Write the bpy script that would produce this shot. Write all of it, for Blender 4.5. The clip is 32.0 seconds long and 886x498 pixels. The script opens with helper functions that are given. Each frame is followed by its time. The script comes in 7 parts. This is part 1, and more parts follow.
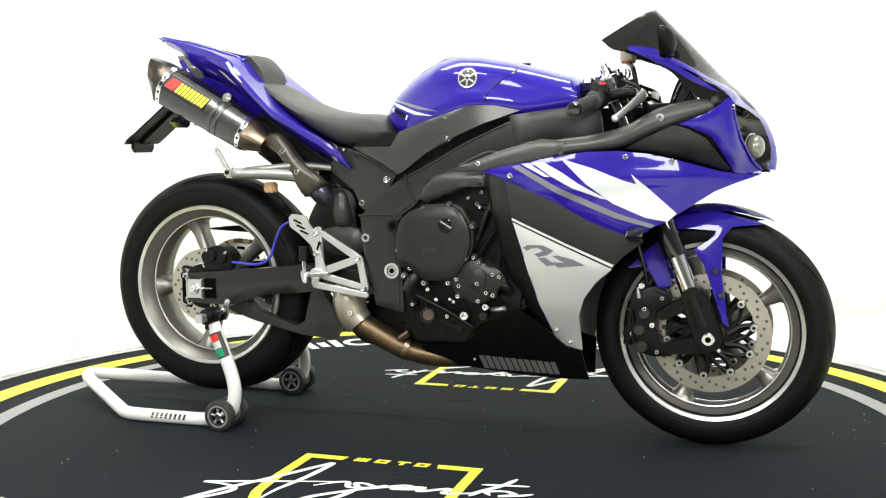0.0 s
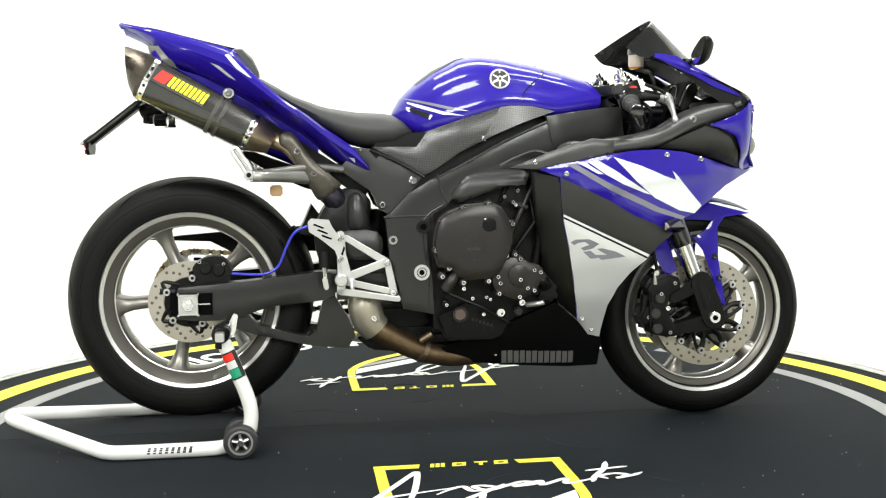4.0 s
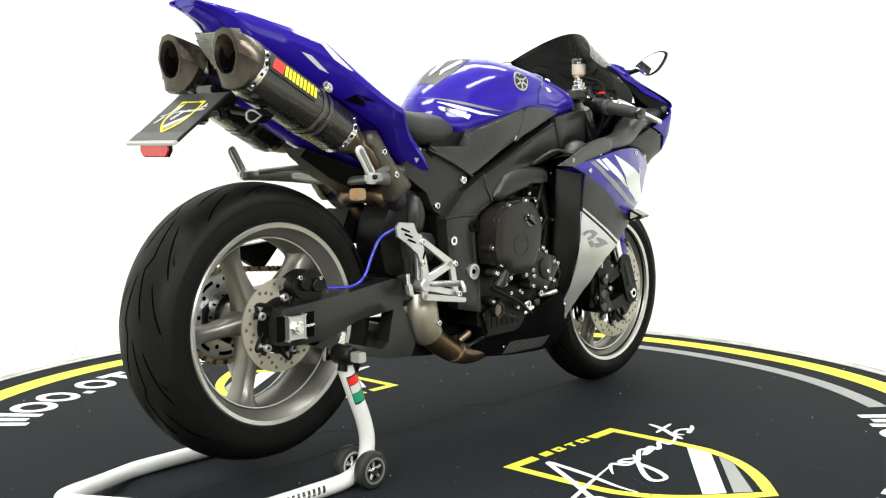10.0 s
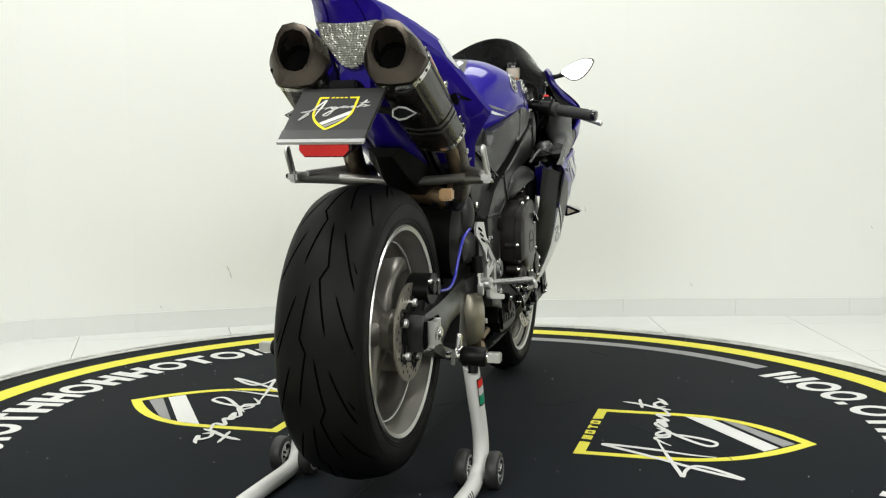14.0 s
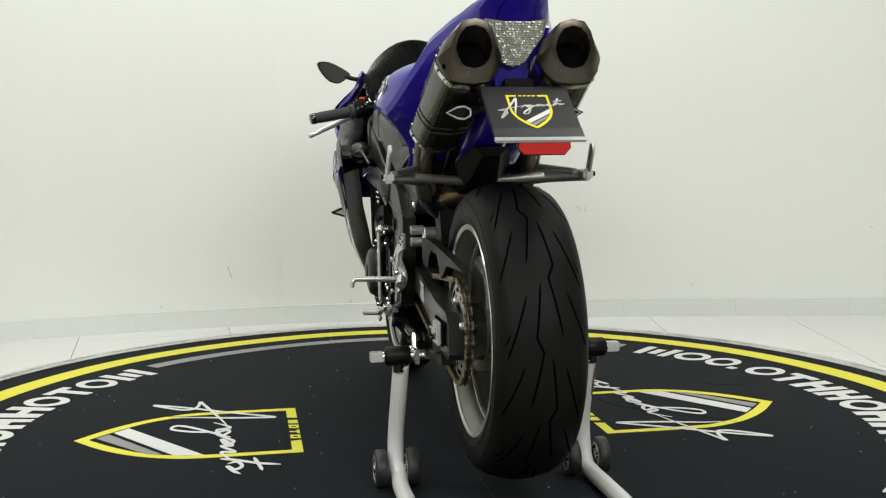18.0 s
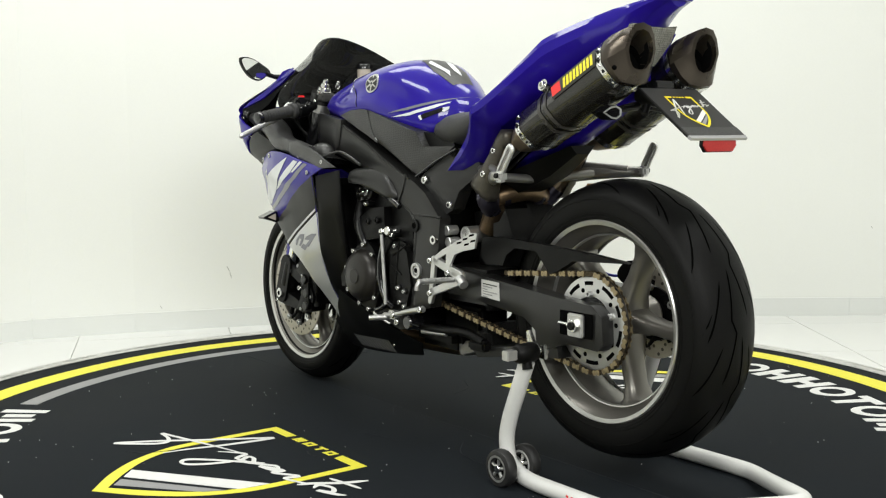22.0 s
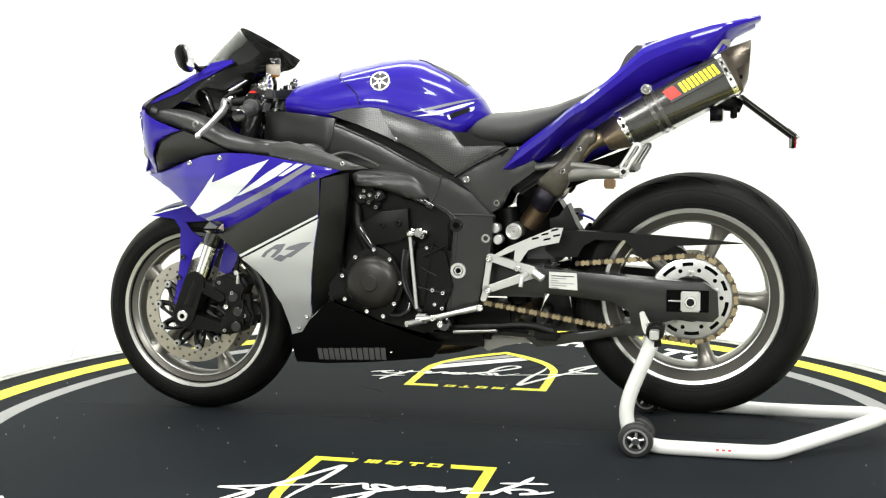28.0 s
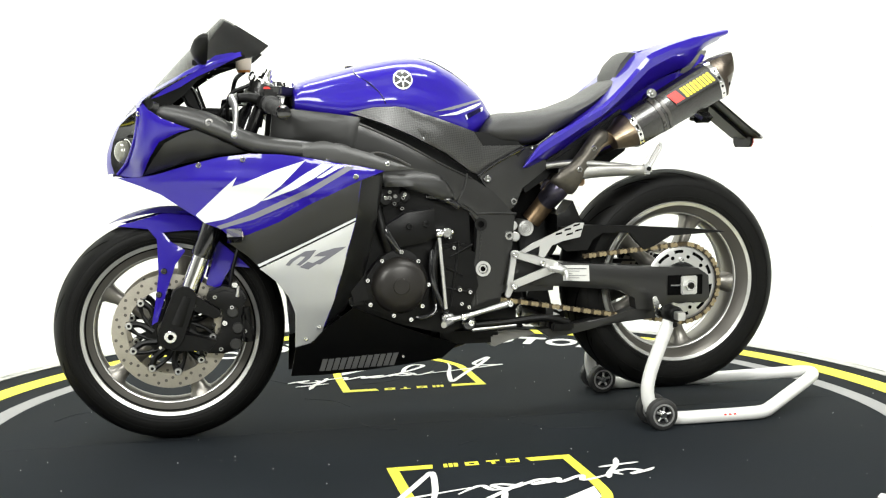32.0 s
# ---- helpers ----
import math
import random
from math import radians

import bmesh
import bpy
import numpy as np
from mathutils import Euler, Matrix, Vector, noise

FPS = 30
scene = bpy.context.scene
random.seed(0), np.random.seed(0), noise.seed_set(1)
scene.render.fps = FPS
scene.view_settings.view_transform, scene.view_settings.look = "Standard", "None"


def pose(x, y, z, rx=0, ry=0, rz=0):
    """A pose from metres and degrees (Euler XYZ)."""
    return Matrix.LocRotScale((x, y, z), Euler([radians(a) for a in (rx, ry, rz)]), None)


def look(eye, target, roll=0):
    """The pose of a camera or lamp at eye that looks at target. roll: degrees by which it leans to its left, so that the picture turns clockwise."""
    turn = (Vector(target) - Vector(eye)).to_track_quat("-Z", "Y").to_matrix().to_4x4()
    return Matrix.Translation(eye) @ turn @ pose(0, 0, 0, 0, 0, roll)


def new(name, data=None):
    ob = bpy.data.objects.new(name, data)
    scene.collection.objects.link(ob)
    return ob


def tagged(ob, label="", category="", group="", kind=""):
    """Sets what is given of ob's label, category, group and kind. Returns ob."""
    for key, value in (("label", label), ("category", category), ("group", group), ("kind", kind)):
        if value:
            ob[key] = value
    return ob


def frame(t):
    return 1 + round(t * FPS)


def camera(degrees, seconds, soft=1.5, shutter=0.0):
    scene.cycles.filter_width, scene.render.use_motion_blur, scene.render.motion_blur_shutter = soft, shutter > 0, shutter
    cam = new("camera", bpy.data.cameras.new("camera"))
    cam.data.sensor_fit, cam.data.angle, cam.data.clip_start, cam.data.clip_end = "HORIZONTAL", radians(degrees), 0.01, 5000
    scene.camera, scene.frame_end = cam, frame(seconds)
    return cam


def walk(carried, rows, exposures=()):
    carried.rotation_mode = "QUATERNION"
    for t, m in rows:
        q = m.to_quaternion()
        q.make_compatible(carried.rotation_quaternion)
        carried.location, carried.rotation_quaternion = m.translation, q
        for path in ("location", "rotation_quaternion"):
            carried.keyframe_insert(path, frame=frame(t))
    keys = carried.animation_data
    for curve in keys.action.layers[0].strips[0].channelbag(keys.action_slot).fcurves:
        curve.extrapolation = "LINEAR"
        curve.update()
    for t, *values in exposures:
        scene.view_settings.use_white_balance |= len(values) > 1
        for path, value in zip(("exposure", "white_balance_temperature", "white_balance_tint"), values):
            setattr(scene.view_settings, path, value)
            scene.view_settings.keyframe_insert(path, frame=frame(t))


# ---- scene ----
# ---------------------------------------------------------------- camera
cam = camera(44.42, 32.0, soft=1.2)
EYE = Matrix.Translation((0, -3.0002, .792)) @ pose(0, 0, 0, 90 - 5.819, 0, -.059) @ pose(0, 0, 0, 0, 0, -.526)
walk(cam, [(0, EYE), (32, EYE)],
     exposures=[(0, -.01), (2, .01), (3, .07), (4, .08), (6, .11), (8, .12), (9, .10), (10, -.01), (11, -.22), (13, -.62), (15, -.88), (17, -.98), (19, -1.02), (20, -1.02), (21, -.87), (22, -.70), (23, -.58), (24, -.46), (25, -.28), (26.5, -.05), (28, .06), (30, .09), (32, .12)])

# turn of the table in degrees, by seconds
TURN_T = (0, 2.5, 6, 9, 13, 16.5, 19, 23, 28, 30.5, 32)
TURN_A = (-18.05, -1.64, 21.35, 41.08, 67.4, 90.43, 106.88, 133.21, 166.13, 182.6, 192.49)
# the table's axis in the motorcycle's own space (rear axle at x = 0)
AXIS = (.6777, .0196, 0)

# ---------------------------------------------------------------- light
world = bpy.data.worlds.new("studio_world")
scene.world = world
world.use_nodes = True
world.node_tree.nodes["Background"].inputs[0].default_value = (1, .99, .96, 1)
world.node_tree.nodes["Background"].inputs[1].default_value = .3


def softbox(name, x, y, z, tx, ty, tz, w, h, power):
    la = bpy.data.lights.new(name, "AREA")
    la.shape, la.size, la.size_y, la.energy, la.color = "RECTANGLE", w, h, power, (.99, 1, .955)
    ob = new(name, la)
    ob.matrix_world = look((x, y, z), (tx, ty, tz))
    return ob


softbox("softbox_lamp", -1.2, -.8, 2.85, -.9, -.3, 0, 1.3, .45, 46)
softbox("softbox_lamp", 1.2, -.8, 2.85, .9, -.3, 0, 1.3, .45, 46)
softbox("softbox_lamp", 0, .9, 2.85, 0, .8, 0, 2.6, .5, 52)
softbox("softbox_lamp", -1.5, -3.9, 2.25, -.2, -.2, .4, 1.4, 1.0, 110)
softbox("softbox_lamp", 1.5, -3.9, 2.25, .2, -.2, .4, 1.4, 1.0, 110)

# ---------------------------------------------------------------- materials


def material(name, color, rough=.5, metal=0, coat=0, grain=0, grain_scale=200, bump=0, spread=.0, spread_scale=6, spec=.5, sheen=0):
    m = bpy.data.materials.new(name)
    m.use_nodes = True
    nt = m.node_tree
    b = nt.nodes["Principled BSDF"]
    b.inputs["Base Color"].default_value = (*color, 1)
    b.inputs["Roughness"].default_value = rough
    b.inputs["Metallic"].default_value = metal
    b.inputs["Coat Weight"].default_value = coat
    b.inputs["Coat Roughness"].default_value = .04
    b.inputs["Specular IOR Level"].default_value = spec
    b.inputs["Sheen Weight"].default_value = sheen
    co = nt.nodes.new("ShaderNodeTexCoord")
    if grain or spread:
        n1, n2 = nt.nodes.new("ShaderNodeTexNoise"), nt.nodes.new("ShaderNodeTexNoise")
        n1.inputs["Scale"].default_value, n2.inputs["Scale"].default_value = grain_scale, spread_scale
        n1.inputs["Detail"].default_value, n2.inputs["Detail"].default_value = 3, 5
        for n in (n1, n2):
            nt.links.new(co.outputs["Object"], n.inputs["Vector"])
        a = nt.nodes.new("ShaderNodeMath")
        a.operation = "MULTIPLY_ADD"
        a.inputs[1].default_value, a.inputs[2].default_value = grain * 2, 1 - grain - spread
        nt.links.new(n1.outputs["Fac"], a.inputs[0])
        s = nt.nodes.new("ShaderNodeMath")
        s.operation = "MULTIPLY_ADD"
        s.inputs[1].default_value = spread * 2
        nt.links.new(n2.outputs["Fac"], s.inputs[0])
        nt.links.new(a.outputs[0], s.inputs[2])
        mix = nt.nodes.new("ShaderNodeMix")
        mix.data_type, mix.blend_type = "RGBA", "MULTIPLY"
        mix.inputs["Factor"].default_value = 1
        mix.inputs["A"].default_value = (*color, 1)
        nt.links.new(s.outputs[0], mix.inputs["B"])
        nt.links.new(mix.outputs["Result"], b.inputs["Base Color"])
        r = nt.nodes.new("ShaderNodeMath")
        r.operation = "MULTIPLY_ADD"
        r.inputs[1].default_value, r.inputs[2].default_value = spread * .5, rough - spread * .25
        nt.links.new(n2.outputs["Fac"], r.inputs[0])
        nt.links.new(r.outputs[0], b.inputs["Roughness"])
        if bump:
            bp = nt.nodes.new("ShaderNodeBump")
            bp.inputs["Strength"].default_value, bp.inputs["Distance"].default_value = bump, .001
            nt.links.new(n1.outputs["Fac"], bp.inputs["Height"])
            nt.links.new(bp.outputs["Normal"], b.inputs["Normal"])
    return m


def weave(name, color, color2, rough, scale, bump, metal=0, coat=0, spec=.9):
    """A fine crossed texture: moulded grip pattern or carbon cloth."""
    m = material(name, color, rough, metal, coat, spec=spec)
    nt = m.node_tree
    b = nt.nodes["Principled BSDF"]
    co = nt.nodes["Texture Coordinate"]
    mp = nt.nodes.new("ShaderNodeMapping")
    mp.inputs["Rotation"].default_value = (0, radians(38), 0)
    mp.inputs["Scale"].default_value = (1, .35, 1)
    ch = nt.nodes.new("ShaderNodeTexChecker")
    ch.inputs["Scale"].default_value = scale
    ch.inputs["Color1"].default_value, ch.inputs["Color2"].default_value = (*color, 1), (*color2, 1)
    nt.links.new(co.outputs["Object"], mp.inputs[0])
    nt.links.new(mp.outputs[0], ch.inputs["Vector"])
    nt.links.new(ch.outputs["Color"], b.inputs["Base Color"])
    bp = nt.nodes.new("ShaderNodeBump")
    bp.inputs["Strength"].default_value, bp.inputs["Distance"].default_value = bump, .001
    nt.links.new(ch.outputs["Fac"], bp.inputs["Height"])
    nt.links.new(bp.outputs["Normal"], b.inputs["Normal"])
    return m


def glass(name, color, rough=.02, ior=1.45):
    m = material(name, color, rough)
    b = m.node_tree.nodes["Principled BSDF"]
    b.inputs["Transmission Weight"].default_value = 1
    b.inputs["IOR"].default_value = ior
    return m


BLUE = material("blue_metallic_paint", (.0165, .0060, .250), .34, 0, .75, .12, 900, 0, .06, 9, .12)
WHITE = material("white_paint", (.66, .68, .70), .3, 0, .8, .0, 1, 0, .04, 8)
SILVER = material("silver_paint", (.60, .61, .61), .38, .25, .5, .06, 800, 0, .04, 7)
STRIPE_GREY = material("grey_decal", (.17, .17, .2), .35, .1, .6, .05, 500, 0, .05, 9)
SATIN_GREY = material("satin_dark_grey_paint", (.019, .019, .0187), .42, .1, .0, .08, 700, .05, .12, 7)
FRAME = material("satin_black_frame_paint", (.0148, .0148, .0143), .29, .1, 0, .1, 600, .06, .15, 6, .5)
COVER_LIGHT = material("worn_cover_print", (.045, .042, .038), .4, .4)
MATT_BLACK = material("matt_black_plastic", (.0024, .0024, .0024), .42, 0, 0, .15, 500, .12, .2, 8, .2)
GLOSS_BLACK = material("gloss_black", (.007, .007, .008), .12, 0, .6, .0, 1, 0, .1, 8)
BELLY_BLACK = material("belly_black", (.0028, .0028, .0028), .40, 0, .0, .1, 500, .05, .2, 8, .2)
PLASTIC = material("grained_plastic", (.0165, .0165, .0160), .32, 0, 0, .2, 900, .3, .15, 6, .5)
COVER = material("engine_cover_metal", (.0185, .0165, .0148), .35, .4, 0, .1, 700, .12, .2, 9)
ENGINE_BLACK = material("engine_black", (.0032, .0032, .0032), .36, .1, 0, .2, 300, .3, .3, 12, .18)
GRIPPAD = weave("moulded_grip_plastic", (.009, .009, .0088), (.036, .036, .035), .33, 230, .9, spec=.75)
CARBON = weave("carbon_cloth", (.0045, .0040, .0033), (.0165, .0142, .0112), .26, 300, .15, .1, .5, .6)
VINYL = material("black_seat_vinyl", (.019, .019, .0192), .44, 0, 0, .2, 1200, .35, .12, 5, .5)
RUBBER = material("tyre_rubber", (.0034, .0034, .0032), .52, 0, 0, .14, 400, .3, .34, 14, .14)
# shade down in the tread grooves, painted as near-black strips
GROOVE = material("groove_shade", (.0015, .0015, .0015), .95, spec=0.0)
RIM = material("cast_grey_wheel", (.245, .233, .212), .37, .75, 0, .06, 600, .08, .12, 10)
RIM_LIP = material("machined_lip", (.62, .62, .60), .3, .85, 0, .05, 500, 0, .1, 12)
ALU = material("satin_aluminium", (.62, .62, .61), .34, .85, 0, .06, 500, .05, .1, 14)
BRIGHT = material("bright_steel", (.75, .75, .73), .18, 1, 0, 0, 1, 0, .12, 30)
DISC = material("brushed_disc_steel", (.45, .42, .365), .32, .8, 0, .15, 300, .05, .16, 20)
# shade inside the discs' drilled holes, put into the colour
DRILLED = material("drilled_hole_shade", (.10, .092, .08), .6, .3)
PEG_GREY = material("worn_peg_aluminium", (.30, .295, .28), .38, .8, 0, .14, 300, .1, .2, 20)
BLUED = material("heat_blued_steel", (.075, .07, .10), .3, .9, 0, .2, 90, .03, .5, 12)
CHROME = material("chrome_tube", (.8, .8, .8), .08, 1)
STEEL = material("heat_tinted_steel", (.30, .235, .165), .35, .95, 0, .15, 120, .05, .3, 14)
TITAN = material("dark_titanium", (.075, .063, .051), .28, .9, 0, .08, 400, .03, .25, 14)
# soot in the muffler outlets; in slots and sockets, shade as black colour
SOOT_SHADE = material("soot_and_slot_shade", (.003, .003, .003), .95, spec=.02)
GOLD_DARK = material("dark_chain", (.085, .066, .042), .5, .8, 0, .15, 700, .1, .25, 60)
GOLD = material("gold_chain", (.38, .31, .19), .38, .85, 0, .15, 700, .1, .25, 60)
SCREEN = material("dark_tinted_screen", (.006, .006, .006), .03, 0, .9)
SCREEN.node_tree.nodes["Principled BSDF"].inputs["Transmission Weight"].default_value = .05
SCREEN.node_tree.nodes["Principled BSDF"].inputs["Coat IOR"].default_value = 1.8
STRAP = material("worn_strap_print", (.055, .052, .048), .3, .3, .3, .2, 200, .05, .5, 30)
INNER_BLACK = material("satin_black_edge_plastic", (.005, .005, .005), .34, 0, 0, .1, 600, .08, .2, 7, .4)
BROWN_PIPE = material("heat_browned_steel", (.17, .118, .070), .38, .9, 0, .2, 140, .08, .5, 22)
SHIELD = material("dull_pipe_shield", (.080, .072, .060), .36, .6, 0, .3, 90, .1, .4, 16)
MIRROR = material("mirror_glass", (.85, .86, .86), .02, 1)
RED = material("red_lens", (.45, .022, .02), .2, 0, .5, .25, 260, .3, .1, 20)
CLEAR = material("clear_lens", (.22, .22, .19), .16, .3, .5, .35, 220, .6, .1, 20)
AMBER = material("amber_fluid_plastic", (.45, .17, .03), .25, 0, .3)
FACET = material("lens_facet", (.30, .30, .26), .30, .35, .15, .3, 90, .2, .3, 60)
MILKY = material("milky_plastic", (.50, .44, .36), .35, 0, .2)
ORANGE_BOX = material("tan_plastic", (.46, .29, .15), .4, 0, 0, .1, 300, .1, .15, 30)
HOSE_BLUE = material("blue_braided_hose", (.03, .035, .45), .3, .1, .5)
YELLOW = material("yellow_print", (.80, .74, .05), .6, 0, 0, .05, 60, 0, .05, 4)
YELLOW_STICKER = material("yellow_sticker", (.85, .72, .01), .4)
RED_STICKER = material("red_sticker", (.75, .02, .012), .4)
GREEN_STICKER = material("green_sticker", (.01, .28, .15), .4)
BLACK_STICKER = material("black_sticker", (.015, .015, .015), .4)
PRINT_WHITE = material("white_print", (.72, .72, .70), .65, 0, 0, .06, 80, 0, .07, 4)
PRINT_GREY = material("grey_print", (.28, .28, .28), .65, 0, 0, .06, 80, 0, .07, 4)
PRINT_SEAM = material("mat_crease", (.024, .027, .031), .8, spec=.1)
LOGO_GREY = material("grey_lettering", (.22, .22, .22), .4, .3)
STAND_WHITE = material("white_powder_coat", (.74, .74, .72), .38, 0, .3, .05, 300, .05, .08, 9)
WHEEL_BLACK = material("small_wheel_plastic", (.02, .02, .02), .5, 0, 0, .1, 300, .1, .2, 20)
LABEL_WHITE = material("paper_label", (.6, .6, .58), .6)
MAT = material("black_mat_vinyl", (.0102, .0128, .0157), .82, 0, 0, .34, 330, .45, .34, 3.1, .09)
WALL = material("white_wall_paint", (.79, .80, .765), .7, 0, 0, .015, 120, .12, .02, 1.2)
TILE = material("white_floor_tile", (.76, .765, .745), .24, 0, 0, .01, 40, 0, .025, 1.4)
GROUT = material("pale_grout", (.60, .60, .57), .8, 0, 0, .05, 200, .1, .05, 3)
SKIRT = material("pale_skirting_tile", (.72, .735, .71), .3, 0, 0, .01, 60, 0, .03, 2)
# greys of the added unseen surfaces, chosen to dim bounce and reflections
CEIL = material("ceiling_darkening_grey", (.28, .28, .28), .8, 0, 0, .01, 90, .05, .02, 1)
DIM = material("hall_darkening_grey", (.30, .30, .29), .8, 0, 0, .02, 90, .05, .04, 1)
RIMWORN = material("worn_painted_rim", (.50, .50, .47), .6, 0, 0, .35, 60, .5, .5, 11)
SMUDGE = material("rubber_smudge", (.42, .42, .39), .7, 0, 0, .3, 90, .2, .3, 14)

# ---------------------------------------------------------------- building helpers


def mesh_of(bm, name, smooth=True, angle=40):
    bmesh.ops.recalc_face_normals(bm, faces=bm.faces)
    me = bpy.data.meshes.new(name)
    if smooth:
        lim = radians(angle)
        for f in bm.faces:
            f.smooth = True
        for e in bm.edges:
            e.smooth = len(e.link_faces) == 2 and e.calc_face_angle(0) < lim
    bm.to_mesh(me)
    bm.free()
    return me


SHIFT = Matrix.Translation((-AXIS[0], -AXIS[1], 0))


def part(name, bm, mat, parent, label="", smooth=True, angle=40):
    """One mesh object under a thing or under a part; meshes are drawn in the motorcycle's space."""
    ob = new(name, mesh_of(bm, name, smooth, angle))
    ob.data.materials.append(mat)
    ob.parent = parent
    if parent.type == "EMPTY":
        ob.matrix_basis = SHIFT
    if label:
        ob["label"] = label
    return ob


def thing(name, label, category, group="", kind=""):
    return tagged(new(name), label, category, group, kind)


def plate(pts, y0, y1, bevel=0.0, seg=2):
    """A plate with the outline pts (x, z) between two y planes."""
    bm = bmesh.new()
    a = [bm.verts.new((x, y0, z)) for x, z in pts]
    b = [bm.verts.new((x, y1, z)) for x, z in pts]
    n = len(pts)
    bm.faces.new(a)
    bm.faces.new(b[::-1])
    for i in range(n):
        bm.faces.new((a[i], b[i], b[(i + 1) % n], a[(i + 1) % n]))
    if bevel:
        bmesh.ops.bevel(bm, geom=bm.edges[:], offset=bevel, segments=seg, affect="EDGES", clamp_overlap=True)
    return bm


def rim_distance(x, z, pts):
    """How far the point lies from the outline."""
    best = 9
    for (ax, az), (bx, bz) in zip(pts, pts[1:] + pts[:1]):
        ux, uz = bx - ax, bz - az
        k = max(0, min(1, ((x - ax) * ux + (z - az) * uz) / max(ux * ux + uz * uz, 1e-9)))
        best = min(best, math.hypot(x - ax - k * ux, z - az - k * uz))
    return best


def sheet(pts, yf, side=1, thick=.004, lift=0.0, cell=.03, crown=0.0):
    """A curved panel: the outline pts (x, z), laid on the half-width yf(x, z), with a thickness inwards."""
    bm = bmesh.new()
    f = bm.faces.new([bm.verts.new((x, 0, z)) for x, z in pts])
    xs, zs = [p[0] for p in pts], [p[1] for p in pts]
    for ax, lo, hi in ((0, min(xs), max(xs)), (2, min(zs), max(zs))):
        k = int((hi - lo) / cell)
        for i in range(1, k + 1):
            co, no = [0, 0, 0], [0, 0, 0]
            co[ax], no[ax] = lo + (hi - lo) * i / (k + 1), 1
            bmesh.ops.bisect_plane(bm, geom=bm.verts[:] + bm.edges[:] + bm.faces[:], plane_co=co, plane_no=no)
    for v in bm.verts:
        d = min(1, rim_distance(v.co.x, v.co.z, pts) / .016) if crown else 0
        v.co.y = side * (yf(v.co.x, v.co.z) + lift + crown * math.sqrt(d * (2 - d)))
    if thick:
        front = bm.faces[:]
        edge = [e for e in bm.edges if e.is_boundary]
        copy = {}
        for v in bm.verts[:]:
            copy[v] = bm.verts.new((v.co.x, v.co.y - side * thick, v.co.z))
        for fc in front:
            bm.faces.new([copy[v] for v in reversed(fc.verts)])
        for e in edge:
            a, b = e.verts
            bm.faces.new((a, b, copy[b], copy[a]))
    return bm


def round_off(pts, steps=4):
    """A smooth closed outline through the points."""
    n = len(pts)
    out = []
    for i in range(n):
        a, b, c, d = (Vector(pts[(i + k) % n]) for k in (-1, 0, 1, 2))
        for k in range(steps):
            t = k / steps
            out.append(tuple(.5 * (2 * b + (c - a) * t + (2 * a - 5 * b + 4 * c - d) * t * t + (3 * b - 3 * c + d - a) * t ** 3)))
    return out


def loft(rings, close=True, cap=True):
    bm = bmesh.new()
    rows = [[bm.verts.new(p) for p in r] for r in rings]
    n = len(rings[0])
    for a, b in zip(rows, rows[1:]):
        for i in range(n if close else n - 1):
            j = (i + 1) % n
            bm.faces.new((a[i], a[j], b[j], b[i]))
    if cap and close:
        bm.faces.new(rows[0])
        bm.faces.new(rows[-1][::-1])
    return bm


def smooth_path(pts, steps=6):
    """Catmull-Rom through the points."""
    p = [Vector(q) for q in pts]
    p = [p[0] * 2 - p[1]] + p + [p[-1] * 2 - p[-2]]
    out = []
    for i in range(1, len(p) - 2):
        for k in range(steps):
            t = k / steps
            a, b, c, d = p[i - 1:i + 3]
            out.append(.5 * (2 * b + (c - a) * t + (2 * a - 5 * b + 4 * c - d) * t * t + (3 * b - 3 * c + d - a) * t ** 3))
    return out + [p[-2]]


def tube(pts, r, seg=12, steps=6, flat=1.0, straight=False):
    """A round tube along points; r is a number or one radius per point."""
    path = [Vector(q) for q in pts] if straight else smooth_path(pts, steps)
    n = len(path)
    radii = [r] * n if not isinstance(r, (list, tuple)) else list(np.interp(np.linspace(0, 1, n), np.linspace(0, 1, len(r)), r))
    rings, up = [], None
    for i, q in enumerate(path):
        d = (path[min(i + 1, n - 1)] - path[max(i - 1, 0)]).normalized()
        if up is None:
            up = Vector((0, 0, 1)) if abs(d.z) < .9 else Vector((1, 0, 0))
        u = (up - d * up.dot(d)).normalized()
        up = u
        w = d.cross(u)
        rings.append([q + (u * math.cos(a) * flat + w * math.sin(a)) * radii[i] for a in [2 * math.pi * k / seg for k in range(seg)]])
    return loft(rings)


def rod(a, b, r, seg=12):
    return tube([a, b], r, seg, straight=True)


def lathe(profile, cx, cz, cy=0, seg=64, a0=0, a1=360, closed=True):
    """Turns the profile of (radius, y) about a cross axis at (cx, cz)."""
    bm = bmesh.new()
    full = abs(a1 - a0) >= 360
    k = seg if full else seg + 1
    rows = []
    for i in range(k):
        a = radians(a0 + (a1 - a0) * i / seg)
        rows.append([bm.verts.new((cx + r * math.cos(a), cy + y, cz + r * math.sin(a))) for r, y in profile])
    n = len(profile)
    for i in range(k if full else k - 1):
        a, b = rows[i], rows[(i + 1) % k]
        for j in range(n if closed else n - 1):
            bm.faces.new((a[j], a[(j + 1) % n], b[(j + 1) % n], b[j]))
    if not full and closed:
        bm.faces.new(rows[0])
        bm.faces.new(rows[-1][::-1])
    return bm


def disc(cx, cz, y0, y1, r, seg=24, bevel=.0):
    b = bevel
    lo, hi = min(y0, y1), max(y0, y1)
    return lathe([(.0002, lo), (r - b, lo), (r, lo + b), (r, hi - b), (r - b, hi), (.0002, hi)], cx, cz, 0, seg)


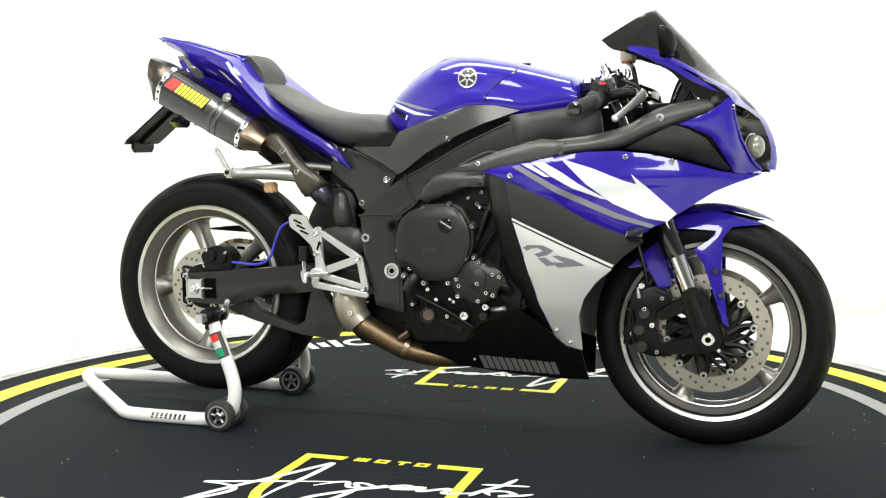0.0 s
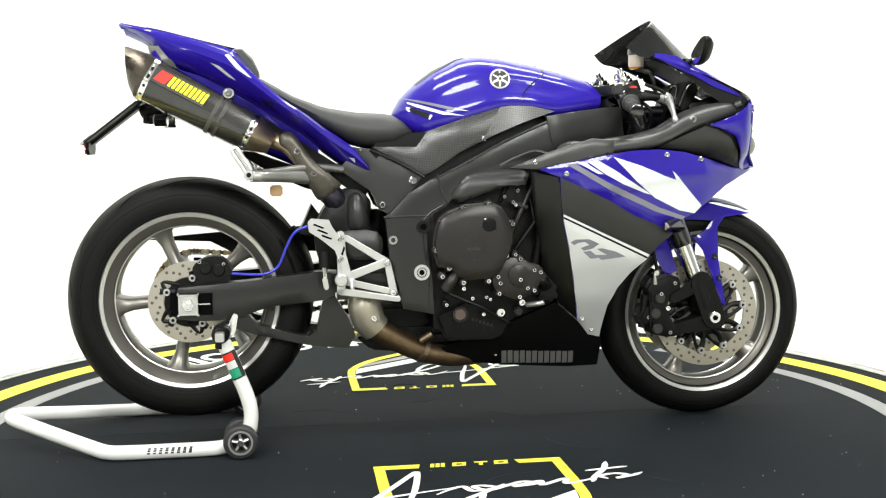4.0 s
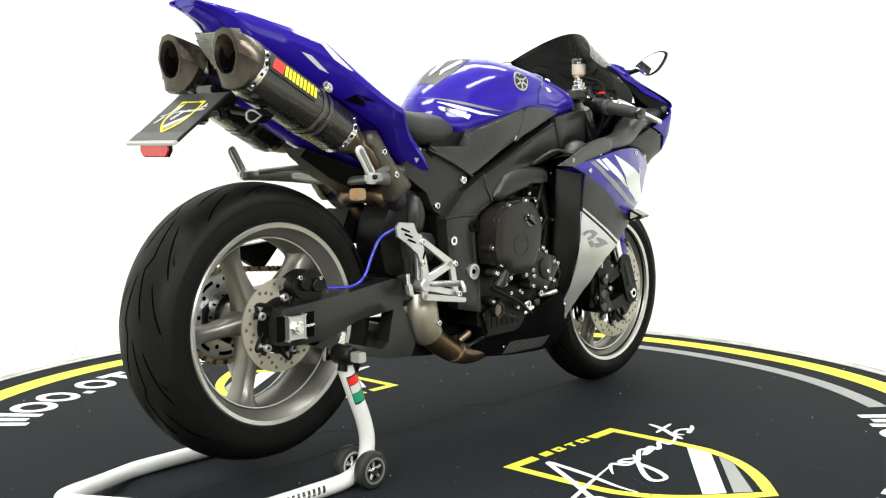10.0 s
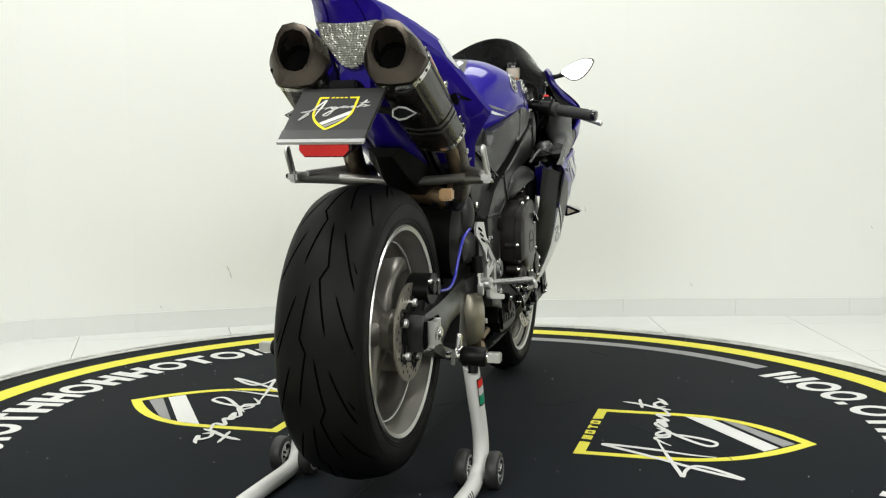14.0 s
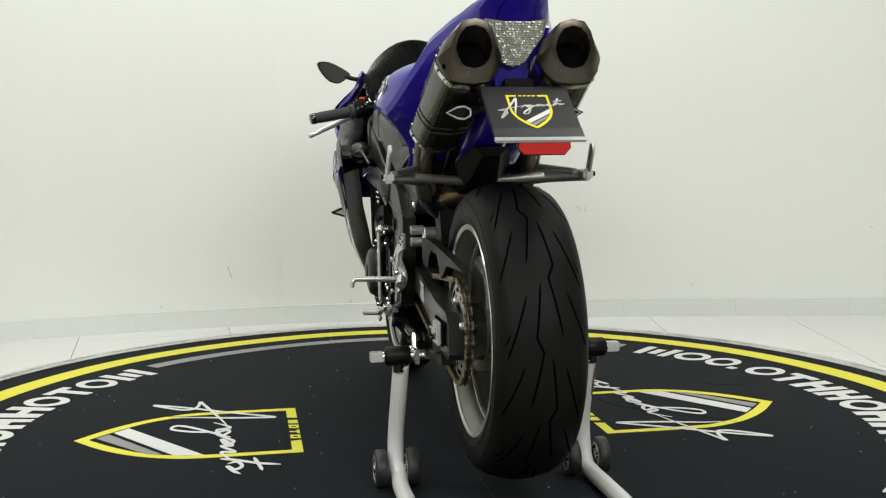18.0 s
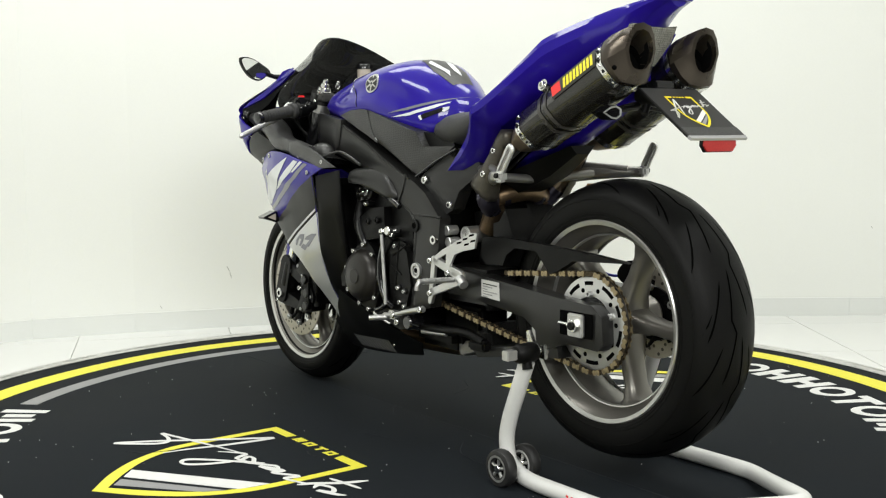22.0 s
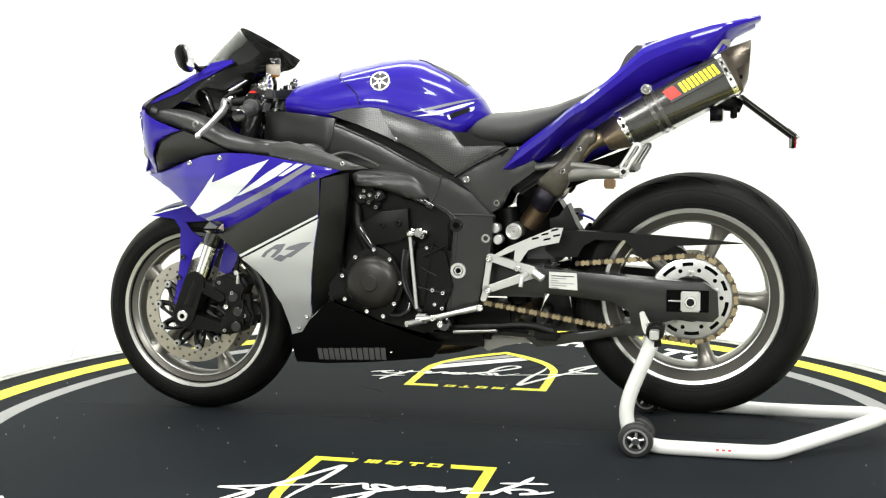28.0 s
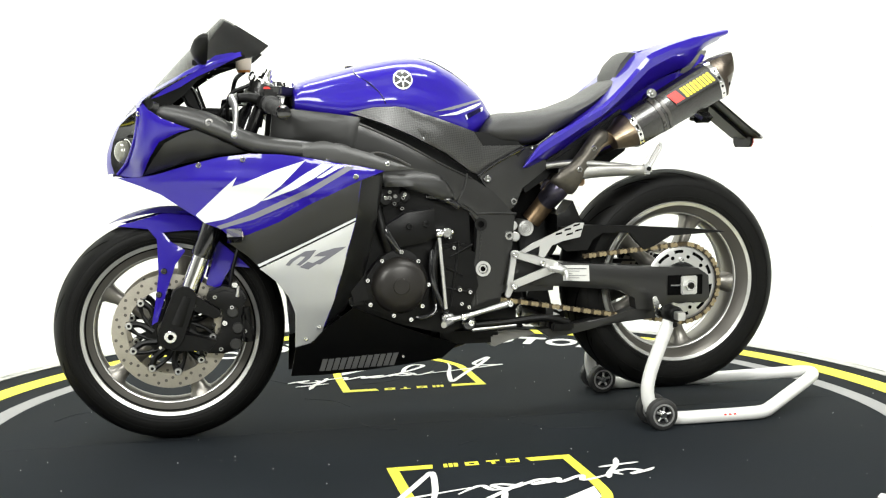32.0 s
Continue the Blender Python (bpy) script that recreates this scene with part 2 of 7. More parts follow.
def box(x0, x1, y0, y1, z0, z1, bevel=0.0, turn=None):
    bm = bmesh.new()
    bmesh.ops.create_cube(bm, size=1)
    for v in bm.verts:
        v.co = Vector(((x0 + x1) / 2 + v.co.x * (x1 - x0), (y0 + y1) / 2 + v.co.y * (y1 - y0), (z0 + z1) / 2 + v.co.z * (z1 - z0)))
    if bevel:
        bmesh.ops.bevel(bm, geom=bm.edges[:], offset=bevel, segments=2, affect="EDGES", clamp_overlap=True)
    if turn is not None:
        bmesh.ops.transform(bm, matrix=turn, verts=bm.verts)
    return bm


def ring_holes(cx, cz, y0, y1, r0, r1, seg=72):
    return lathe([(r0, y0), (r1, y0), (r1, y1), (r0, y1)], cx, cz, 0, seg)


def bolt(parent, x, y, z, side, r=.007, h=.006, mat=None, name="bolt"):
    """A socket-head bolt that points sideways."""
    bm = lathe([(.0002, 0), (r, 0), (r, h * .7), (r * .8, h), (r * .5, h), (r * .46, -h * .6), (.0002, -h * .6)], x, z, 0, 12)
    for v in bm.verts:
        v.co.y = y + side * v.co.y
    return part(name, bm, mat or BRIGHT, parent)


def lerp(v, xs, ys):
    return float(np.interp(v, xs, ys))


# half widths of the bodywork, as functions of the length x and the height z
def y_fairing(x, z):
    w = lerp(z, (.15, .21, .27, .37, .47, .62, .70, .78, .86), (.045, .085, .112, .187, .232, .268, .284, .280, .25))
    k = lerp(x, (.5, .70, .85, 1.0, 1.10, 1.18, 1.25, 1.35, 1.45, 1.52, 1.57), (.93, .96, .99, 1, .99, .95, .89, .76, .55, .34, .12))
    # soft ridge under the upper edge
    r = (z - lerp(x, (.95, 1.2, 1.45), (.650, .688, .700))) / .018
    return w * k + .0055 * math.exp(-r * r) * lerp(x, (.95, 1.05, 1.40, 1.48), (0, 1, 1, 0))


def y_nose(x, z):
    return lerp(x, (1.1, 1.2, 1.3, 1.38, 1.44, 1.47, 1.485, 1.503, 1.53, 1.57), (.24, .245, .25, .252, .250, .226, .192, .155, .135, .06)) * lerp(z, (.68, .72, .75, .80, .87, .92, 1.0), (.60, .70, .86, .95, 1.0, .93, .7))


def y_cowl(x, z):
    return lerp(x, (1.2, 1.3, 1.36, 1.41, 1.46), (.172, .178, .198, .226, .246))


def y_intake(x, z):
    return lerp(x, (.85, 1.0, 1.15, 1.3, 1.42), (.285, .274, .266, .250, .240)) - .2 * max(0, z - .78)


def y_frame(x, z):
    return lerp(x, (.45, .6, .75, .95, 1.1, 1.2), (.150, .158, .176, .182, .150, .1))


def y_pad(x, z):
    return lerp(x, (.5, .6, .7, .85, 1.0), (.128, .145, .170, .184, .172)) - .12 * max(0, z - .8)


def y_cover(x, z):
    return lerp(x, (.35, .47, .6), (.095, .115, .142))


def y_tail(x, z):
    return lerp(x, (-.17, -.1, 0, .1, .2, .29, .33, .38, .48), (.045, .064, .096, .135, .182, .220, .188, .156, .126))


def y_belly(x, z):
    return lerp(z, (.14, .18, .24, .30, .36, .42), (.035, .075, .125, .160, .190, .215)) * lerp(x, (.5, .65, .8, .95, 1.1), (.75, .9, 1, 1, .9))

# ---------------------------------------------------------------- the room


def room_part(name, bm, mat, parent=None, label="", kind="structure", smooth=False):
    ob = new(name, mesh_of(bm, name, smooth))
    ob.data.materials.append(mat)
    if parent:
        ob.parent = parent
    else:
        tagged(ob, label, "", "", kind)
    return ob


RIM_OUT, RIM_IN, RIM_X = 1.612, 1.558, -.018
WALL_LINE = [(3.4, -6.2), (3.4, -.6), (3.1, 1.25), (2.7, 1.69), (1.79, 1.73), (.8, 1.757), (0, 1.74), (-.69, 1.647), (-1.28, 1.475), (-1.66, 1.336), (-2.15, .92), (-2.75, .05), (-3.3, -1.3), (-3.3, -6.2)]


def build_room():
    # ground sheet under everything
    gb = bmesh.new()
    bmesh.ops.create_grid(gb, x_segments=1, y_segments=1, size=40)
    for v in gb.verts:
        v.co.z = -.06
    room_part("ground", gb, GROUT, label="plain pale concrete ground under the studio")
    # floor with a round opening for the table
    fb = bmesh.new()
    inner = [fb.verts.new((RIM_X + RIM_OUT * math.cos(a), RIM_OUT * math.sin(a), -.006)) for a in np.linspace(0, 2 * math.pi, 97)[:-1]]
    outer = [fb.verts.new((7 * math.cos(a), 7 * math.sin(a), -.006)) for a in np.linspace(0, 2 * math.pi, 97)[:-1]]
    for i in range(96):
        fb.faces.new((inner[i], inner[(i + 1) % 96], outer[(i + 1) % 96], outer[i]))
    floor = room_part("floor", fb, GROUT, label="glossy white tiled floor with thin pale joints")
    # walls: one thick upright slab for each stretch
    names = ("wall_right", "wall_right", "wall_right", "wall_back", "wall_back", "wall_back", "wall_back", "wall_corner", "wall_corner", "wall_corner", "wall_left", "wall_left", "wall_left")
    for (a, b), nm in zip(zip(WALL_LINE, WALL_LINE[1:]), names):
        d = (Vector((*b, 0)) - Vector((*a, 0))).normalized()
        nrm = Vector((d.y, -d.x, 0)) * .12
        bm = bmesh.new()
        base = [Vector((*a, 0)), Vector((*b, 0)), Vector((*b, 0)) + nrm, Vector((*a, 0)) + nrm]
        lo = [bm.verts.new(p + Vector((0, 0, -.03))) for p in base]
        hi = [bm.verts.new(p + Vector((0, 0, 3.0))) for p in base]
        bm.faces.new(lo)
        bm.faces.new(hi)
        for i in range(4):
            bm.faces.new((lo[i], lo[(i + 1) % 4], hi[(i + 1) % 4], hi[i]))
        # stretches out of view are added in grey, which deepens the blacks
        room_part(nm, bm, DIM if max(a[1], b[1]) < -.5 else WALL, label="unseen hall wall, added in grey to keep reflections dark" if max(a[1], b[1]) < -.5 else "smooth white painted studio wall, slightly scuffed")
    rng = random.Random(7)
    for x, z, l in ((-.91, .25, .055), (-.90, .22, .03), (.60, .484, .05), (.63, .475, .03), (1.88, .389, .02), (-1.18, .10, .02), (-.40, .09, .03), (1.1, .14, .025)):
        y = float(np.interp(-x, [-p[0] for p in WALL_LINE[3:10]], [p[1] for p in WALL_LINE[3:10]])) - .0015
        a = rng.uniform(-1.4, -.4)
        d, n = Vector((math.cos(a), 0, math.sin(a))) * l / 2, Vector((-math.sin(a), 0, math.cos(a))) * .0022
        c = Vector((x, y, z))
        bm = bmesh.new()
        bm.faces.new([bm.verts.new(c + v) for v in (-d, n, d, -n * .6)])
        room_part("scuff", bm, SMUDGE, bpy.data.objects["wall_back"])
    # added out of view: dark front wall and ceiling for contrast
    room_part("wall_front", box(-3.5, 3.6, -6.35, -6.2, -.03, 3), DIM, label="unseen wall added behind the camera, grey to keep reflections dark")
    room_part("ceiling", box(-3.6, 3.7, -6.4, 2.1, 3.0, 3.1), CEIL, label="unseen ceiling, added in grey to hold back bounced light")
    # skirting tiles
    sk = tagged(new("baseboard"), "low pale tile skirting along the wall", "", "", "structure")
    for a, b in zip(WALL_LINE[1:], WALL_LINE[2:]):
        a, b = Vector((*a, 0)), Vector((*b, 0))
        d = (b - a).normalized()
        nrm = Vector((-d.y, d.x, 0))
        n = max(1, round((b - a).length / .6))
        for i in range(n):
            p, q = a + (b - a) * (i / n) + d * .0005, a + (b - a) * ((i + 1) / n) - d * .0005
            bm = bmesh.new()
            lo = [bm.verts.new(v + Vector((0, 0, -.004))) for v in (p, q, q + nrm * .009, p + nrm * .009)]
            hi = [bm.verts.new(v + Vector((0, 0, .079))) for v in (p, q, q + nrm * .009, p + nrm * .009)]
            bm.faces.new(lo)
            bm.faces.new(hi)
            for k in range(4):
                bm.faces.new((lo[k], lo[(k + 1) % 4], hi[(k + 1) % 4], hi[k]))
            room_part("skirting_tile", bm, SKIRT, sk)
    # fixed worn rim round the table
    rim = room_part("turntable_rim", rim_ring(), RIMWORN, label="worn off-white fixed rim around the turntable", smooth=True)
    rng = random.Random(4)
    for k in range(16):
        a, w = rng.uniform(0.1, math.pi - .1), rng.uniform(.02, .16)
        bm = bmesh.new()
        n = 8
        r0, r1 = rng.uniform(1.562, 1.585), rng.uniform(1.592, 1.608)
        rows = [[bm.verts.new((RIM_X + r * math.cos(a + w * i / n), r * math.sin(a + w * i / n), .0062)) for r in (r0 + rng.uniform(0, .012), r1 - rng.uniform(0, .02))] for i in range(n + 1)]
        for p, q in zip(rows, rows[1:]):
            bm.faces.new((p[0], p[1], q[1], q[0]))
        room_part("smudge", bm, SMUDGE, rim)
    # tiles, cut round where they meet the rim; those along the slanting wall lie askew
    for ang, ou, ov, keep in ((0, .31, .33, lambda x, y: x + .45), (14.5, -1.092, .40, lambda x, y: -.453 - x)):
        ca, sa = math.cos(radians(ang)), math.sin(radians(ang))
        for i in range(-7, 8):
            for j in range(-10, 6):
                u, v = ou + .6 * i + .0015, ov + .6 * j + .0015
                quad = [(u, v), (u + .597, v), (u + .597, v + .597), (u, v + .597)]
                quad = half_plane([(x * ca - y * sa, x * sa + y * ca) for x, y in quad], keep)
                # end the tiles at the walls
                for (ax, ay), (bx, by) in zip(WALL_LINE, WALL_LINE[1:]):
                    quad = half_plane(quad, lambda x, y: ((bx - ax) * (y - ay) - (by - ay) * (x - ax)) / math.hypot(bx - ax, by - ay) + .02)
                if len(quad) < 3 or max(p[1] for p in quad) < -3.6 or min(abs(p[0]) for p in quad) > 3.2:
                    continue
                t = tile_bm(quad)
                if t:
                    room_part("tile", t, TILE, floor)


def half_plane(pts, keep):
    """The part of a convex outline where keep(x, y) is positive."""
    out = []
    for i, p in enumerate(pts):
        q = pts[(i + 1) % len(pts)]
        a, b = keep(*p), keep(*q)
        if a >= 0:
            out.append(p)
        if a * b < 0:
            k = a / (a - b)
            out.append((p[0] + (q[0] - p[0]) * k, p[1] + (q[1] - p[1]) * k))
    return out


def rim_ring():
    bm = bmesh.new()
    prof = [(1.598, -.05), (1.598, .0014), (RIM_IN, .0014), (RIM_IN, .003), (RIM_IN + .006, .005), (RIM_OUT - .006, .005), (RIM_OUT, .002), (RIM_OUT, -.05)]
    rows = [[bm.verts.new((RIM_X + r * math.cos(a), r * math.sin(a), z)) for r, z in prof] for a in np.linspace(0, 2 * math.pi, 129)[:-1]]
    for i in range(128):
        p, q = rows[i], rows[(i + 1) % 128]
        for j in range(len(prof)):
            k = (j + 1) % len(prof)
            bm.faces.new((p[j], q[j], q[k], p[k]))
    return bm


def tile_bm(quad):
    """A floor tile, with what lies inside the rim cut away."""
    r = RIM_OUT + .003
    n = len(quad)
    pts = [(quad[i][0] + (quad[(i + 1) % n][0] - quad[i][0]) * k / 24, quad[i][1] + (quad[(i + 1) % n][1] - quad[i][1]) * k / 24) for i in range(n) for k in range(24)]
    area = sum(quad[i][0] * quad[(i + 1) % n][1] - quad[(i + 1) % n][0] * quad[i][1] for i in range(n))

    def inside(p):
        return all(((quad[(i + 1) % n][0] - quad[i][0]) * (p[1] - quad[i][1]) - (quad[(i + 1) % n][1] - quad[i][1]) * (p[0] - quad[i][0])) * area > -1e-4 for i in range(n))
    if all(math.hypot(p[0] - RIM_X, p[1]) < r for p in pts):
        return None
    if any(math.hypot(p[0] - RIM_X, p[1]) < r for p in pts):
        out = []
        for p in pts:
            d = math.hypot(p[0] - RIM_X, p[1])
            if d < r:
                p = (RIM_X + (p[0] - RIM_X) * r / d, p[1] * r / d)
                if not inside(p):
                    continue
            if not out or math.hypot(p[0] - out[-1][0], p[1] - out[-1][1]) > .004:
                out.append(p)
        pts = out
        if len(pts) < 3:
            return None
    else:
        pts = quad
    bm = bmesh.new()
    a = [bm.verts.new((x, y, -.012)) for x, y in pts]
    b = [bm.verts.new((x, y, 0)) for x, y in pts]
    bm.faces.new(b)
    for i in range(len(pts)):
        j = (i + 1) % len(pts)
        bm.faces.new((a[i], a[j], b[j], b[i]))
    return bm


# ---------------------------------------------------------------- turntable mat


def flat(pts, z, t=.0008):
    """A flat print: the outline in x, y, a hair thick."""
    bm = bmesh.new()
    a = [bm.verts.new((x, y, z)) for x, y in pts]
    b = [bm.verts.new((x, y, z - t)) for x, y in pts]
    bm.faces.new(a)
    for i in range(len(pts)):
        j = (i + 1) % len(pts)
        bm.faces.new((a[i], a[j], b[j], b[i]))
    return bm


def arc_band(r0, r1, a0, a1, z, wob=0.0, seg=None):
    seg = seg or max(3, int(abs(a1 - a0) / 2.5))
    A = [radians(a0 + (a1 - a0) * i / seg) for i in range(seg + 1)]
    w = [wob * math.sin(3 * a + 1) + .6 * wob * math.sin(11 * a) for a in A]
    return strip([((r0 + e) * math.cos(a), (r0 + e) * math.sin(a)) for a, e in zip(A, w)], [((r1 + e) * math.cos(a), (r1 + e) * math.sin(a)) for a, e in zip(A, w)], z)


def strip(left, right, z, t=.0008, rise=0.0):
    """A flat print between two edges; rise lifts it a hair along its way, where it crosses itself."""
    bm = bmesh.new()
    Z = [z + rise * i / max(1, len(left) - 1) for i in range(len(left))]
    rows = [[bm.verts.new((*p, h)), bm.verts.new((*q, h)), bm.verts.new((*q, h - t)), bm.verts.new((*p, h - t))] for p, q, h in zip(left, right, Z)]
    for a, b in zip(rows, rows[1:]):
        for i in range(4):
            bm.faces.new((a[i], a[(i + 1) % 4], b[(i + 1) % 4], b[i]))
    bm.faces.new(rows[0])
    bm.faces.new(rows[-1][::-1])
    return bm


def ribbon(pts, w, z, steps=8):
    """A pen stroke of varying width through flat points."""
    path = smooth_path([(x, y, 0) for x, y in pts], steps)
    n = len(path)
    L, R = [], []
    for i, q in enumerate(path):
        d = (path[min(i + 1, n - 1)] - path[max(i - 1, 0)]).normalized()
        h = w * (.55 + .45 * abs(d.y)) * min(1, .3 + 6 * min(i, n - 1 - i) / n) / 2
        nv = Vector((-d.y, d.x, 0)) * h
        L.append((q + nv)[:2])
        R.append((q - nv)[:2])
    return strip(L, R, z, .0008, .0009)


def shield_strokes():
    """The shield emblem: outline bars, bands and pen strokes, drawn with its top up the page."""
    y = []
    w = .016
    side = [(.232, -.405), (.232, -.66), (.215, -.75), (.17, -.84), (.095, -.925), (0, -1.0)]
    inner = [(.206, -.405), (.206, -.66), (.19, -.742), (.148, -.822), (.078, -.897), (0, -.963)]
    fine = [smooth_path([(*p, 0) for p in s], 5) for s in (side, inner)]
    for sx in (1, -1):
        y.append(("yellow", [(sx * p[0], p[1]) for p in fine[0]], [(sx * p[0], p[1]) for p in fine[1]]))
        y.append(("yellow", [(sx * .206, -.405), (sx * .118, -.405)], [(sx * .206, -.433), (sx * .124, -.433)]))
    y.append(("white", [(-.100, -.868), (.205, -.655)], [(-.058, -.904), (.196, -.728)]))
    y.append(("grey", [(-.045, -.915), (.190, -.752)], [(-.012, -.945), (.165, -.802)]))
    return y


# pen strokes of the emblem, drawn with the shield's top up the page
PEN_SWASH = [(-.185, -.754), (-.177, -.688), (-.151, -.589), (-.133, -.472), (-.154, -.496), (-.187, -.550), (-.233, -.623), (-.298, -.721), (-.349, -.818), (-.310, -.780), (-.276, -.734), (-.275, -.704), (-.311, -.688), (-.361, -.684), (-.320, -.671), (-.228, -.644), (-.139, -.619), (-.037, -.593)]
PEN_WAVES = [(-.108, -.638), (-.077, -.611), (-.043, -.593), (-.023, -.627), (.031, -.614), (.003, -.594), (-.018, -.600), (.011, -.628), (.063, -.600), (.101, -.581), (.124, -.601), (.072, -.613), (.139, -.584), (.140, -.612), (.201, -.577), (.197, -.611), (.252, -.594), (.275, -.576)]
PEN_LOOP = [(.055, -.590), (.007, -.634), (-.057, -.689), (-.090, -.729), (-.080, -.749), (-.053, -.747), (-.025, -.709), (-.008, -.664), (.001, -.631)]
PEN_END = [(.300, -.594), (.288, -.572), (.326, -.559), (.352, -.576), (.321, -.595), (.367, -.579), (.392, -.563)]
PEN_BAR = [(.332, -.466), (.310, -.522), (.274, -.575), (.257, -.613)]
PEN_CROSS = [(.372, -.511), (.317, -.520), (.263, -.530)]
PEN = (PEN_SWASH, PEN_WAVES, PEN_LOOP, PEN_END, PEN_BAR, PEN_CROSS)


def build_mat():
    # 'stands on' the table: a thin round sheet with an uneven edge
    mat = thing("turntable_mat", "round black vinyl turntable mat with yellow ring and shield prints", "turntable mat")
    bm = bmesh.new()
    A = np.linspace(0, 2 * math.pi, 181)[:-1]

    def wob(a):
        return .004 * math.sin(3 * a + 1) + .003 * math.sin(11 * a) + .003 * math.sin(23 * a + 2)
    top = [bm.verts.new(((1.574 + wob(a)) * math.cos(a), (1.574 + wob(a)) * math.sin(a), 0)) for a in A]
    edge = [bm.verts.new(((1.578 + wob(a)) * math.cos(a), (1.578 + wob(a)) * math.sin(a), -.003)) for a in A]
    bot = [bm.verts.new(((1.578 + wob(a)) * math.cos(a), (1.578 + wob(a)) * math.sin(a), -.03)) for a in A]
    bm.faces.new(top)
    bm.faces.new(bot[::-1])
    n = len(A)
    for p, q in ((top, edge), (edge, bot)):
        for i in range(n):
            bm.faces.new((p[i], q[i], q[(i + 1) % n], p[(i + 1) % n]))
    sheet_ob = new("sheet", mesh_of(bm, "sheet"))
    sheet_ob.data.materials.append(MAT)
    sheet_ob.parent = mat

    def put(name, bm, m):
        ob = new(name, mesh_of(bm, name, False))
        ob.data.materials.append(m)
        ob.parent = mat
        return ob
    put("yellow_ring", arc_band(1.394, 1.476, 0, 360, .0008, .004, 160), YELLOW)
    # the ring of bars stands on both long sides; grey arcs run between
    for c in (90, -90):
        put("grey_arc", arc_band(1.250, 1.308, c + 90 - 43, c + 90 + 43, .0008, .003), PRINT_GREY)
    cols = {"yellow": YELLOW, "white": PRINT_WHITE, "grey": PRINT_GREY}
    widths = (1.25, 1.05, .95, 1.05, 1.1, 1.0, 1.05, .95, 1.05, .95, 1.05, .45, 1.0, 1.1, 1.25)
    for c in (90, 270):
        span, tot, a = 88.2, sum(widths), c - 44.1
        for k, wd in enumerate(widths):
            da = span * wd / tot
            if k in ROUND_MARKS:
                put("lettering_ring", polar_ring(1.244, a + da * .44, .070, da * .46, .0008), PRINT_WHITE)
            for a0, a1, r0, r1 in lettering_bars(k, da):
                put("lettering_bar", arc_band(r0, r1, a + a0, a + a1, .0008, 0, 3), PRINT_WHITE)
            a += da
    for turn in (0, 180):
        m = Matrix.Rotation(radians(turn), 4, "Z")
        em = new("emblem")
        em.parent = mat
        em.matrix_basis = m
        for col, a, b in shield_strokes():
            ob = put("emblem_bar", strip([p[:2] for p in a], [p[:2] for p in b], .0008), cols[col])
            ob.parent = em
        # four small plain marks in the gap of the upper edge
        for k, x in enumerate((-.092, -.038, .016, .066)):
            marks = [strip([(x + dx, -.405), (x + dx - .004, -.432)], [(x + dx + .010, -.405), (x + dx + .006, -.432)], .0008) for dx in ((0, .013, .026) if k == 0 else (.012,) if k == 2 else (0, .024))]
            if k != 0:
                marks.append(strip([(x, -.405), (x + .034, -.405)], [(x - .001, -.4125), (x + .033, -.4125)], .0009))
            if k in (1, 3):
                marks.append(strip([(x - .003, -.4245), (x + .031, -.4245)], [(x - .004, -.432), (x + .030, -.432)], .0009))
            for bm in marks:
                ob = put("small_bar", bm, YELLOW)
                ob.parent = em
        for k, s in enumerate(PEN):
            ob = put("pen_stroke", ribbon(s, .0155, .0017 + .0002 * k), PRINT_WHITE)
            ob.parent = em
    # specks of grit
    rng = random.Random(9)
    bm = bmesh.new()
    for k in range(150):
        r, a = 1.5 * math.sqrt(rng.random()), rng.uniform(0, 6.283)
        s = rng.uniform(.0005, .0014)
        bmesh.ops.create_icosphere(bm, subdivisions=1, radius=s, matrix=Matrix.Translation((r * math.cos(a), r * math.sin(a), .0008 + s * .5)))
    ob = put("grit", bm, PRINT_WHITE)
    tagged(ob, kind="stuff")
    # thin seam pressed in the sheet along the middle, and faint scuffs
    put("seam", strip([(1.52, .016), (0, .013), (-1.52, .010)], [(1.52, .0135), (0, .0105), (-1.52, .0075)], .0006), PRINT_SEAM)
    for k in range(14):
        r, a, b = rng.uniform(.2, 1.35), rng.uniform(0, 6.283), rng.uniform(0, 6.283)
        x, y, l = r * math.cos(a), r * math.sin(a), rng.uniform(.03, .12)
        put("scuff", ribbon([(x, y), (x + l * math.cos(b), y + l * math.sin(b)), (x + 2 * l * math.cos(b + .3), y + 2 * l * math.sin(b + .3))], .003, .0006), PRINT_SEAM)
    return mat


# marks of the ring that are drawn as plain rings; the others are bars
ROUND_MARKS = (1, 3, 6, 10, 12, 13)


def polar_ring(rc, ac, hr, ha, z, seg=28):
    """A plain ring, hr high along the radius and ha degrees wide, bent round the table."""
    def at(k, c):
        b = 2 * math.pi * c / seg
        r, a = rc + hr * k[0] * math.sin(b), radians(ac + ha * k[1] * math.cos(b))
        return r * math.cos(a), r * math.sin(a)
    return strip([at((1, 1), c) for c in range(seg + 1)], [at((.58, .60), c) for c in range(seg + 1)], z)


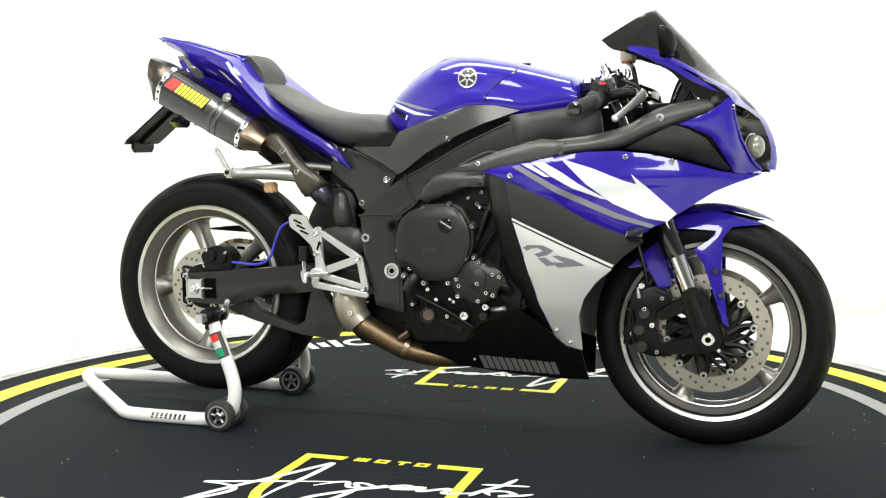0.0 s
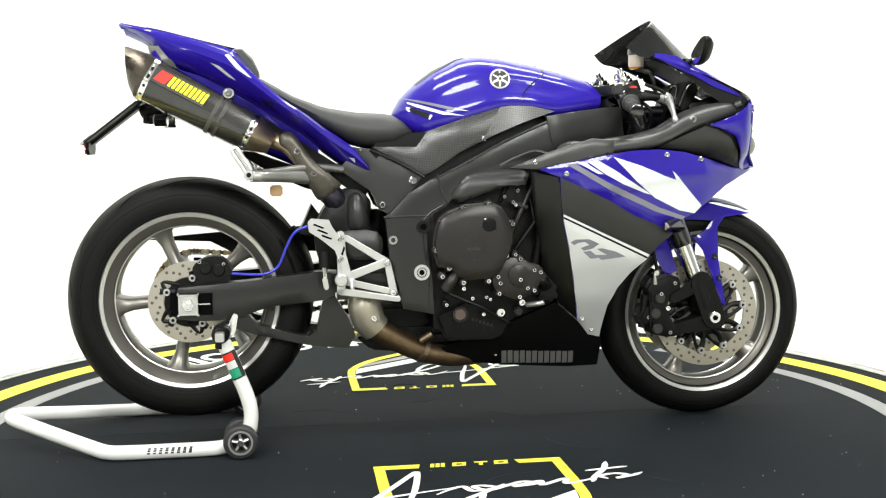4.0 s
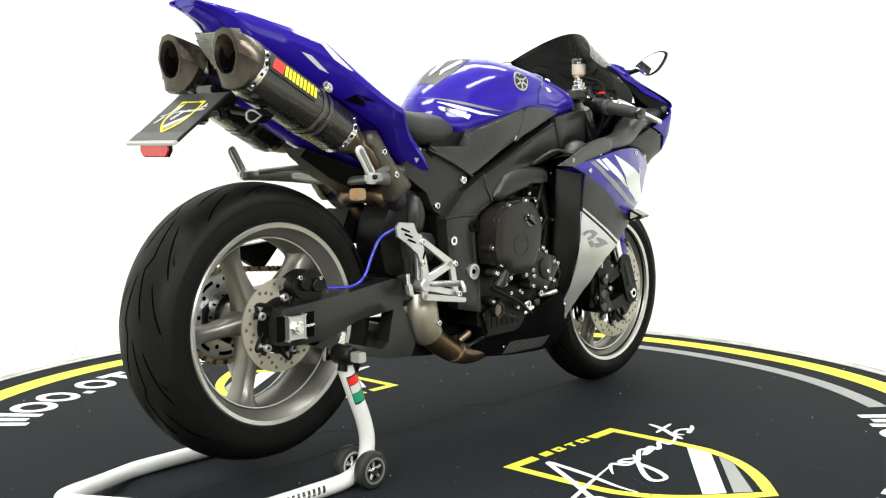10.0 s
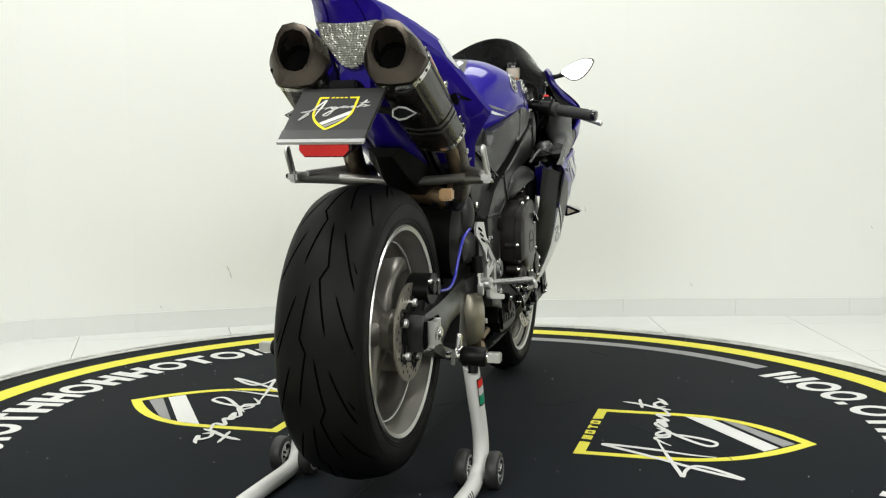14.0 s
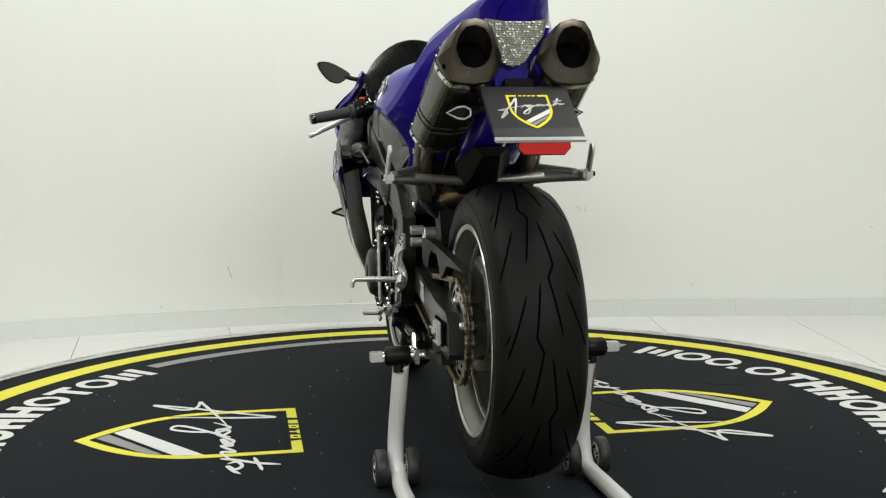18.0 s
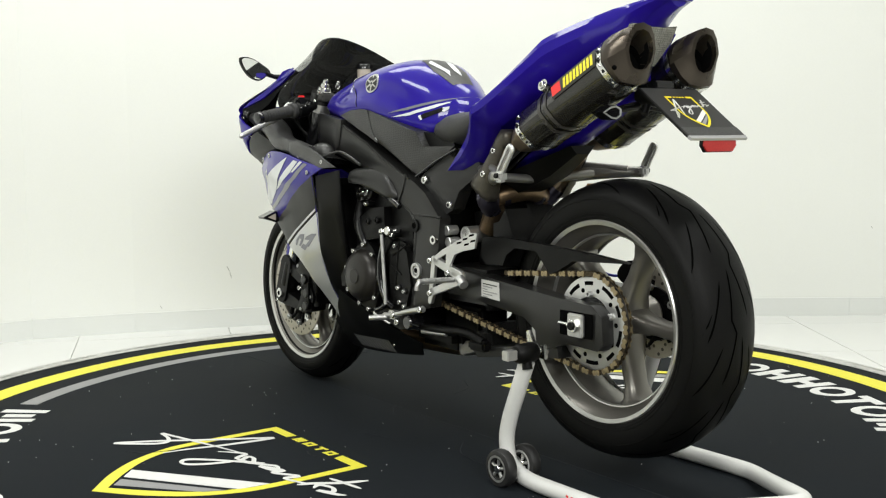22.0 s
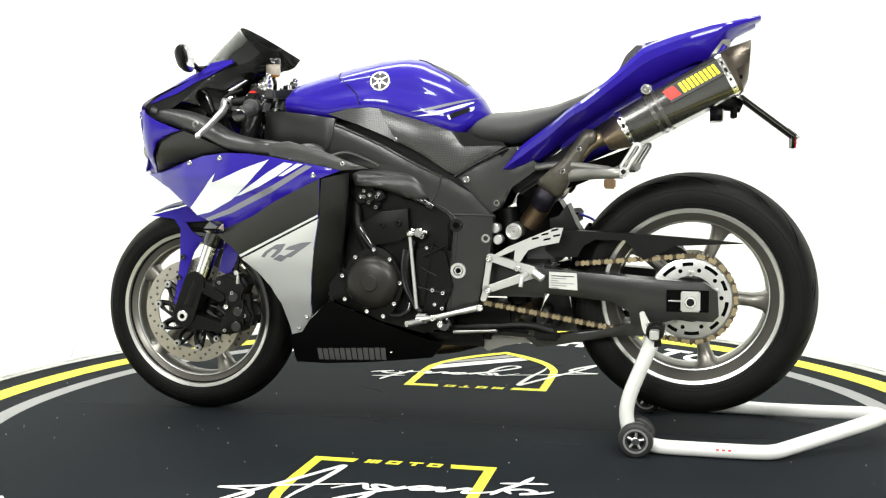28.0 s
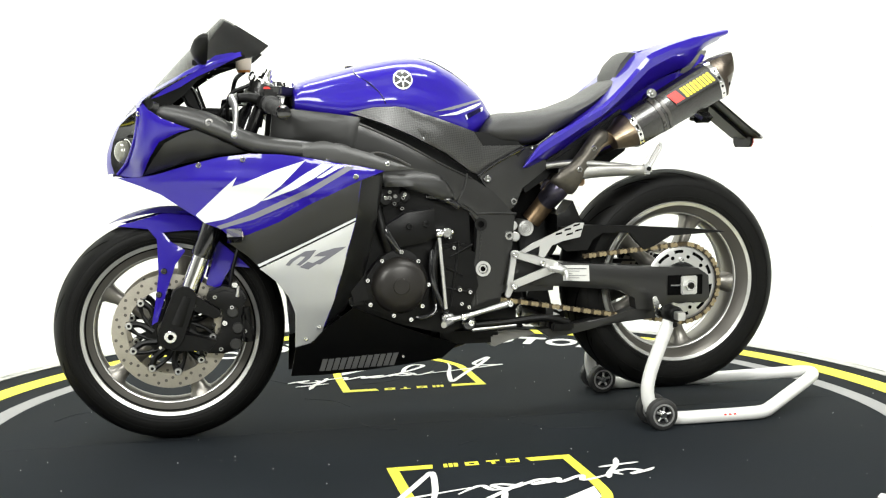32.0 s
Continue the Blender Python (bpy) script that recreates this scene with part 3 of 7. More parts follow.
def lettering_bars(k, da):
    """Plain bars in the place of one character: (from, to) in degrees and radii."""
    lo, hi = 1.174, 1.314
    g = da * .86
    if k == 11:
        return [(da * .2, da * .75, lo, lo + .03)]
    if k in ROUND_MARKS:
        return []
    if k in (2, 9):
        return [(g * .34, g * .66, lo, hi - .0325), (0, g, hi - .032, hi)]
    if k in (0, 14):
        return [(0, g * .24, lo, hi), (g * .38, g * .62, lo + .02, hi - .03), (g * .76, g, lo, hi)]
    return [(0, g * .30, lo, hi), (g * .30, g * .64, (lo + hi) / 2 - .016, (lo + hi) / 2 + .016), (g * .64, g, lo, hi)]


# side outlines of the panels: length and height in metres
BLUE_SIDE = [(0.879, 0.713), (0.921, 0.722), (0.997, 0.734), (1.081, 0.75), (1.137, 0.757), (1.208, 0.759), (1.281, 0.751), (1.357, 0.732), (1.438, 0.708), (1.501, 0.7), (1.534, 0.7), (1.475, 0.68), (1.425, 0.66), (1.347, 0.609), (1.32, 0.589), (1.28, 0.573), (1.256, 0.549), (1.214, 0.56), (1.141, 0.59), (1.069, 0.631), (0.998, 0.664), (0.939, 0.691)]
GREY_SIDE = [(0.939, 0.691), (0.998, 0.664), (1.069, 0.631), (1.141, 0.59), (1.214, 0.56), (1.256, 0.549), (1.264, 0.54), (1.217, 0.504), (1.189, 0.475), (1.071, 0.531), (0.951, 0.589), (0.942, 0.646)]
SILVER_SIDE = [(0.951, 0.586), (1.072, 0.528), (1.189, 0.472), (1.147, 0.436), (1.116, 0.394), (1.098, 0.345), (1.096, 0.294), (1.095, 0.246), (1.057, 0.256), (1.029, 0.277), (1.021, 0.312), (0.997, 0.394), (0.973, 0.501)]
BLACK_EDGE = [(0.875, 0.706), (0.937, 0.69), (0.951, 0.586), (0.973, 0.501), (0.997, 0.394), (1.02, 0.305), (0.97, 0.349), (0.924, 0.425), (0.901, 0.531), (0.88, 0.646)]
BELLY = [(1.104, 0.157), (1.095, 0.248), (1.055, 0.259), (1.023, 0.298), (0.95, 0.359), (0.903, 0.337), (0.83, 0.303), (0.74, 0.265), (0.656, 0.234), (0.693, 0.191), (0.785, 0.179), (0.892, 0.166), (1.016, 0.156)]
WHITE_ARROW = [(1.075, 0.742), (1.151, 0.718), (1.222, 0.689), (1.252, 0.68), (1.24, 0.704), (1.27, 0.677), (1.341, 0.609), (1.32, 0.589), (1.271, 0.599), (1.196, 0.634), (1.137, 0.68), (1.109, 0.708)]
WHITE_STRIPE = [(1.008, 0.73), (1.033, 0.734), (1.081, 0.707), (1.116, 0.683), (1.185, 0.643), (1.167, 0.647), (1.102, 0.672), (1.053, 0.699)]
GREY_STRIPE = [(0.955, 0.723), (0.973, 0.727), (1.067, 0.674), (1.212, 0.608), (1.292, 0.581), (1.282, 0.574), (1.198, 0.599), (1.068, 0.657)]
WHITE_SMALL = [(0.98, 0.729), (0.997, 0.731), (1.05, 0.698), (1.035, 0.699)]
PIN_STRIPE = [(0.951, 0.597), (1.071, 0.54), (1.194, 0.483), (1.19, 0.477), (1.071, 0.534), (0.951, 0.591)]
BADGE_A = [(0.974, 0.523), (0.987, 0.53), (1.023, 0.53), (1.051, 0.517), (1.034, 0.505), (1.011, 0.5), (1.001, 0.507), (1.024, 0.515), (1.012, 0.523), (0.994, 0.521), (0.984, 0.515)]
BADGE_B = [(1.009, 0.497), (1.029, 0.499), (1.053, 0.48), (1.031, 0.478)]
BADGE_C = [(1.045, 0.504), (1.06, 0.505), (1.097, 0.495), (1.126, 0.481), (1.06, 0.474), (1.041, 0.488), (1.075, 0.487), (1.063, 0.493)]
COWL_STRIP = [(1.216, 1.002), (1.24, 1.009), (1.282, 1.001), (1.33, 0.962), (1.37, 0.937), (1.408, 0.914), (1.436, 0.893), (1.421, 0.897), (1.37, 0.921), (1.328, 0.948), (1.275, 0.973)]
INNER_GREY = [(0.805, 0.717), (0.865, 0.738), (0.916, 0.758), (0.949, 0.768), (1.026, 0.789), (1.081, 0.783), (1.079, 0.749), (0.998, 0.733), (0.921, 0.721), (0.879, 0.713)]
INSERT = [(1.215, 0.763), (1.282, 0.795), (1.336, 0.818), (1.367, 0.809), (1.408, 0.787), (1.433, 0.754), (1.464, 0.707), (1.375, 0.734), (1.286, 0.754)]
PAD = [(0.476, 0.772), (0.59, 0.771), (0.617, 0.81), (0.715, 0.844), (0.802, 0.871), (0.831, 0.875), (0.889, 0.873), (0.95, 0.86), (0.86, 0.83), (0.788, 0.8), (0.7, 0.756), (0.628, 0.706), (0.607, 0.696), (0.55, 0.73)]
PAD_FRONT = [(0.805, 0.872), (0.831, 0.875), (0.889, 0.873), (0.95, 0.86), (0.86, 0.83), (0.788, 0.8), (0.753, 0.782), (0.78, 0.823)]
FRAME_BEAM = [(0.618, 0.682), (0.714, 0.731), (0.805, 0.781), (0.928, 0.836), (1.09, 0.86), (1.116, 0.785), (1.005, 0.768), (0.932, 0.743), (0.867, 0.722), (0.805, 0.71), (0.743, 0.689), (0.699, 0.66), (0.662, 0.616), (0.628, 0.595), (0.61, 0.568), (0.616, 0.494), (0.626, 0.42), (0.63, 0.333), (0.548, 0.35), (0.539, 0.404), (0.516, 0.479), (0.506, 0.586), (0.566, 0.65)]
FRAME_UPPER = [(0.925, 0.847), (1.005, 0.859), (1.09, 0.869), (1.142, 0.872), (1.152, 0.782), (1.094, 0.779), (1.034, 0.785), (0.99, 0.776), (0.955, 0.763), (0.944, 0.769), (0.932, 0.808)]
AIR_DUCT = [(0.67, 0.639), (0.692, 0.671), (0.714, 0.699), (0.758, 0.715), (0.802, 0.715), (0.86, 0.71), (0.877, 0.7), (0.867, 0.671), (0.816, 0.667), (0.758, 0.649), (0.699, 0.625)]
SUB_COVER = [(0.474, 0.766), (0.55, 0.727), (0.602, 0.692), (0.589, 0.671), (0.549, 0.629), (0.515, 0.596), (0.495, 0.608), (0.473, 0.656), (0.427, 0.688), (0.389, 0.716), (0.413, 0.738), (0.469, 0.711), (0.468, 0.723), (0.421, 0.772)]
SWING_R = [(-0.037, 0.388), (-0.025, 0.418), (0.01, 0.421), (0.17, 0.433), (0.336, 0.45), (0.369, 0.444), (0.374, 0.387), (0.344, 0.375), (0.32, 0.372), (0.214, 0.364), (0.175, 0.354), (0.152, 0.345), (0.106, 0.332), (0.015, 0.332), (-0.034, 0.339)]
SWING_R_LOW = [(0.103, 0.33), (0.149, 0.342), (0.171, 0.315), (0.3, 0.278), (0.323, 0.293), (0.342, 0.372), (0.372, 0.385), (0.408, 0.324), (0.425, 0.278), (0.406, 0.244), (0.315, 0.253), (0.163, 0.29), (0.079, 0.321)]
SWING_L = [(0.535, 0.459), (0.352, 0.449), (0.121, 0.432), (-0.034, 0.423), (-0.066, 0.401), (-0.07, 0.339), (-0.055, 0.324), (0.042, 0.327), (0.096, 0.309), (0.15, 0.312), (0.154, 0.343), (0.197, 0.368), (0.367, 0.384), (0.535, 0.395)]
SWING_L_LOW = [(0.147, 0.315), (0.092, 0.321), (0.084, 0.285), (0.209, 0.274), (0.348, 0.246), (0.395, 0.239), (0.429, 0.264), (0.372, 0.269), (0.224, 0.292), (0.162, 0.309)]
CHAIN_GUARD = [(0.366, 0.547), (0.29, 0.551), (0.152, 0.545), (-0.034, 0.532), (-0.128, 0.522), (-0.019, 0.517), (0.043, 0.514), (0.092, 0.487), (0.12, 0.477), (0.167, 0.527), (0.244, 0.528), (0.274, 0.51), (0.289, 0.482), (0.351, 0.48), (0.374, 0.499)]
CLUTCH = [(0.629, 0.525), (0.634, 0.557), (0.643, 0.583), (0.666, 0.6), (0.711, 0.617), (0.774, 0.621), (0.8, 0.608), (0.817, 0.581), (0.826, 0.556), (0.827, 0.524), (0.818, 0.492), (0.802, 0.46), (0.779, 0.434), (0.721, 0.43), (0.686, 0.439), (0.668, 0.461), (0.642, 0.464), (0.632, 0.493)]
WPUMP = [(0.779, 0.436), (0.792, 0.456), (0.811, 0.475), (0.844, 0.485), (0.869, 0.472), (0.9, 0.461), (0.916, 0.442), (0.919, 0.424), (0.9, 0.411), (0.894, 0.397), (0.868, 0.379), (0.844, 0.371), (0.805, 0.385), (0.786, 0.398), (0.779, 0.417)]
WPUMP_TOP = [(0.818, 0.443), (0.834, 0.462), (0.86, 0.461), (0.869, 0.443), (0.866, 0.416), (0.85, 0.403), (0.828, 0.414)]
ALT_BASE = [(0.934, 0.414), (0.919, 0.429), (0.878, 0.483), (0.822, 0.506), (0.775, 0.479), (0.746, 0.411), (0.764, 0.351), (0.797, 0.314), (0.846, 0.327), (0.912, 0.361)]
HEADCOVER = [(0.873, 0.561), (0.806, 0.6), (0.732, 0.608), (0.729, 0.537), (0.755, 0.522), (0.822, 0.511), (0.836, 0.523)]
HEEL_R = [(0.305, 0.582), (0.314, 0.592), (0.359, 0.588), (0.367, 0.57), (0.388, 0.54), (0.402, 0.495), (0.416, 0.436), (0.4, 0.421), (0.383, 0.424), (0.389, 0.466), (0.372, 0.51), (0.336, 0.54), (0.308, 0.558)]
HEEL_L = [(0.5, 0.489), (0.463, 0.511), (0.395, 0.54), (0.342, 0.562), (0.319, 0.562), (0.33, 0.524), (0.38, 0.514), (0.41, 0.503), (0.432, 0.47), (0.447, 0.476), (0.444, 0.503), (0.485, 0.485)]
FENDER_SIDE = [(1.539, 0.576), (1.461, 0.596), (1.409, 0.61), (1.364, 0.611), (1.313, 0.581), (1.307, 0.559), (1.361, 0.562), (1.425, 0.558), (1.406, 0.534), (1.37, 0.51), (1.396, 0.475), (1.42, 0.407), (1.445, 0.33), (1.46, 0.321), (1.45, 0.376), (1.439, 0.452), (1.441, 0.54), (1.462, 0.567)]
FENDER_REAR = [(1.306, 0.559), (1.298, 0.499), (1.321, 0.42), (1.287, 0.408), (1.272, 0.438), (1.253, 0.466), (1.208, 0.46), (1.238, 0.49), (1.28, 0.529)]
CALIPER = [(1.218, 0.386), (1.232, 0.407), (1.277, 0.418), (1.313, 0.407), (1.321, 0.386), (1.287, 0.365), (1.281, 0.336), (1.288, 0.3), (1.308, 0.263), (1.323, 0.245), (1.28, 0.242), (1.236, 0.253), (1.233, 0.285), (1.208, 0.277), (1.201, 0.3), (1.215, 0.329), (1.232, 0.336), (1.229, 0.365)]
HUGGER = [(0.372, 0.64), (0.426, 0.663), (0.471, 0.632), (0.47, 0.572), (0.491, 0.504), (0.498, 0.458), (0.407, 0.451), (0.346, 0.458), (0.325, 0.519), (0.333, 0.58)]
HUGGER_L = [(0.366, 0.579), (0.343, 0.586), (0.32, 0.617), (0.296, 0.563), (0.28, 0.539), (0.366, 0.525)]
CALIPER_REAR = [(0.011, 0.463), (0.027, 0.486), (0.065, 0.498), (0.095, 0.486), (0.11, 0.456), (0.071, 0.433), (0.033, 0.436)]
ENGINE = [(0.633, 0.606), (0.714, 0.649), (0.816, 0.663), (0.889, 0.626), (0.926, 0.42), (0.948, 0.353), (0.815, 0.301), (0.697, 0.271), (0.63, 0.294), (0.624, 0.421)]
LINK_ARM = [(0.573, 0.245), (0.542, 0.209), (0.495, 0.232), (0.416, 0.239), (0.431, 0.252), (0.51, 0.256)]

# ---------------------------------------------------------------- motorcycle


def bar(p, q, w0, w1, y0, y1):
    """A flat machined bar from p to q (x, z) with round ends."""
    a, b = Vector(p), Vector(q)
    d = (b - a).normalized()
    n = Vector((-d.y, d.x))
    ang = [math.pi * k / 6 for k in range(7)]
    pts = [tuple(a + (n * math.cos(t) - d * math.sin(t)) * w0) for t in ang] + [tuple(b + (-n * math.cos(t) + d * math.sin(t)) * w1) for t in ang]
    return plate(pts, y0, y1, .0012, 1)


def both(fn):
    for s in (-1, 1):
        fn(s)


def wheel(bike, name, cx, cz, rim_half, prof, spoke_a, hub_half, label):
    w = part(name, lathe([(.232, rim_half), (.226, rim_half + .003), (.222, rim_half), (.216, rim_half - .012), (.205, rim_half - .02), (.193, rim_half * .35), (.189, 0), (.193, -rim_half * .35), (.205, -rim_half + .02), (.216, -rim_half + .012), (.222, -rim_half), (.226, -rim_half - .003), (.232, -rim_half),
                          (.226, -rim_half + .016), (.212, -rim_half * .6), (.206, 0), (.212, rim_half * .6), (.226, rim_half - .016)], cx, cz, 0, 96), RIM, bike, label)
    for s in (-1, 1):
        part("machined_lip", lathe([(.2195, s * (rim_half + .001)), (.2285, s * (rim_half + .004)), (.2325, s * (rim_half - .002)), (.2275, s * (rim_half - .006))], cx, cz, 0, 96), RIM_LIP, w)
    part("tyre", lathe(prof + [(r, -y) for r, y in reversed(prof[:-1])] + [(.215, -rim_half * .8), (.215, rim_half * .8)], cx, cz, 0, 120), RUBBER, w, "black sport tyre with long curved grooves")
    half = lerp(.246, [p[0] for p in prof[:4]], [p[1] for p in prof[:4]])
    for s in (-1, 1):
        for r, y in ((.2385, lerp(.2385, [p[0] for p in prof[:4]], [p[1] for p in prof[:4]])), (.246, half), ((prof[3][0] + prof[4][0]) / 2, (prof[3][1] + prof[4][1]) / 2)):
            part("sidewall_rib", lathe([(r - .0011, s * (y - .001)), (r - .0005, s * (y + .0011)), (r + .0005, s * (y + .0011)), (r + .0011, s * (y - .001))], cx, cz, 0, 96), RUBBER, w)
    part("hub", lathe([(.045, -hub_half), (.05, -hub_half + .01), (.036, -.02), (.036, .02), (.05, hub_half - .01), (.045, hub_half), (.02, hub_half), (.02, -hub_half)], cx, cz, 0, 40), RIM, w)
    for y in (-.55, .55):
        part("barrel_ridge", lathe([(.1935, y * rim_half - .003), (.1965, y * rim_half - .004), (.1985, y * rim_half + .004), (.1955, y * rim_half + .003)], cx, cz, 0, 72), RIM_LIP, w)
    for k in range(5):
        a = radians(spoke_a + 72 * k)
        u, v = Vector((math.cos(a), 0, math.sin(a))), Vector((-math.sin(a), 0, math.cos(a)))
        rings = []
        for r, hw, hk in ((.028, .032, .70), (.06, .0225, .56), (.11, .0165, .44), (.155, .0175, .42), (.182, .024, .52), (.197, .040, .66)):
            c, hy = Vector((cx, 0, cz)) + u * r, hk * rim_half ** .75 * .46
            rings.append([c + v * hw * math.copysign(abs(math.cos(b)) ** .7, math.cos(b)) + Vector((0, hy * math.copysign(abs(math.sin(b)) ** .7, math.sin(b)), 0)) for b in [2 * math.pi * i / 14 for i in range(14)]])
        part("spoke", loft(rings), RIM, w)
    return w


def tread(w, cx, cz, prof, n, cuts):
    """Groove strips that follow the tyre's crown: dark colour stands for the shade in each groove."""
    ys = [p[1] for p in prof][::-1]
    rs = [p[0] for p in prof][::-1]

    def at(a, y):
        r = lerp(abs(y), ys, rs) + .0007
        return Vector((cx + r * math.cos(a), y, cz + r * math.sin(a)))
    for k in range(n):
        base = 2 * math.pi * k / n
        for path, wd in cuts:
            for s in (-1, 1):
                off = 0 if s > 0 else math.pi / n
                pts = [(base + off + radians(a), s * y) for a, y in path]
                fine = finer(pts)
                bm = bmesh.new()
                rows = []
                m = len(fine)
                for i, q in enumerate(fine):
                    d = (fine[min(i + 1, m - 1)] - fine[max(i - 1, 0)])
                    dv = Vector((d.x * .3, d.y, 0)).normalized()
                    h = wd * (.25 if i in (0, m - 1) else 1) / 2
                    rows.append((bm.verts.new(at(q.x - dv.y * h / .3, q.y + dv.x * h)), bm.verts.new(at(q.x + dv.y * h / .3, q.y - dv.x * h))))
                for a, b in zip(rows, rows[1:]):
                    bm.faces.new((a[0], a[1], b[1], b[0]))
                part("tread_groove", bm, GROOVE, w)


def finer(pts):
    out = []
    for (a, y), (b, z) in zip(pts, pts[1:]):
        k = max(2, int(abs(b - a) / .05))
        out += [Vector((a + (b - a) * i / k, y + (z - y) * i / k, 0)) for i in range(k)]
    return out + [Vector((*pts[-1], 0))]


REAR_TYRE = [(.226, .084), (.236, .0885), (.252, .092), (.270, .0928), (.285, .0898), (.297, .081), (.307, .066), (.314, .046), (.319, .024), (.321, 0)]
FRONT_TYRE = [(.226, .050), (.236, .056), (.248, .0595), (.260, .0595), (.272, .055), (.283, .045), (.291, .031), (.297, .016), (.2995, 0)]
RX, RZ, FX, FZ = 0, .377, 1.413, .2985


def brake_disc(w, cx, cz, y, r0, r1, holes, label, spider=None):
    d = part("brake_disc", ring_holes(cx, cz, y - .0025, y + .0025, r0, r1, 80), DISC, w, label)
    # no real holes: solid dark discs carry the shade inside them
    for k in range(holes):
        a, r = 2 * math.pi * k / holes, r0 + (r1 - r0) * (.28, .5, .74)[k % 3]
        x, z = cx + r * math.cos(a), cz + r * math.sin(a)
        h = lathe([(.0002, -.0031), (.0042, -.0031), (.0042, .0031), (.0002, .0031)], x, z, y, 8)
        part("hole_shade", h, DRILLED, w)
    if spider:
        for k in range(spider):
            a = 2 * math.pi * k / spider
            p0 = Vector((cx + .045 * math.cos(a), y, cz + .045 * math.sin(a)))
            p1 = Vector((cx + .08 * math.cos(a + .25), y, cz + .08 * math.sin(a + .25)))
            p2 = Vector((cx + r0 * 1.02 * math.cos(a + .18), y, cz + r0 * 1.02 * math.sin(a + .18)))
            part("carrier_arm", tube([p0, p1, p2], [.011, .0075, .010], 8, 4), MATT_BLACK, w)
            p3 = Vector((cx + .085 * math.cos(a - .05), y, cz + .085 * math.sin(a - .05)))
            part("carrier_arm", tube([p2, p3, Vector((cx + .052 * math.cos(a - .42), y, cz + .052 * math.sin(a - .42)))], [.008, .0045, .008], 8, 4), MATT_BLACK, w)
            bx, bz = p2.x * .94 + cx * .06, p2.z * .94 + cz * .06
            part("rivet", lathe([(.0045, -.0145), (.008, -.0145), (.0095, -.0125), (.0095, .0125), (.008, .0145), (.0045, .0145), (.0042, .009), (.0042, -.009)], bx, bz, y, 16), ALU, w)
            part("rivet_core", disc(bx, bz, y - .011, y + .011, .0043, 10), MATT_BLACK, w)
        part("carrier", ring_holes(cx, cz, y - .006, y + .006, .036, .064, 40), MATT_BLACK, w)
    return d


def build_wheels(bike):
    rear = wheel(bike, "rear_wheel", RX, RZ, .086, REAR_TYRE, 113, .075, "cast grey five-spoke rear wheel")
    tread(rear, RX, RZ, REAR_TYRE, 7, [([(0, .008), (19, .022), (24, .009), (44, .030)], .0042), ([(4, .036), (27, .076)], .0038), ([(29, .044), (50, .083)], .0036), ([(16, .066), (24, .084)], .003)])
    brake_disc(rear, RX, RZ, -.098, .066, .106, 40, "drilled steel rear brake disc", 5)
    # sprocket on the left with its slots, black shapes for the shade inside them
    sp = part("sprocket", lathe([(.060, .104), (.060, .110), (.100, .110), (.106, .108), (.100, .104)], RX, RZ, 0, 90), ALU, rear, "silver toothed sprocket")
    for k in range(10):
        a = 36 * k + 4
        part("slot", lathe([(.0855, .1035), (.0945, .1035), (.0945, .1106), (.0855, .1106)], RX, RZ, 0, 6, a, a + (24 if k % 2 else 17)), SOOT_SHADE, rear)
        b = radians(a + 29)
        part("slot", lathe([(.0002, .1035), (.0055, .1035), (.0055, .1106), (.0002, .1106)], RX + .076 * math.cos(b), RZ + .076 * math.sin(b), 0, 12), SOOT_SHADE, rear)
    for k in range(5):
        a = 2 * math.pi * k / 5 + .3
        bolt(rear, RX + .066 * math.cos(a), .110, RZ + .066 * math.sin(a), 1, .008, .012, ALU, "nut")
    part("sprocket_carrier", lathe([(.02, .06), (.064, .062), (.060, .1045), (.02, .1045)], RX, RZ, 0, 40), GLOSS_BLACK, rear)
    rear.matrix_basis = SHIFT @ Matrix.Translation((0, -.003, 0))
    front = wheel(bike, "front_wheel", FX, FZ, .050, FRONT_TYRE, 32, .055, "cast grey five-spoke front wheel")
    tread(front, FX, FZ, FRONT_TYRE, 10, [([(0, .006), (14, .014), (18, .007), (30, .022)], .004), ([(6, .028), (22, .046)], .0036)])
    for s in (-1, 1):
        brake_disc(front, FX, FZ, s * .066, .112, .150, 48, "drilled front brake disc on black carrier", 10)
    return rear, front


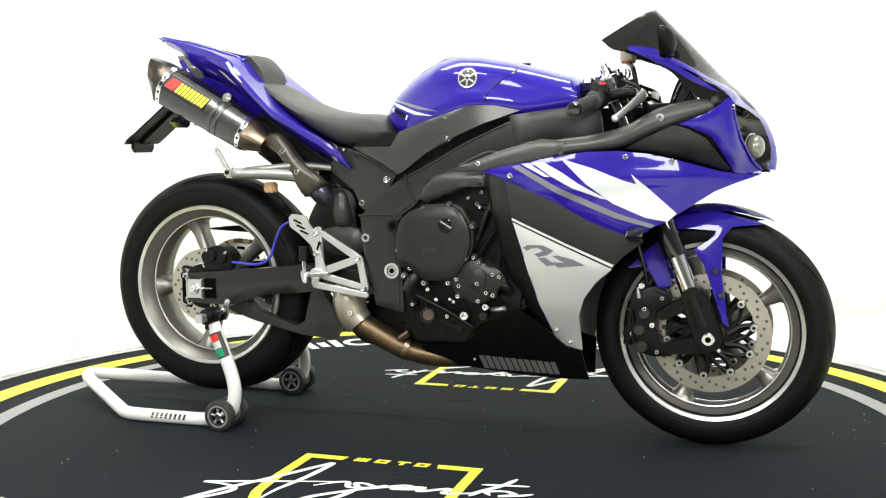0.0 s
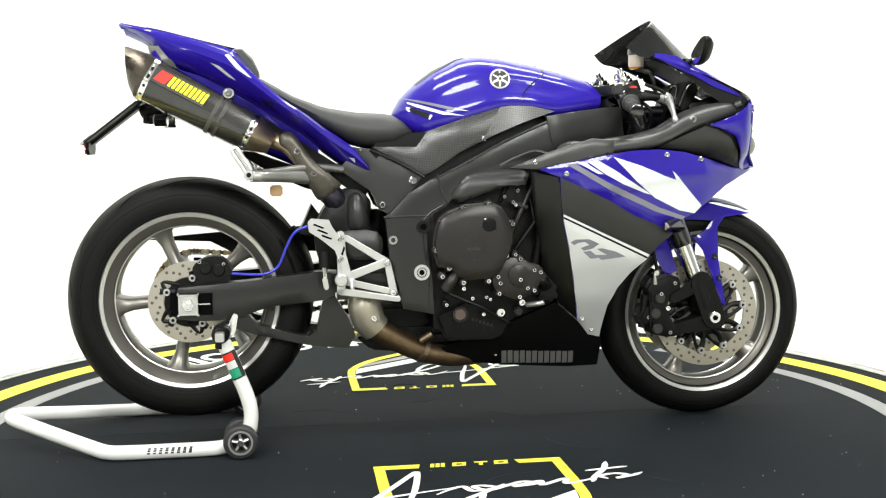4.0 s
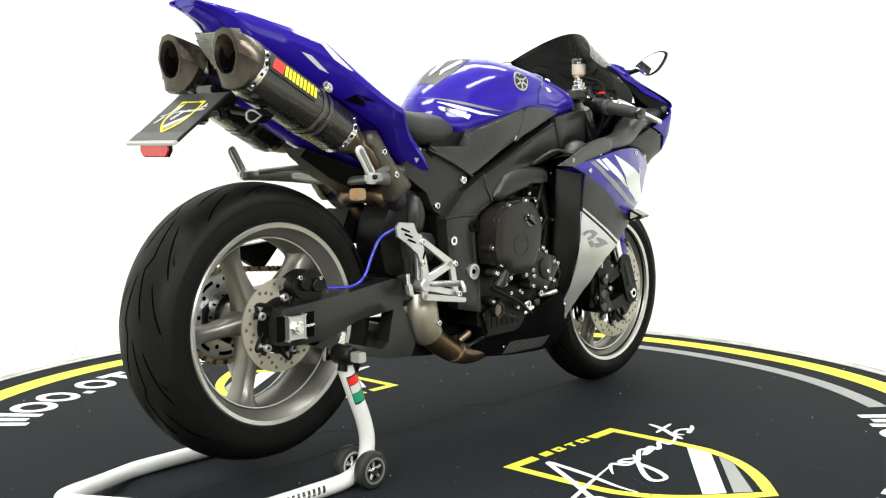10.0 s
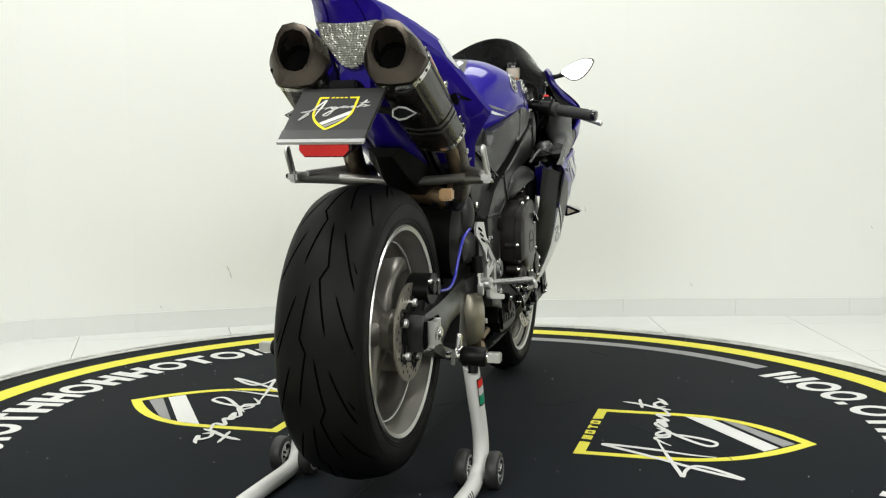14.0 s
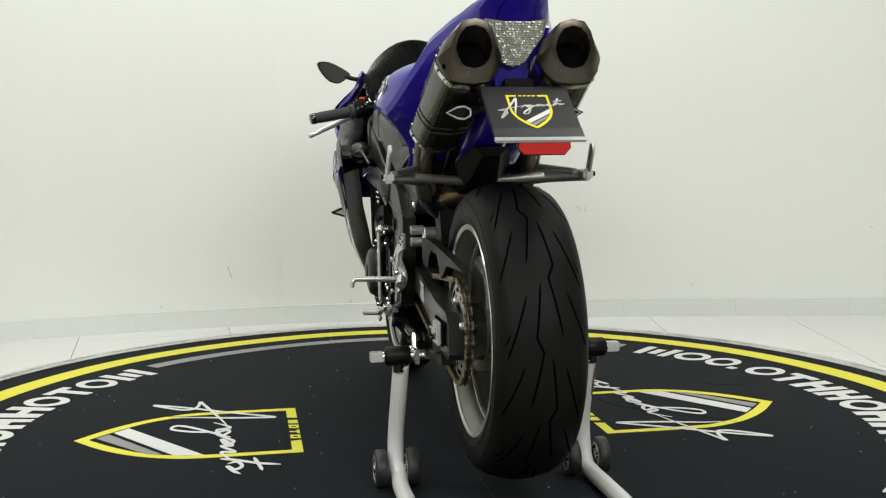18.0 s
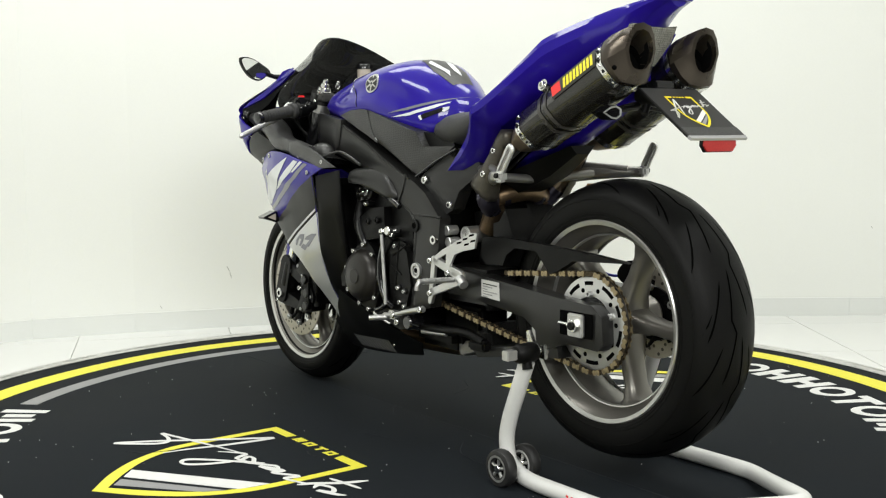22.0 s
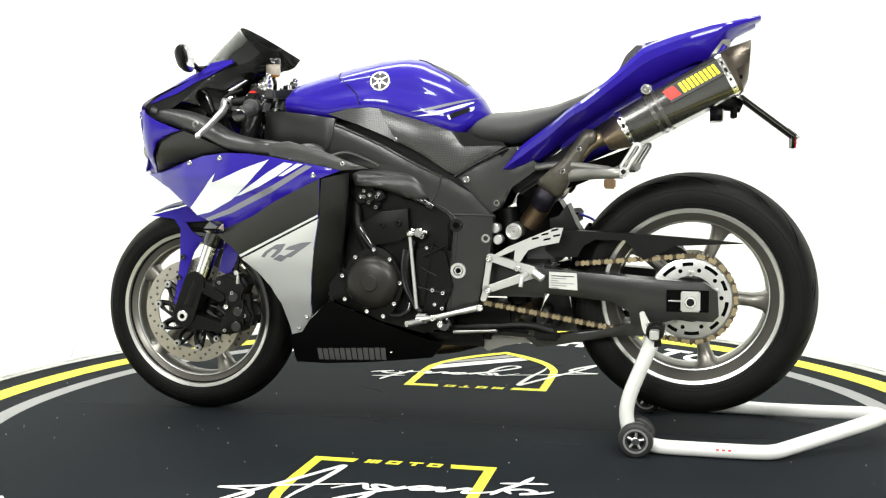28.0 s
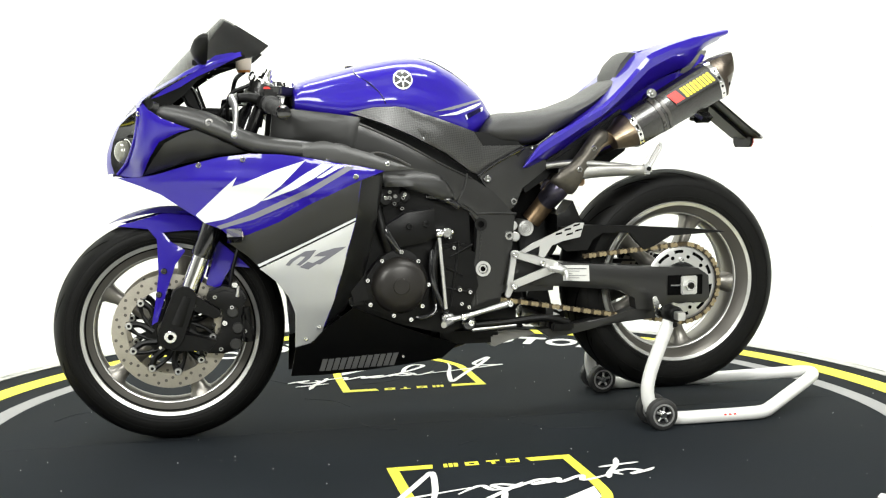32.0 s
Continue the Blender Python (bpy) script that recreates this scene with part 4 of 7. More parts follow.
def build_chain(bike):
    """The chain: single links along a loop round both sprockets."""
    R = .1115
    pts = []
    for a in np.arange(-86, 91, 7.8):
        pts.append((RX - R * math.cos(radians(a)), RZ + R * math.sin(radians(a))))
    top = [(x, lerp(x, (0, .59), (RZ + R, .437))) for x in np.arange(.012, .30, .0152)]
    low = [(x, lerp(x, (0, .25, .59), (RZ - R, .303, .362))) for x in np.arange(.012, .56, .0152)]
    seq = [(x, z, 0) for x, z in top] + [(x, z, 1) for x, z in low] + [(x, z, 2) for x, z in pts]
    loop = [(x, .107, z) for x, z in reversed(low)] + [(RX - R * math.cos(radians(a)), .107, RZ + R * math.sin(radians(a))) for a in range(-86, 91, 8)] + [(x, .107, z) for x, z in top]
    ch = part("chain", tube(loop, .0042, 8, straight=True), COVER, bike, "gold roller chain")
    meshes = {}
    for i, (x, z, kind) in enumerate(seq):
        if kind == 2:
            ang = math.atan2(z - RZ, x - RX) + math.pi / 2
        else:
            lst = top if kind == 0 else low
            j = i if kind == 0 else i - len(top)
            q, p = lst[min(j + 1, len(lst) - 1)], lst[max(j - 1, 0)]
            ang = math.atan2(q[1] - p[1], q[0] - p[0])
        if i % 2 not in meshes:
            w = .0088 if i % 2 else .0062
            o = [(-.0105, .003), (-.0085, .0062), (-.005, .0066), (0, .0036), (.005, .0066), (.0085, .0062), (.0105, .003), (.0105, -.003), (.0085, -.0062), (.005, -.0066), (0, -.0036), (-.005, -.0066), (-.0085, -.0062), (-.0105, -.003)]
            bm = bmesh.new()
            bits = [plate(o, w - .0018, w), plate(o, -w, -w + .0018)]
            bits += [lathe([(.0002, -w - .001), (.0030, -w - .001), (.0030, w + .001), (.0002, w + .001)], dx, 0, 0, 8) for dx in (-.0068, .0068)]
            for b2 in bits:
                me = bpy.data.meshes.new("bit")
                b2.to_mesh(me)
                bm.from_mesh(me)
                bpy.data.meshes.remove(me)
                b2.free()
            ob = part("link", bm, GOLD if i % 2 else GOLD_DARK, ch)
            meshes[i % 2] = ob.data
        else:
            ob = new("link", meshes[i % 2])
            ob.parent = ch
        ob.matrix_basis = Matrix.Translation((x, .107, z)) @ Matrix.Rotation(-ang, 4, "Y")
    return ch


def build_swingarm(bike):
    def yr(a, b):
        return lambda x, z: lerp(x, (-.05, .1, .35, .55), (a, a, b, b - .01))
    sw = part("swingarm", sheet(SWING_R, yr(.142, .128), -1, .045, 0, .05, .004), FRAME, bike, "satin black braced swingarm")
    part("lower_brace", sheet(SWING_R_LOW, yr(.130, .122), -1, .04, 0, .05, .003), FRAME, sw)
    part("left_beam", sheet(SWING_L, yr(.142, .128), 1, .045, 0, .05, .004), FRAME, sw)
    part("left_brace", sheet(SWING_L_LOW, yr(.130, .122), 1, .04, 0, .05, .003), FRAME, sw)
    part("cross_member", box(.36, .56, -.12, .12, .37, .46, .02), FRAME, sw)
    part("lower_cross_member", box(.36, .42, -.12, .12, .25, .32, .02), FRAME, sw)
    for s in (-1, 1):
        # shaded recess round the axle block, as a black slab
        part("axle_slot", box(-.045, .06, s * .147, s * .149, RZ - .028, RZ + .028, .003), SOOT_SHADE, sw)
        part("axle_block", box(-.024, .024, s * .150, s * .161, RZ - .026, RZ + .026, .003), ALU, sw)
        part("axle_nut", disc(RX, RZ, s * .161, s * .170, .016, 6, .001), BRIGHT, sw)
        # left axle is hollow: a black disc gives its shaded bore
        part("axle", disc(RX, RZ, s * .168, s * .174, .0095, 16, .001), MATT_BLACK if s > 0 else BRIGHT, sw)
        part("adjuster_bolt", rod((.024, s * .155, RZ), (.055, s * .155, RZ), .004, 8), BRIGHT, sw)
    part("chain_guard", sheet(CHAIN_GUARD, lambda x, z: .125, 1, .02, 0, .05), MATT_BLACK, sw)
    lab = [(.362, .400), (.287, .396), (.289, .441), (.362, .443)]
    part("label_sticker", sheet(lab, yr(.142, .128), 1, .0008, .0052, .05), LABEL_WHITE, sw)
    for k in range(6):
        z = .434 - .0062 * k
        part("text_bar", sheet([(.356, z), (.296 + .02 * (k % 3), z - .0015), (.296 + .02 * (k % 3), z - .004), (.356, z - .0025)], yr(.142, .128), 1, .0004, .0058, .05), PRINT_GREY if k else BLACK_STICKER, sw)
    # rear caliper with its hose
    cal = part("rear_caliper", sheet(round_off(CALIPER_REAR, 3), lambda x, z: .137, -1, .05, 0, .05), MATT_BLACK, bike, "black rear brake caliper")
    for x, z in ((.045, .468), (.078, .462)):
        part("piston_cap", disc(x, z, -.137, -.146, .015, 20, .002), MATT_BLACK, cal)
    bolt(cal, .03, -.137, .484, -1, .006)
    bolt(cal, .09, -.137, .478, -1, .005)
    part("caliper_arm", plate([(.0, .405), (.1, .425), (.11, .452), (.02, .445)], -.13, -.105, .004), MATT_BLACK, cal)
    part("blue_hose", tube([(.315, -.155, .575), (.273, -.15, .556), (.25, -.145, .517), (.228, -.14, .468), (.188, -.138, .448), (.11, -.138, .452)], .0036, 10), HOSE_BLUE, cal, "blue braided brake hose")
    part("hugger", sheet(round_off(HUGGER, 3), lambda x, z: .100, -1, .09, 0, .05, .012), MATT_BLACK, bike, "black plastic hugger panel")
    part("hugger_left", sheet(HUGGER_L, lambda x, z: .09, 1, .08, 0, .05, .005), MATT_BLACK, bike)
    # mud guard over the tyre in front of the seat
    bm = bmesh.new()
    rows = []
    for i in range(15):
        a = radians(8 + 26 * i / 14)
        r = .331
        rows.append([bm.verts.new((RX + (r - .9 * y * y * 6) * math.cos(a), y, RZ + (r - .9 * y * y * 6) * math.sin(a))) for y in np.linspace(-.1, .1, 9)])
    for a, b in zip(rows, rows[1:]):
        for i in range(8):
            bm.faces.new((a[i], a[i + 1], b[i + 1], b[i]))
    part("inner_mudguard", bm, MATT_BLACK, bike)
    # shock
    part("shock_spring", rod((.46, 0, .34), (.50, 0, .60), .035, 16), ENGINE_BLACK, bike)
    part("shock_reservoir", rod((.46, .03, .545), (.46, .105, .545), .022, 20), PEG_GREY, bike, "silver shock reservoir end")
    for r in (.006, .011, .016, .0195):
        part("reservoir_ring", torus((.46, .1052, .545), (0, 1, 0), r, .0012), ALU, bike)
    for x, z in ((.505, .555), (.498, .525)):
        part("linkage_nut", disc(x, z, .1, .135, .013, 18, .002), ALU, bike)
    part("link_arm", plate(LINK_ARM, .0, .06, .004), ALU_DARK, bike)
    part("linkage_plate", plate([(.43, .26), (.55, .28), (.60, .25), (.56, .215), (.47, .225)], -.06, .0, .006), MATT_BLACK, bike)


def build_engine(bike):
    en = part("engine", sheet(ENGINE, lambda x, z: .150, -1, .30, 0, .06), ENGINE_BLACK, bike, "black four-cylinder engine block")
    rng = random.Random(3)
    # right: clutch cover, pump cover
    cl = part("clutch_cover", sheet(round_off(CLUTCH, 2), lambda x, z: .214 + .004 * max(0, 1 - ((x - .725) ** 2 + (z - .51) ** 2) / .0075), -1, .05, 0, .016, .006), COVER, en, "bronze-grey clutch cover")
    part("cover_flange", sheet([(.735 + (x - .735) * 1.06, .51 + (z - .51) * 1.06) for x, z in CLUTCH], lambda x, z: .196, -1, .04, 0, .03, .003), COVER, cl)
    part("round_badge", disc(.725, .509, -.216, -.2235, .032, 36, .003), COVER, cl)
    part("badge_ring", ring_holes(.725, .509, -.2225, -.2245, .0285, .031, 40), COVER, cl)
    for k in range(6):
        part("lettering_bar", box(.708 + .006 * k, .712 + .006 * k, -.2246, -.2234, .506, .513), COVER_LIGHT, cl)
    part("filler_cap", disc(.766, .571, -.214, -.224, .019, 28, .002), GLOSS_BLACK, cl)
    part("cap_grip", box(-.019, .019, -.232, -.222, -.004, .004, .001, Matrix.Translation((.766, 0, .571)) @ Matrix.Rotation(radians(32), 4, "Y")), GLOSS_BLACK, cl)
    for x, z in ((.701, .612), (.769, .622), (.831, .57), (.647, .574), (.631, .505), (.664, .459), (.646, .438), (.701, .421), (.767, .423)):
        part("bolt_boss", disc(x, z, -.17, -.202, .011, 16, .002), COVER, cl)
        bolt(cl, x, -.202, z, -1, .0068, .007)
    part("elbow", tube([(.682, -.20, .443), (.668, -.205, .425), (.656, -.20, .402)], [.012, .015, .016], 16), COVER, cl)
    wp = part("pump_cover", sheet(round_off(WPUMP, 2), lambda x, z: .205, -1, .06, 0, .02, .005), COVER, en, "dark bolted pump cover")
    part("pump_top", sheet(round_off(WPUMP_TOP, 2), lambda x, z: .216, -1, .02, 0, .02, .004), COVER, wp)
    part("pump_outlet", tube([(.895, -.19, .418), (.915, -.195, .418), (.925, -.185, .40)], .014, 14), ENGINE_BLACK, wp)
    for x, z in ((.791, .434), (.797, .417), (.814, .488), (.837, .491), (.85, .479), (.887, .449), (.904, .443), (.848, .426), (.869, .402), (.887, .396), (.848, .38), (.794, .39)):
        part("bolt_boss", disc(x, z, -.17, -.208, .0095, 14, .002), COVER, wp)
        bolt(wp, x, -.208, z, -1, .006, .006)
    bolt(en, .848, -.219, .426, -1, .006, .005)
    for x, z, r in ((.728, .376, .006), (.757, .333, .006), (.86, .361, .010), (.803, .336, .013), (.705, .402, .0065), (.775, .372, .005), (.765, .378, .005)):
        bolt(en, x, -.178, z, -1, r, .010)
    part("dip_line", tube([(.649, -.182, .397), (.70, -.186, .374), (.753, -.188, .351), (.79, -.184, .328), (.824, -.18, .308)], .0045, 8), MATT_BLACK, en)
    part("rod_stay", rod((.844, -.175, .501), (.896, -.18, .573), .006, 10), MATT_BLACK, en)
    part("connector", rod((.845, -.165, .618), (.877, -.17, .608), .010, 12), MATT_BLACK, en)
    bolt(en, .845, -.178, .618, -1, .006, .005)
    for k in range(6):
        part("cast_mark", box(.73 + .010 * k, .736 + .010 * k, -.1605, -.158, .312 - .0035 * k, .319 - .0035 * k), COVER, en)
    part("sight_glass", disc(.698, .331, -.155, -.166, .0165, 28, .002), SIGHT, en, "round oil sight glass")
    part("sight_ring", ring_holes(.698, .331, -.155, -.170, .016, .0205, 32), COVER, en)
    part("lower_case", plate([(.63, .33), (.72, .37), (.80, .33), (.84, .30), (.80, .26), (.66, .26)], -.158, -.1, .008), ENGINE_BLACK, en)
    part("drain_plug", disc(.851, .336, -.165, -.183, .012, 20, .003), COVER, en)
    part("water_pipe", tube([(.875, -.17, .352), (.895, -.19, .357), (.915, -.2, .362)], [.006, .007, .006], 10), ALU, en)
    part("water_hose", tube([(.90, -.15, .44), (.915, -.16, .55), (.90, -.15, .66)], .014, 12), MATT_BLACK, en)
    part("water_hose", tube([(.83, -.16, .53), (.86, -.17, .60), (.90, -.16, .68)], .008, 10), COVER, en)
    part("throttle_body", plate([(.80, .62), (.87, .61), (.90, .66), (.83, .69)], -.17, .17, .008), ENGINE_BLACK, en)
    for s in (-1, 1):
        for x, z in ((.815, .64), (.85, .655), (.838, .625)):
            bolt(en, x, s * .17, z, s, .006, .012)
    for x, z, r in ((.925, .56, .010), (.66, .36, .012)):
        part("boss", disc(x, z, -.15, -.178, r, 18, .003), ENGINE_BLACK, en)
        bolt(en, x, -.178, z, -1, r * .45, .005)
    for k in range(7):
        part("casting_rib", box(.655 + .022 * k, .660 + .022 * k, -.160, -.14, .285, .335 - .004 * k, .001), ENGINE_BLACK, en)
    for k in range(5):
        part("casting_rib", box(.905, .945, -.158, -.14, .50 + .016 * k, .505 + .016 * k, .001), ENGINE_BLACK, en)
    # left: alternator cover and bases
    ab = part("alternator_base", sheet(round_off(ALT_BASE, 3), lambda x, z: .178, 1, .06, 0, .04, .004), ENGINE_BLACK, en)
    al = part("alternator_cover", lathe([(.0002, .214), (.045, .212), (.064, .205), (.073, .19), (.075, .175), (.0002, .175)], .828, .412, 0, 48), COVER, en, "round black alternator cover")
    part("cover_centre", disc(.828, .412, .212, .2165, .022, 30, .002), COVER, al)
    for x, z in ALT_BASE[1::1]:
        bolt(ab, .828 + (x - .828) * .93, .182, .412 + (z - .412) * .93, 1, .0068, .008)
    hc = part("head_cover", sheet(HEADCOVER, lambda x, z: .175, 1, .06, 0, .04, .006), ENGINE_BLACK, en)
    for x, z in ((.80, .565), (.755, .57)):
        bolt(hc, x, .182, z, 1, .009, .006, MATT_BLACK)
    part("sprocket_cover", plate([(.62, .50), (.655, .52), (.72, .51), (.715, .42), (.72, .34), (.63, .33), (.60, .40)], .12, .172, .012), ENGINE_BLACK, en)
    for x, z in ((.68, .505), (.66, .355), (.64, .345)):
        bolt(en, x, .172, z, 1, .006, .008)
    part("coolant_cap", disc(.70, .545, .15, .19, .013, 20, .003), BRIGHT, en)
    part("clamp", rod((.68, .165, .545), (.725, .165, .55), .006), BRIGHT, en)
    part("left_hose", tube([(.88, .15, .62), (.87, .17, .56), (.85, .16, .50)], .014, 12), MATT_BLACK, en)
    part("left_hose", tube([(.72, .16, .52), (.735, .18, .46), (.73, .17, .36)], .01, 10), MATT_BLACK, en)
    for k in range(3):
        part("coil_cap", disc(.86 - .025 * k, .635 + .004 * k, .12, .175, .016, 18, .003), MATT_BLACK, en)
        bolt(en, .86 - .025 * k, .176, .64 + .004 * k, 1, .006, .004)
    for path, r in (([(.738, .176, .50), (.742, .184, .45), (.735, .186, .40), (.715, .182, .355), (.700, .17, .335)], .0085), ([(.80, .165, .327), (.765, .178, .322), (.735, .178, .335), (.728, .17, .36)], .007), ([(.88, .155, .60), (.862, .172, .555), (.838, .174, .515), (.822, .168, .490)], .011), ([(.745, .15, .64), (.70, .172, .632), (.665, .168, .612)], .009)):
        part("engine_hose", tube(path, r, 12), GLOSS_BLACK, en, "glossy black engine hose")
    for a, b in (((.690, .480), (.628, .512)), ((.700, .452), (.655, .430)), ((.708, .400), (.640, .385)), ((.665, .520), (.690, .350))):
        part("cover_ridge", rod((a[0], .172, a[1]), (b[0], .172, b[1]), .0032, 8), ENGINE_BLACK, en)
    for x, z in ((.692, .534), (.665, .393), (.637, .386), (.850, .640), (.818, .612)):
        part("bolt_boss", disc(x, z, .15, .176, .009, 14, .002), ENGINE_BLACK, en)
        bolt(en, x, .176, z, 1, .006, .006)
    # radiator
    part("radiator", box(.93, .99, -.18, .18, .36, .68, .01, Matrix.Translation((.96, 0, .52)) @ Matrix.Rotation(radians(12), 4, "Y") @ Matrix.Translation((-.96, 0, -.52))), MATT_BLACK, en)
    part("oil_filter", rod((.93, 0, .3), (1.0, 0, .31), .035, 20), GLOSS_BLACK, en)
    return en


def build_frame(bike):
    def inner(s):
        fr = part("frame_beam", sheet(FRAME_BEAM, y_frame, s, .035, 0, .018, .003), FRAME, bike, "satin black aluminium frame beam", True, 30)
        part("pivot_ring", ring_holes(.598, .445, s * .160, s * .168, .0135, .0205, 32), ALU, fr)
        part("pivot_bolt", disc(.598, .445, s * .158, s * .1655, .0125, 6, .001), ALU, fr)
        # black disc for the shade inside the pivot; the plug core likewise
        part("pivot_hole", disc(.598, .445, s * .1650, s * .1664, .007, 16), SOOT_SHADE, fr)
        part("frame_plug", ring_holes(.603, .564, s * .160, s * .166, .009, .017, 24), MATT_BLACK, fr)
        part("plug_core", disc(.603, .564, s * .160, s * .163, .009, 20), SOOT_SHADE, fr)
        part("frame_ring", ring_holes(.524, .531, s * .155, s * .164, .006, .0115, 24), BRIGHT, fr)
        part("edge_ridge", tube([(x, s * (y_frame(x, z) + .0015), z) for x, z in ((.628, .686), (.714, .7265), (.805, .776), (.87, .806), (.928, .829), (1.0, .842))], .0026, 8), FRAME, fr)
        part("edge_ridge", tube([(x, s * (y_frame(x, z) + .0015), z) for x, z in ((.616, .350), (.616, .42), (.606, .494), (.602, .568), (.620, .598), (.655, .620))], .0026, 8), FRAME, fr)
        part("frame_crease", tube([(.502, s * .152, .589), (.56, s * .157, .592), (.617, s * .160, .592)], .004, 8), FRAME, fr)
        part("weld_bead", tube([(.640, s * .166, .700), (.650, s * .168, .66), (.668, s * .171, .625)], .0028, 6), FRAME, fr)
        part("air_duct", sheet(AIR_DUCT, lambda x, z: lerp(x, (.64, .70, .80, .92), (.158, .176, .196, .208)) - .25 * max(0, .635 - z) - 2.4 * max(0, z - .672) ** 1.5, s, .07, 0, .012, .008), PLASTIC, bike, "grained black plastic air duct")
        part("inner_trim", sheet(FRAME_UPPER, y_frame, s, .02, .006, .02, .004), PLASTIC, bike, "smooth black inner frame cover")
        part("trim_seam", tube([(.944, s * (y_frame(.944, .8) + .004), .842), (.950, s * (y_frame(.95, .8) + .005), .80), (.958, s * (y_frame(.958, .8) + .006), .765)], .003, 8), FRAME, bike)
        part("side_pad", sheet(PAD, y_pad, s, .05, 0, .022, .005), GRIPPAD, bike, "black moulded side pad with grip texture")
        part("pad_overlay", sheet(PAD_FRONT, y_pad, s, .003, .0065, .03), GRIPPAD, bike)
        sc = part("subframe_cover", sheet(SUB_COVER, y_cover, s, .04, 0, .03, .003), PLASTIC, bike)
        bolt(sc, .58, s * .143, .684, s, .011, .008)
        bolt(sc, .501, s * .122, .621, s, .010, .008)
        bolt(sc, .447, s * .116, .765, s, .005, .004)
        part("seam", tube([(.470, s * .126, .765), (.55, s * .142, .727), (.608, s * .154, .692)], .004, 8), GLOSS_BLACK, bike)
        part("small_hook", box(.757, .765, s * .174, s * .18, .786, .797, .001), WHITE, bike)
    both(inner)
    part("steering_head", rod((1.10, 0, .70), (1.05, 0, .90), .05, 20), FRAME, bike)
    part("seat_rail", box(.12, .5, -.07, .07, .74, .78, .01, Matrix.Translation((.3, 0, .76)) @ Matrix.Rotation(radians(33), 4, "Y") @ Matrix.Translation((-.3, 0, -.76))), MATT_BLACK, bike)
    for s in (-1, 1):
        part("inner_fill", sheet([(.47, .76), (.56, .66), (.60, .62), (.75, .62), (.9, .66), (1.08, .72), (1.06, .87), (.95, .868), (.80, .845), (.62, .81), (.50, .80)], lambda x, z: min(.122, y_frame(x, z) - .03), s, .06, 0, .05), MATT_BLACK, bike)


def tank_section(x):
    top = lerp(x, (.540, .556, .587, .649, .711, .757, .818, .91, .986, 1.066, 1.09), (.862, .892, .927, .972, 1.003, 1.012, 1.007, .989, .969, .946, .916))
    low = lerp(x, (.540, .602, .695, .787, .833, .895, .956, 1.017, 1.09), (.855, .822, .845, .873, .880, .876, .866, .874, .886))
    wid = lerp(x, (.540, .58, .64, .70, .78, .85, .92, .98, 1.04, 1.09), (.030, .085, .128, .152, .172, .178, .176, .166, .150, .135))
    return top, low, wid


def tank_dent(x, f):
    """Depth of the knee recess below the shoulder line."""
    return .010 * math.exp(-((f - .40) / .17) ** 2) * lerp(x, (.60, .70, .94, 1.03), (0, 1, 1, 0))


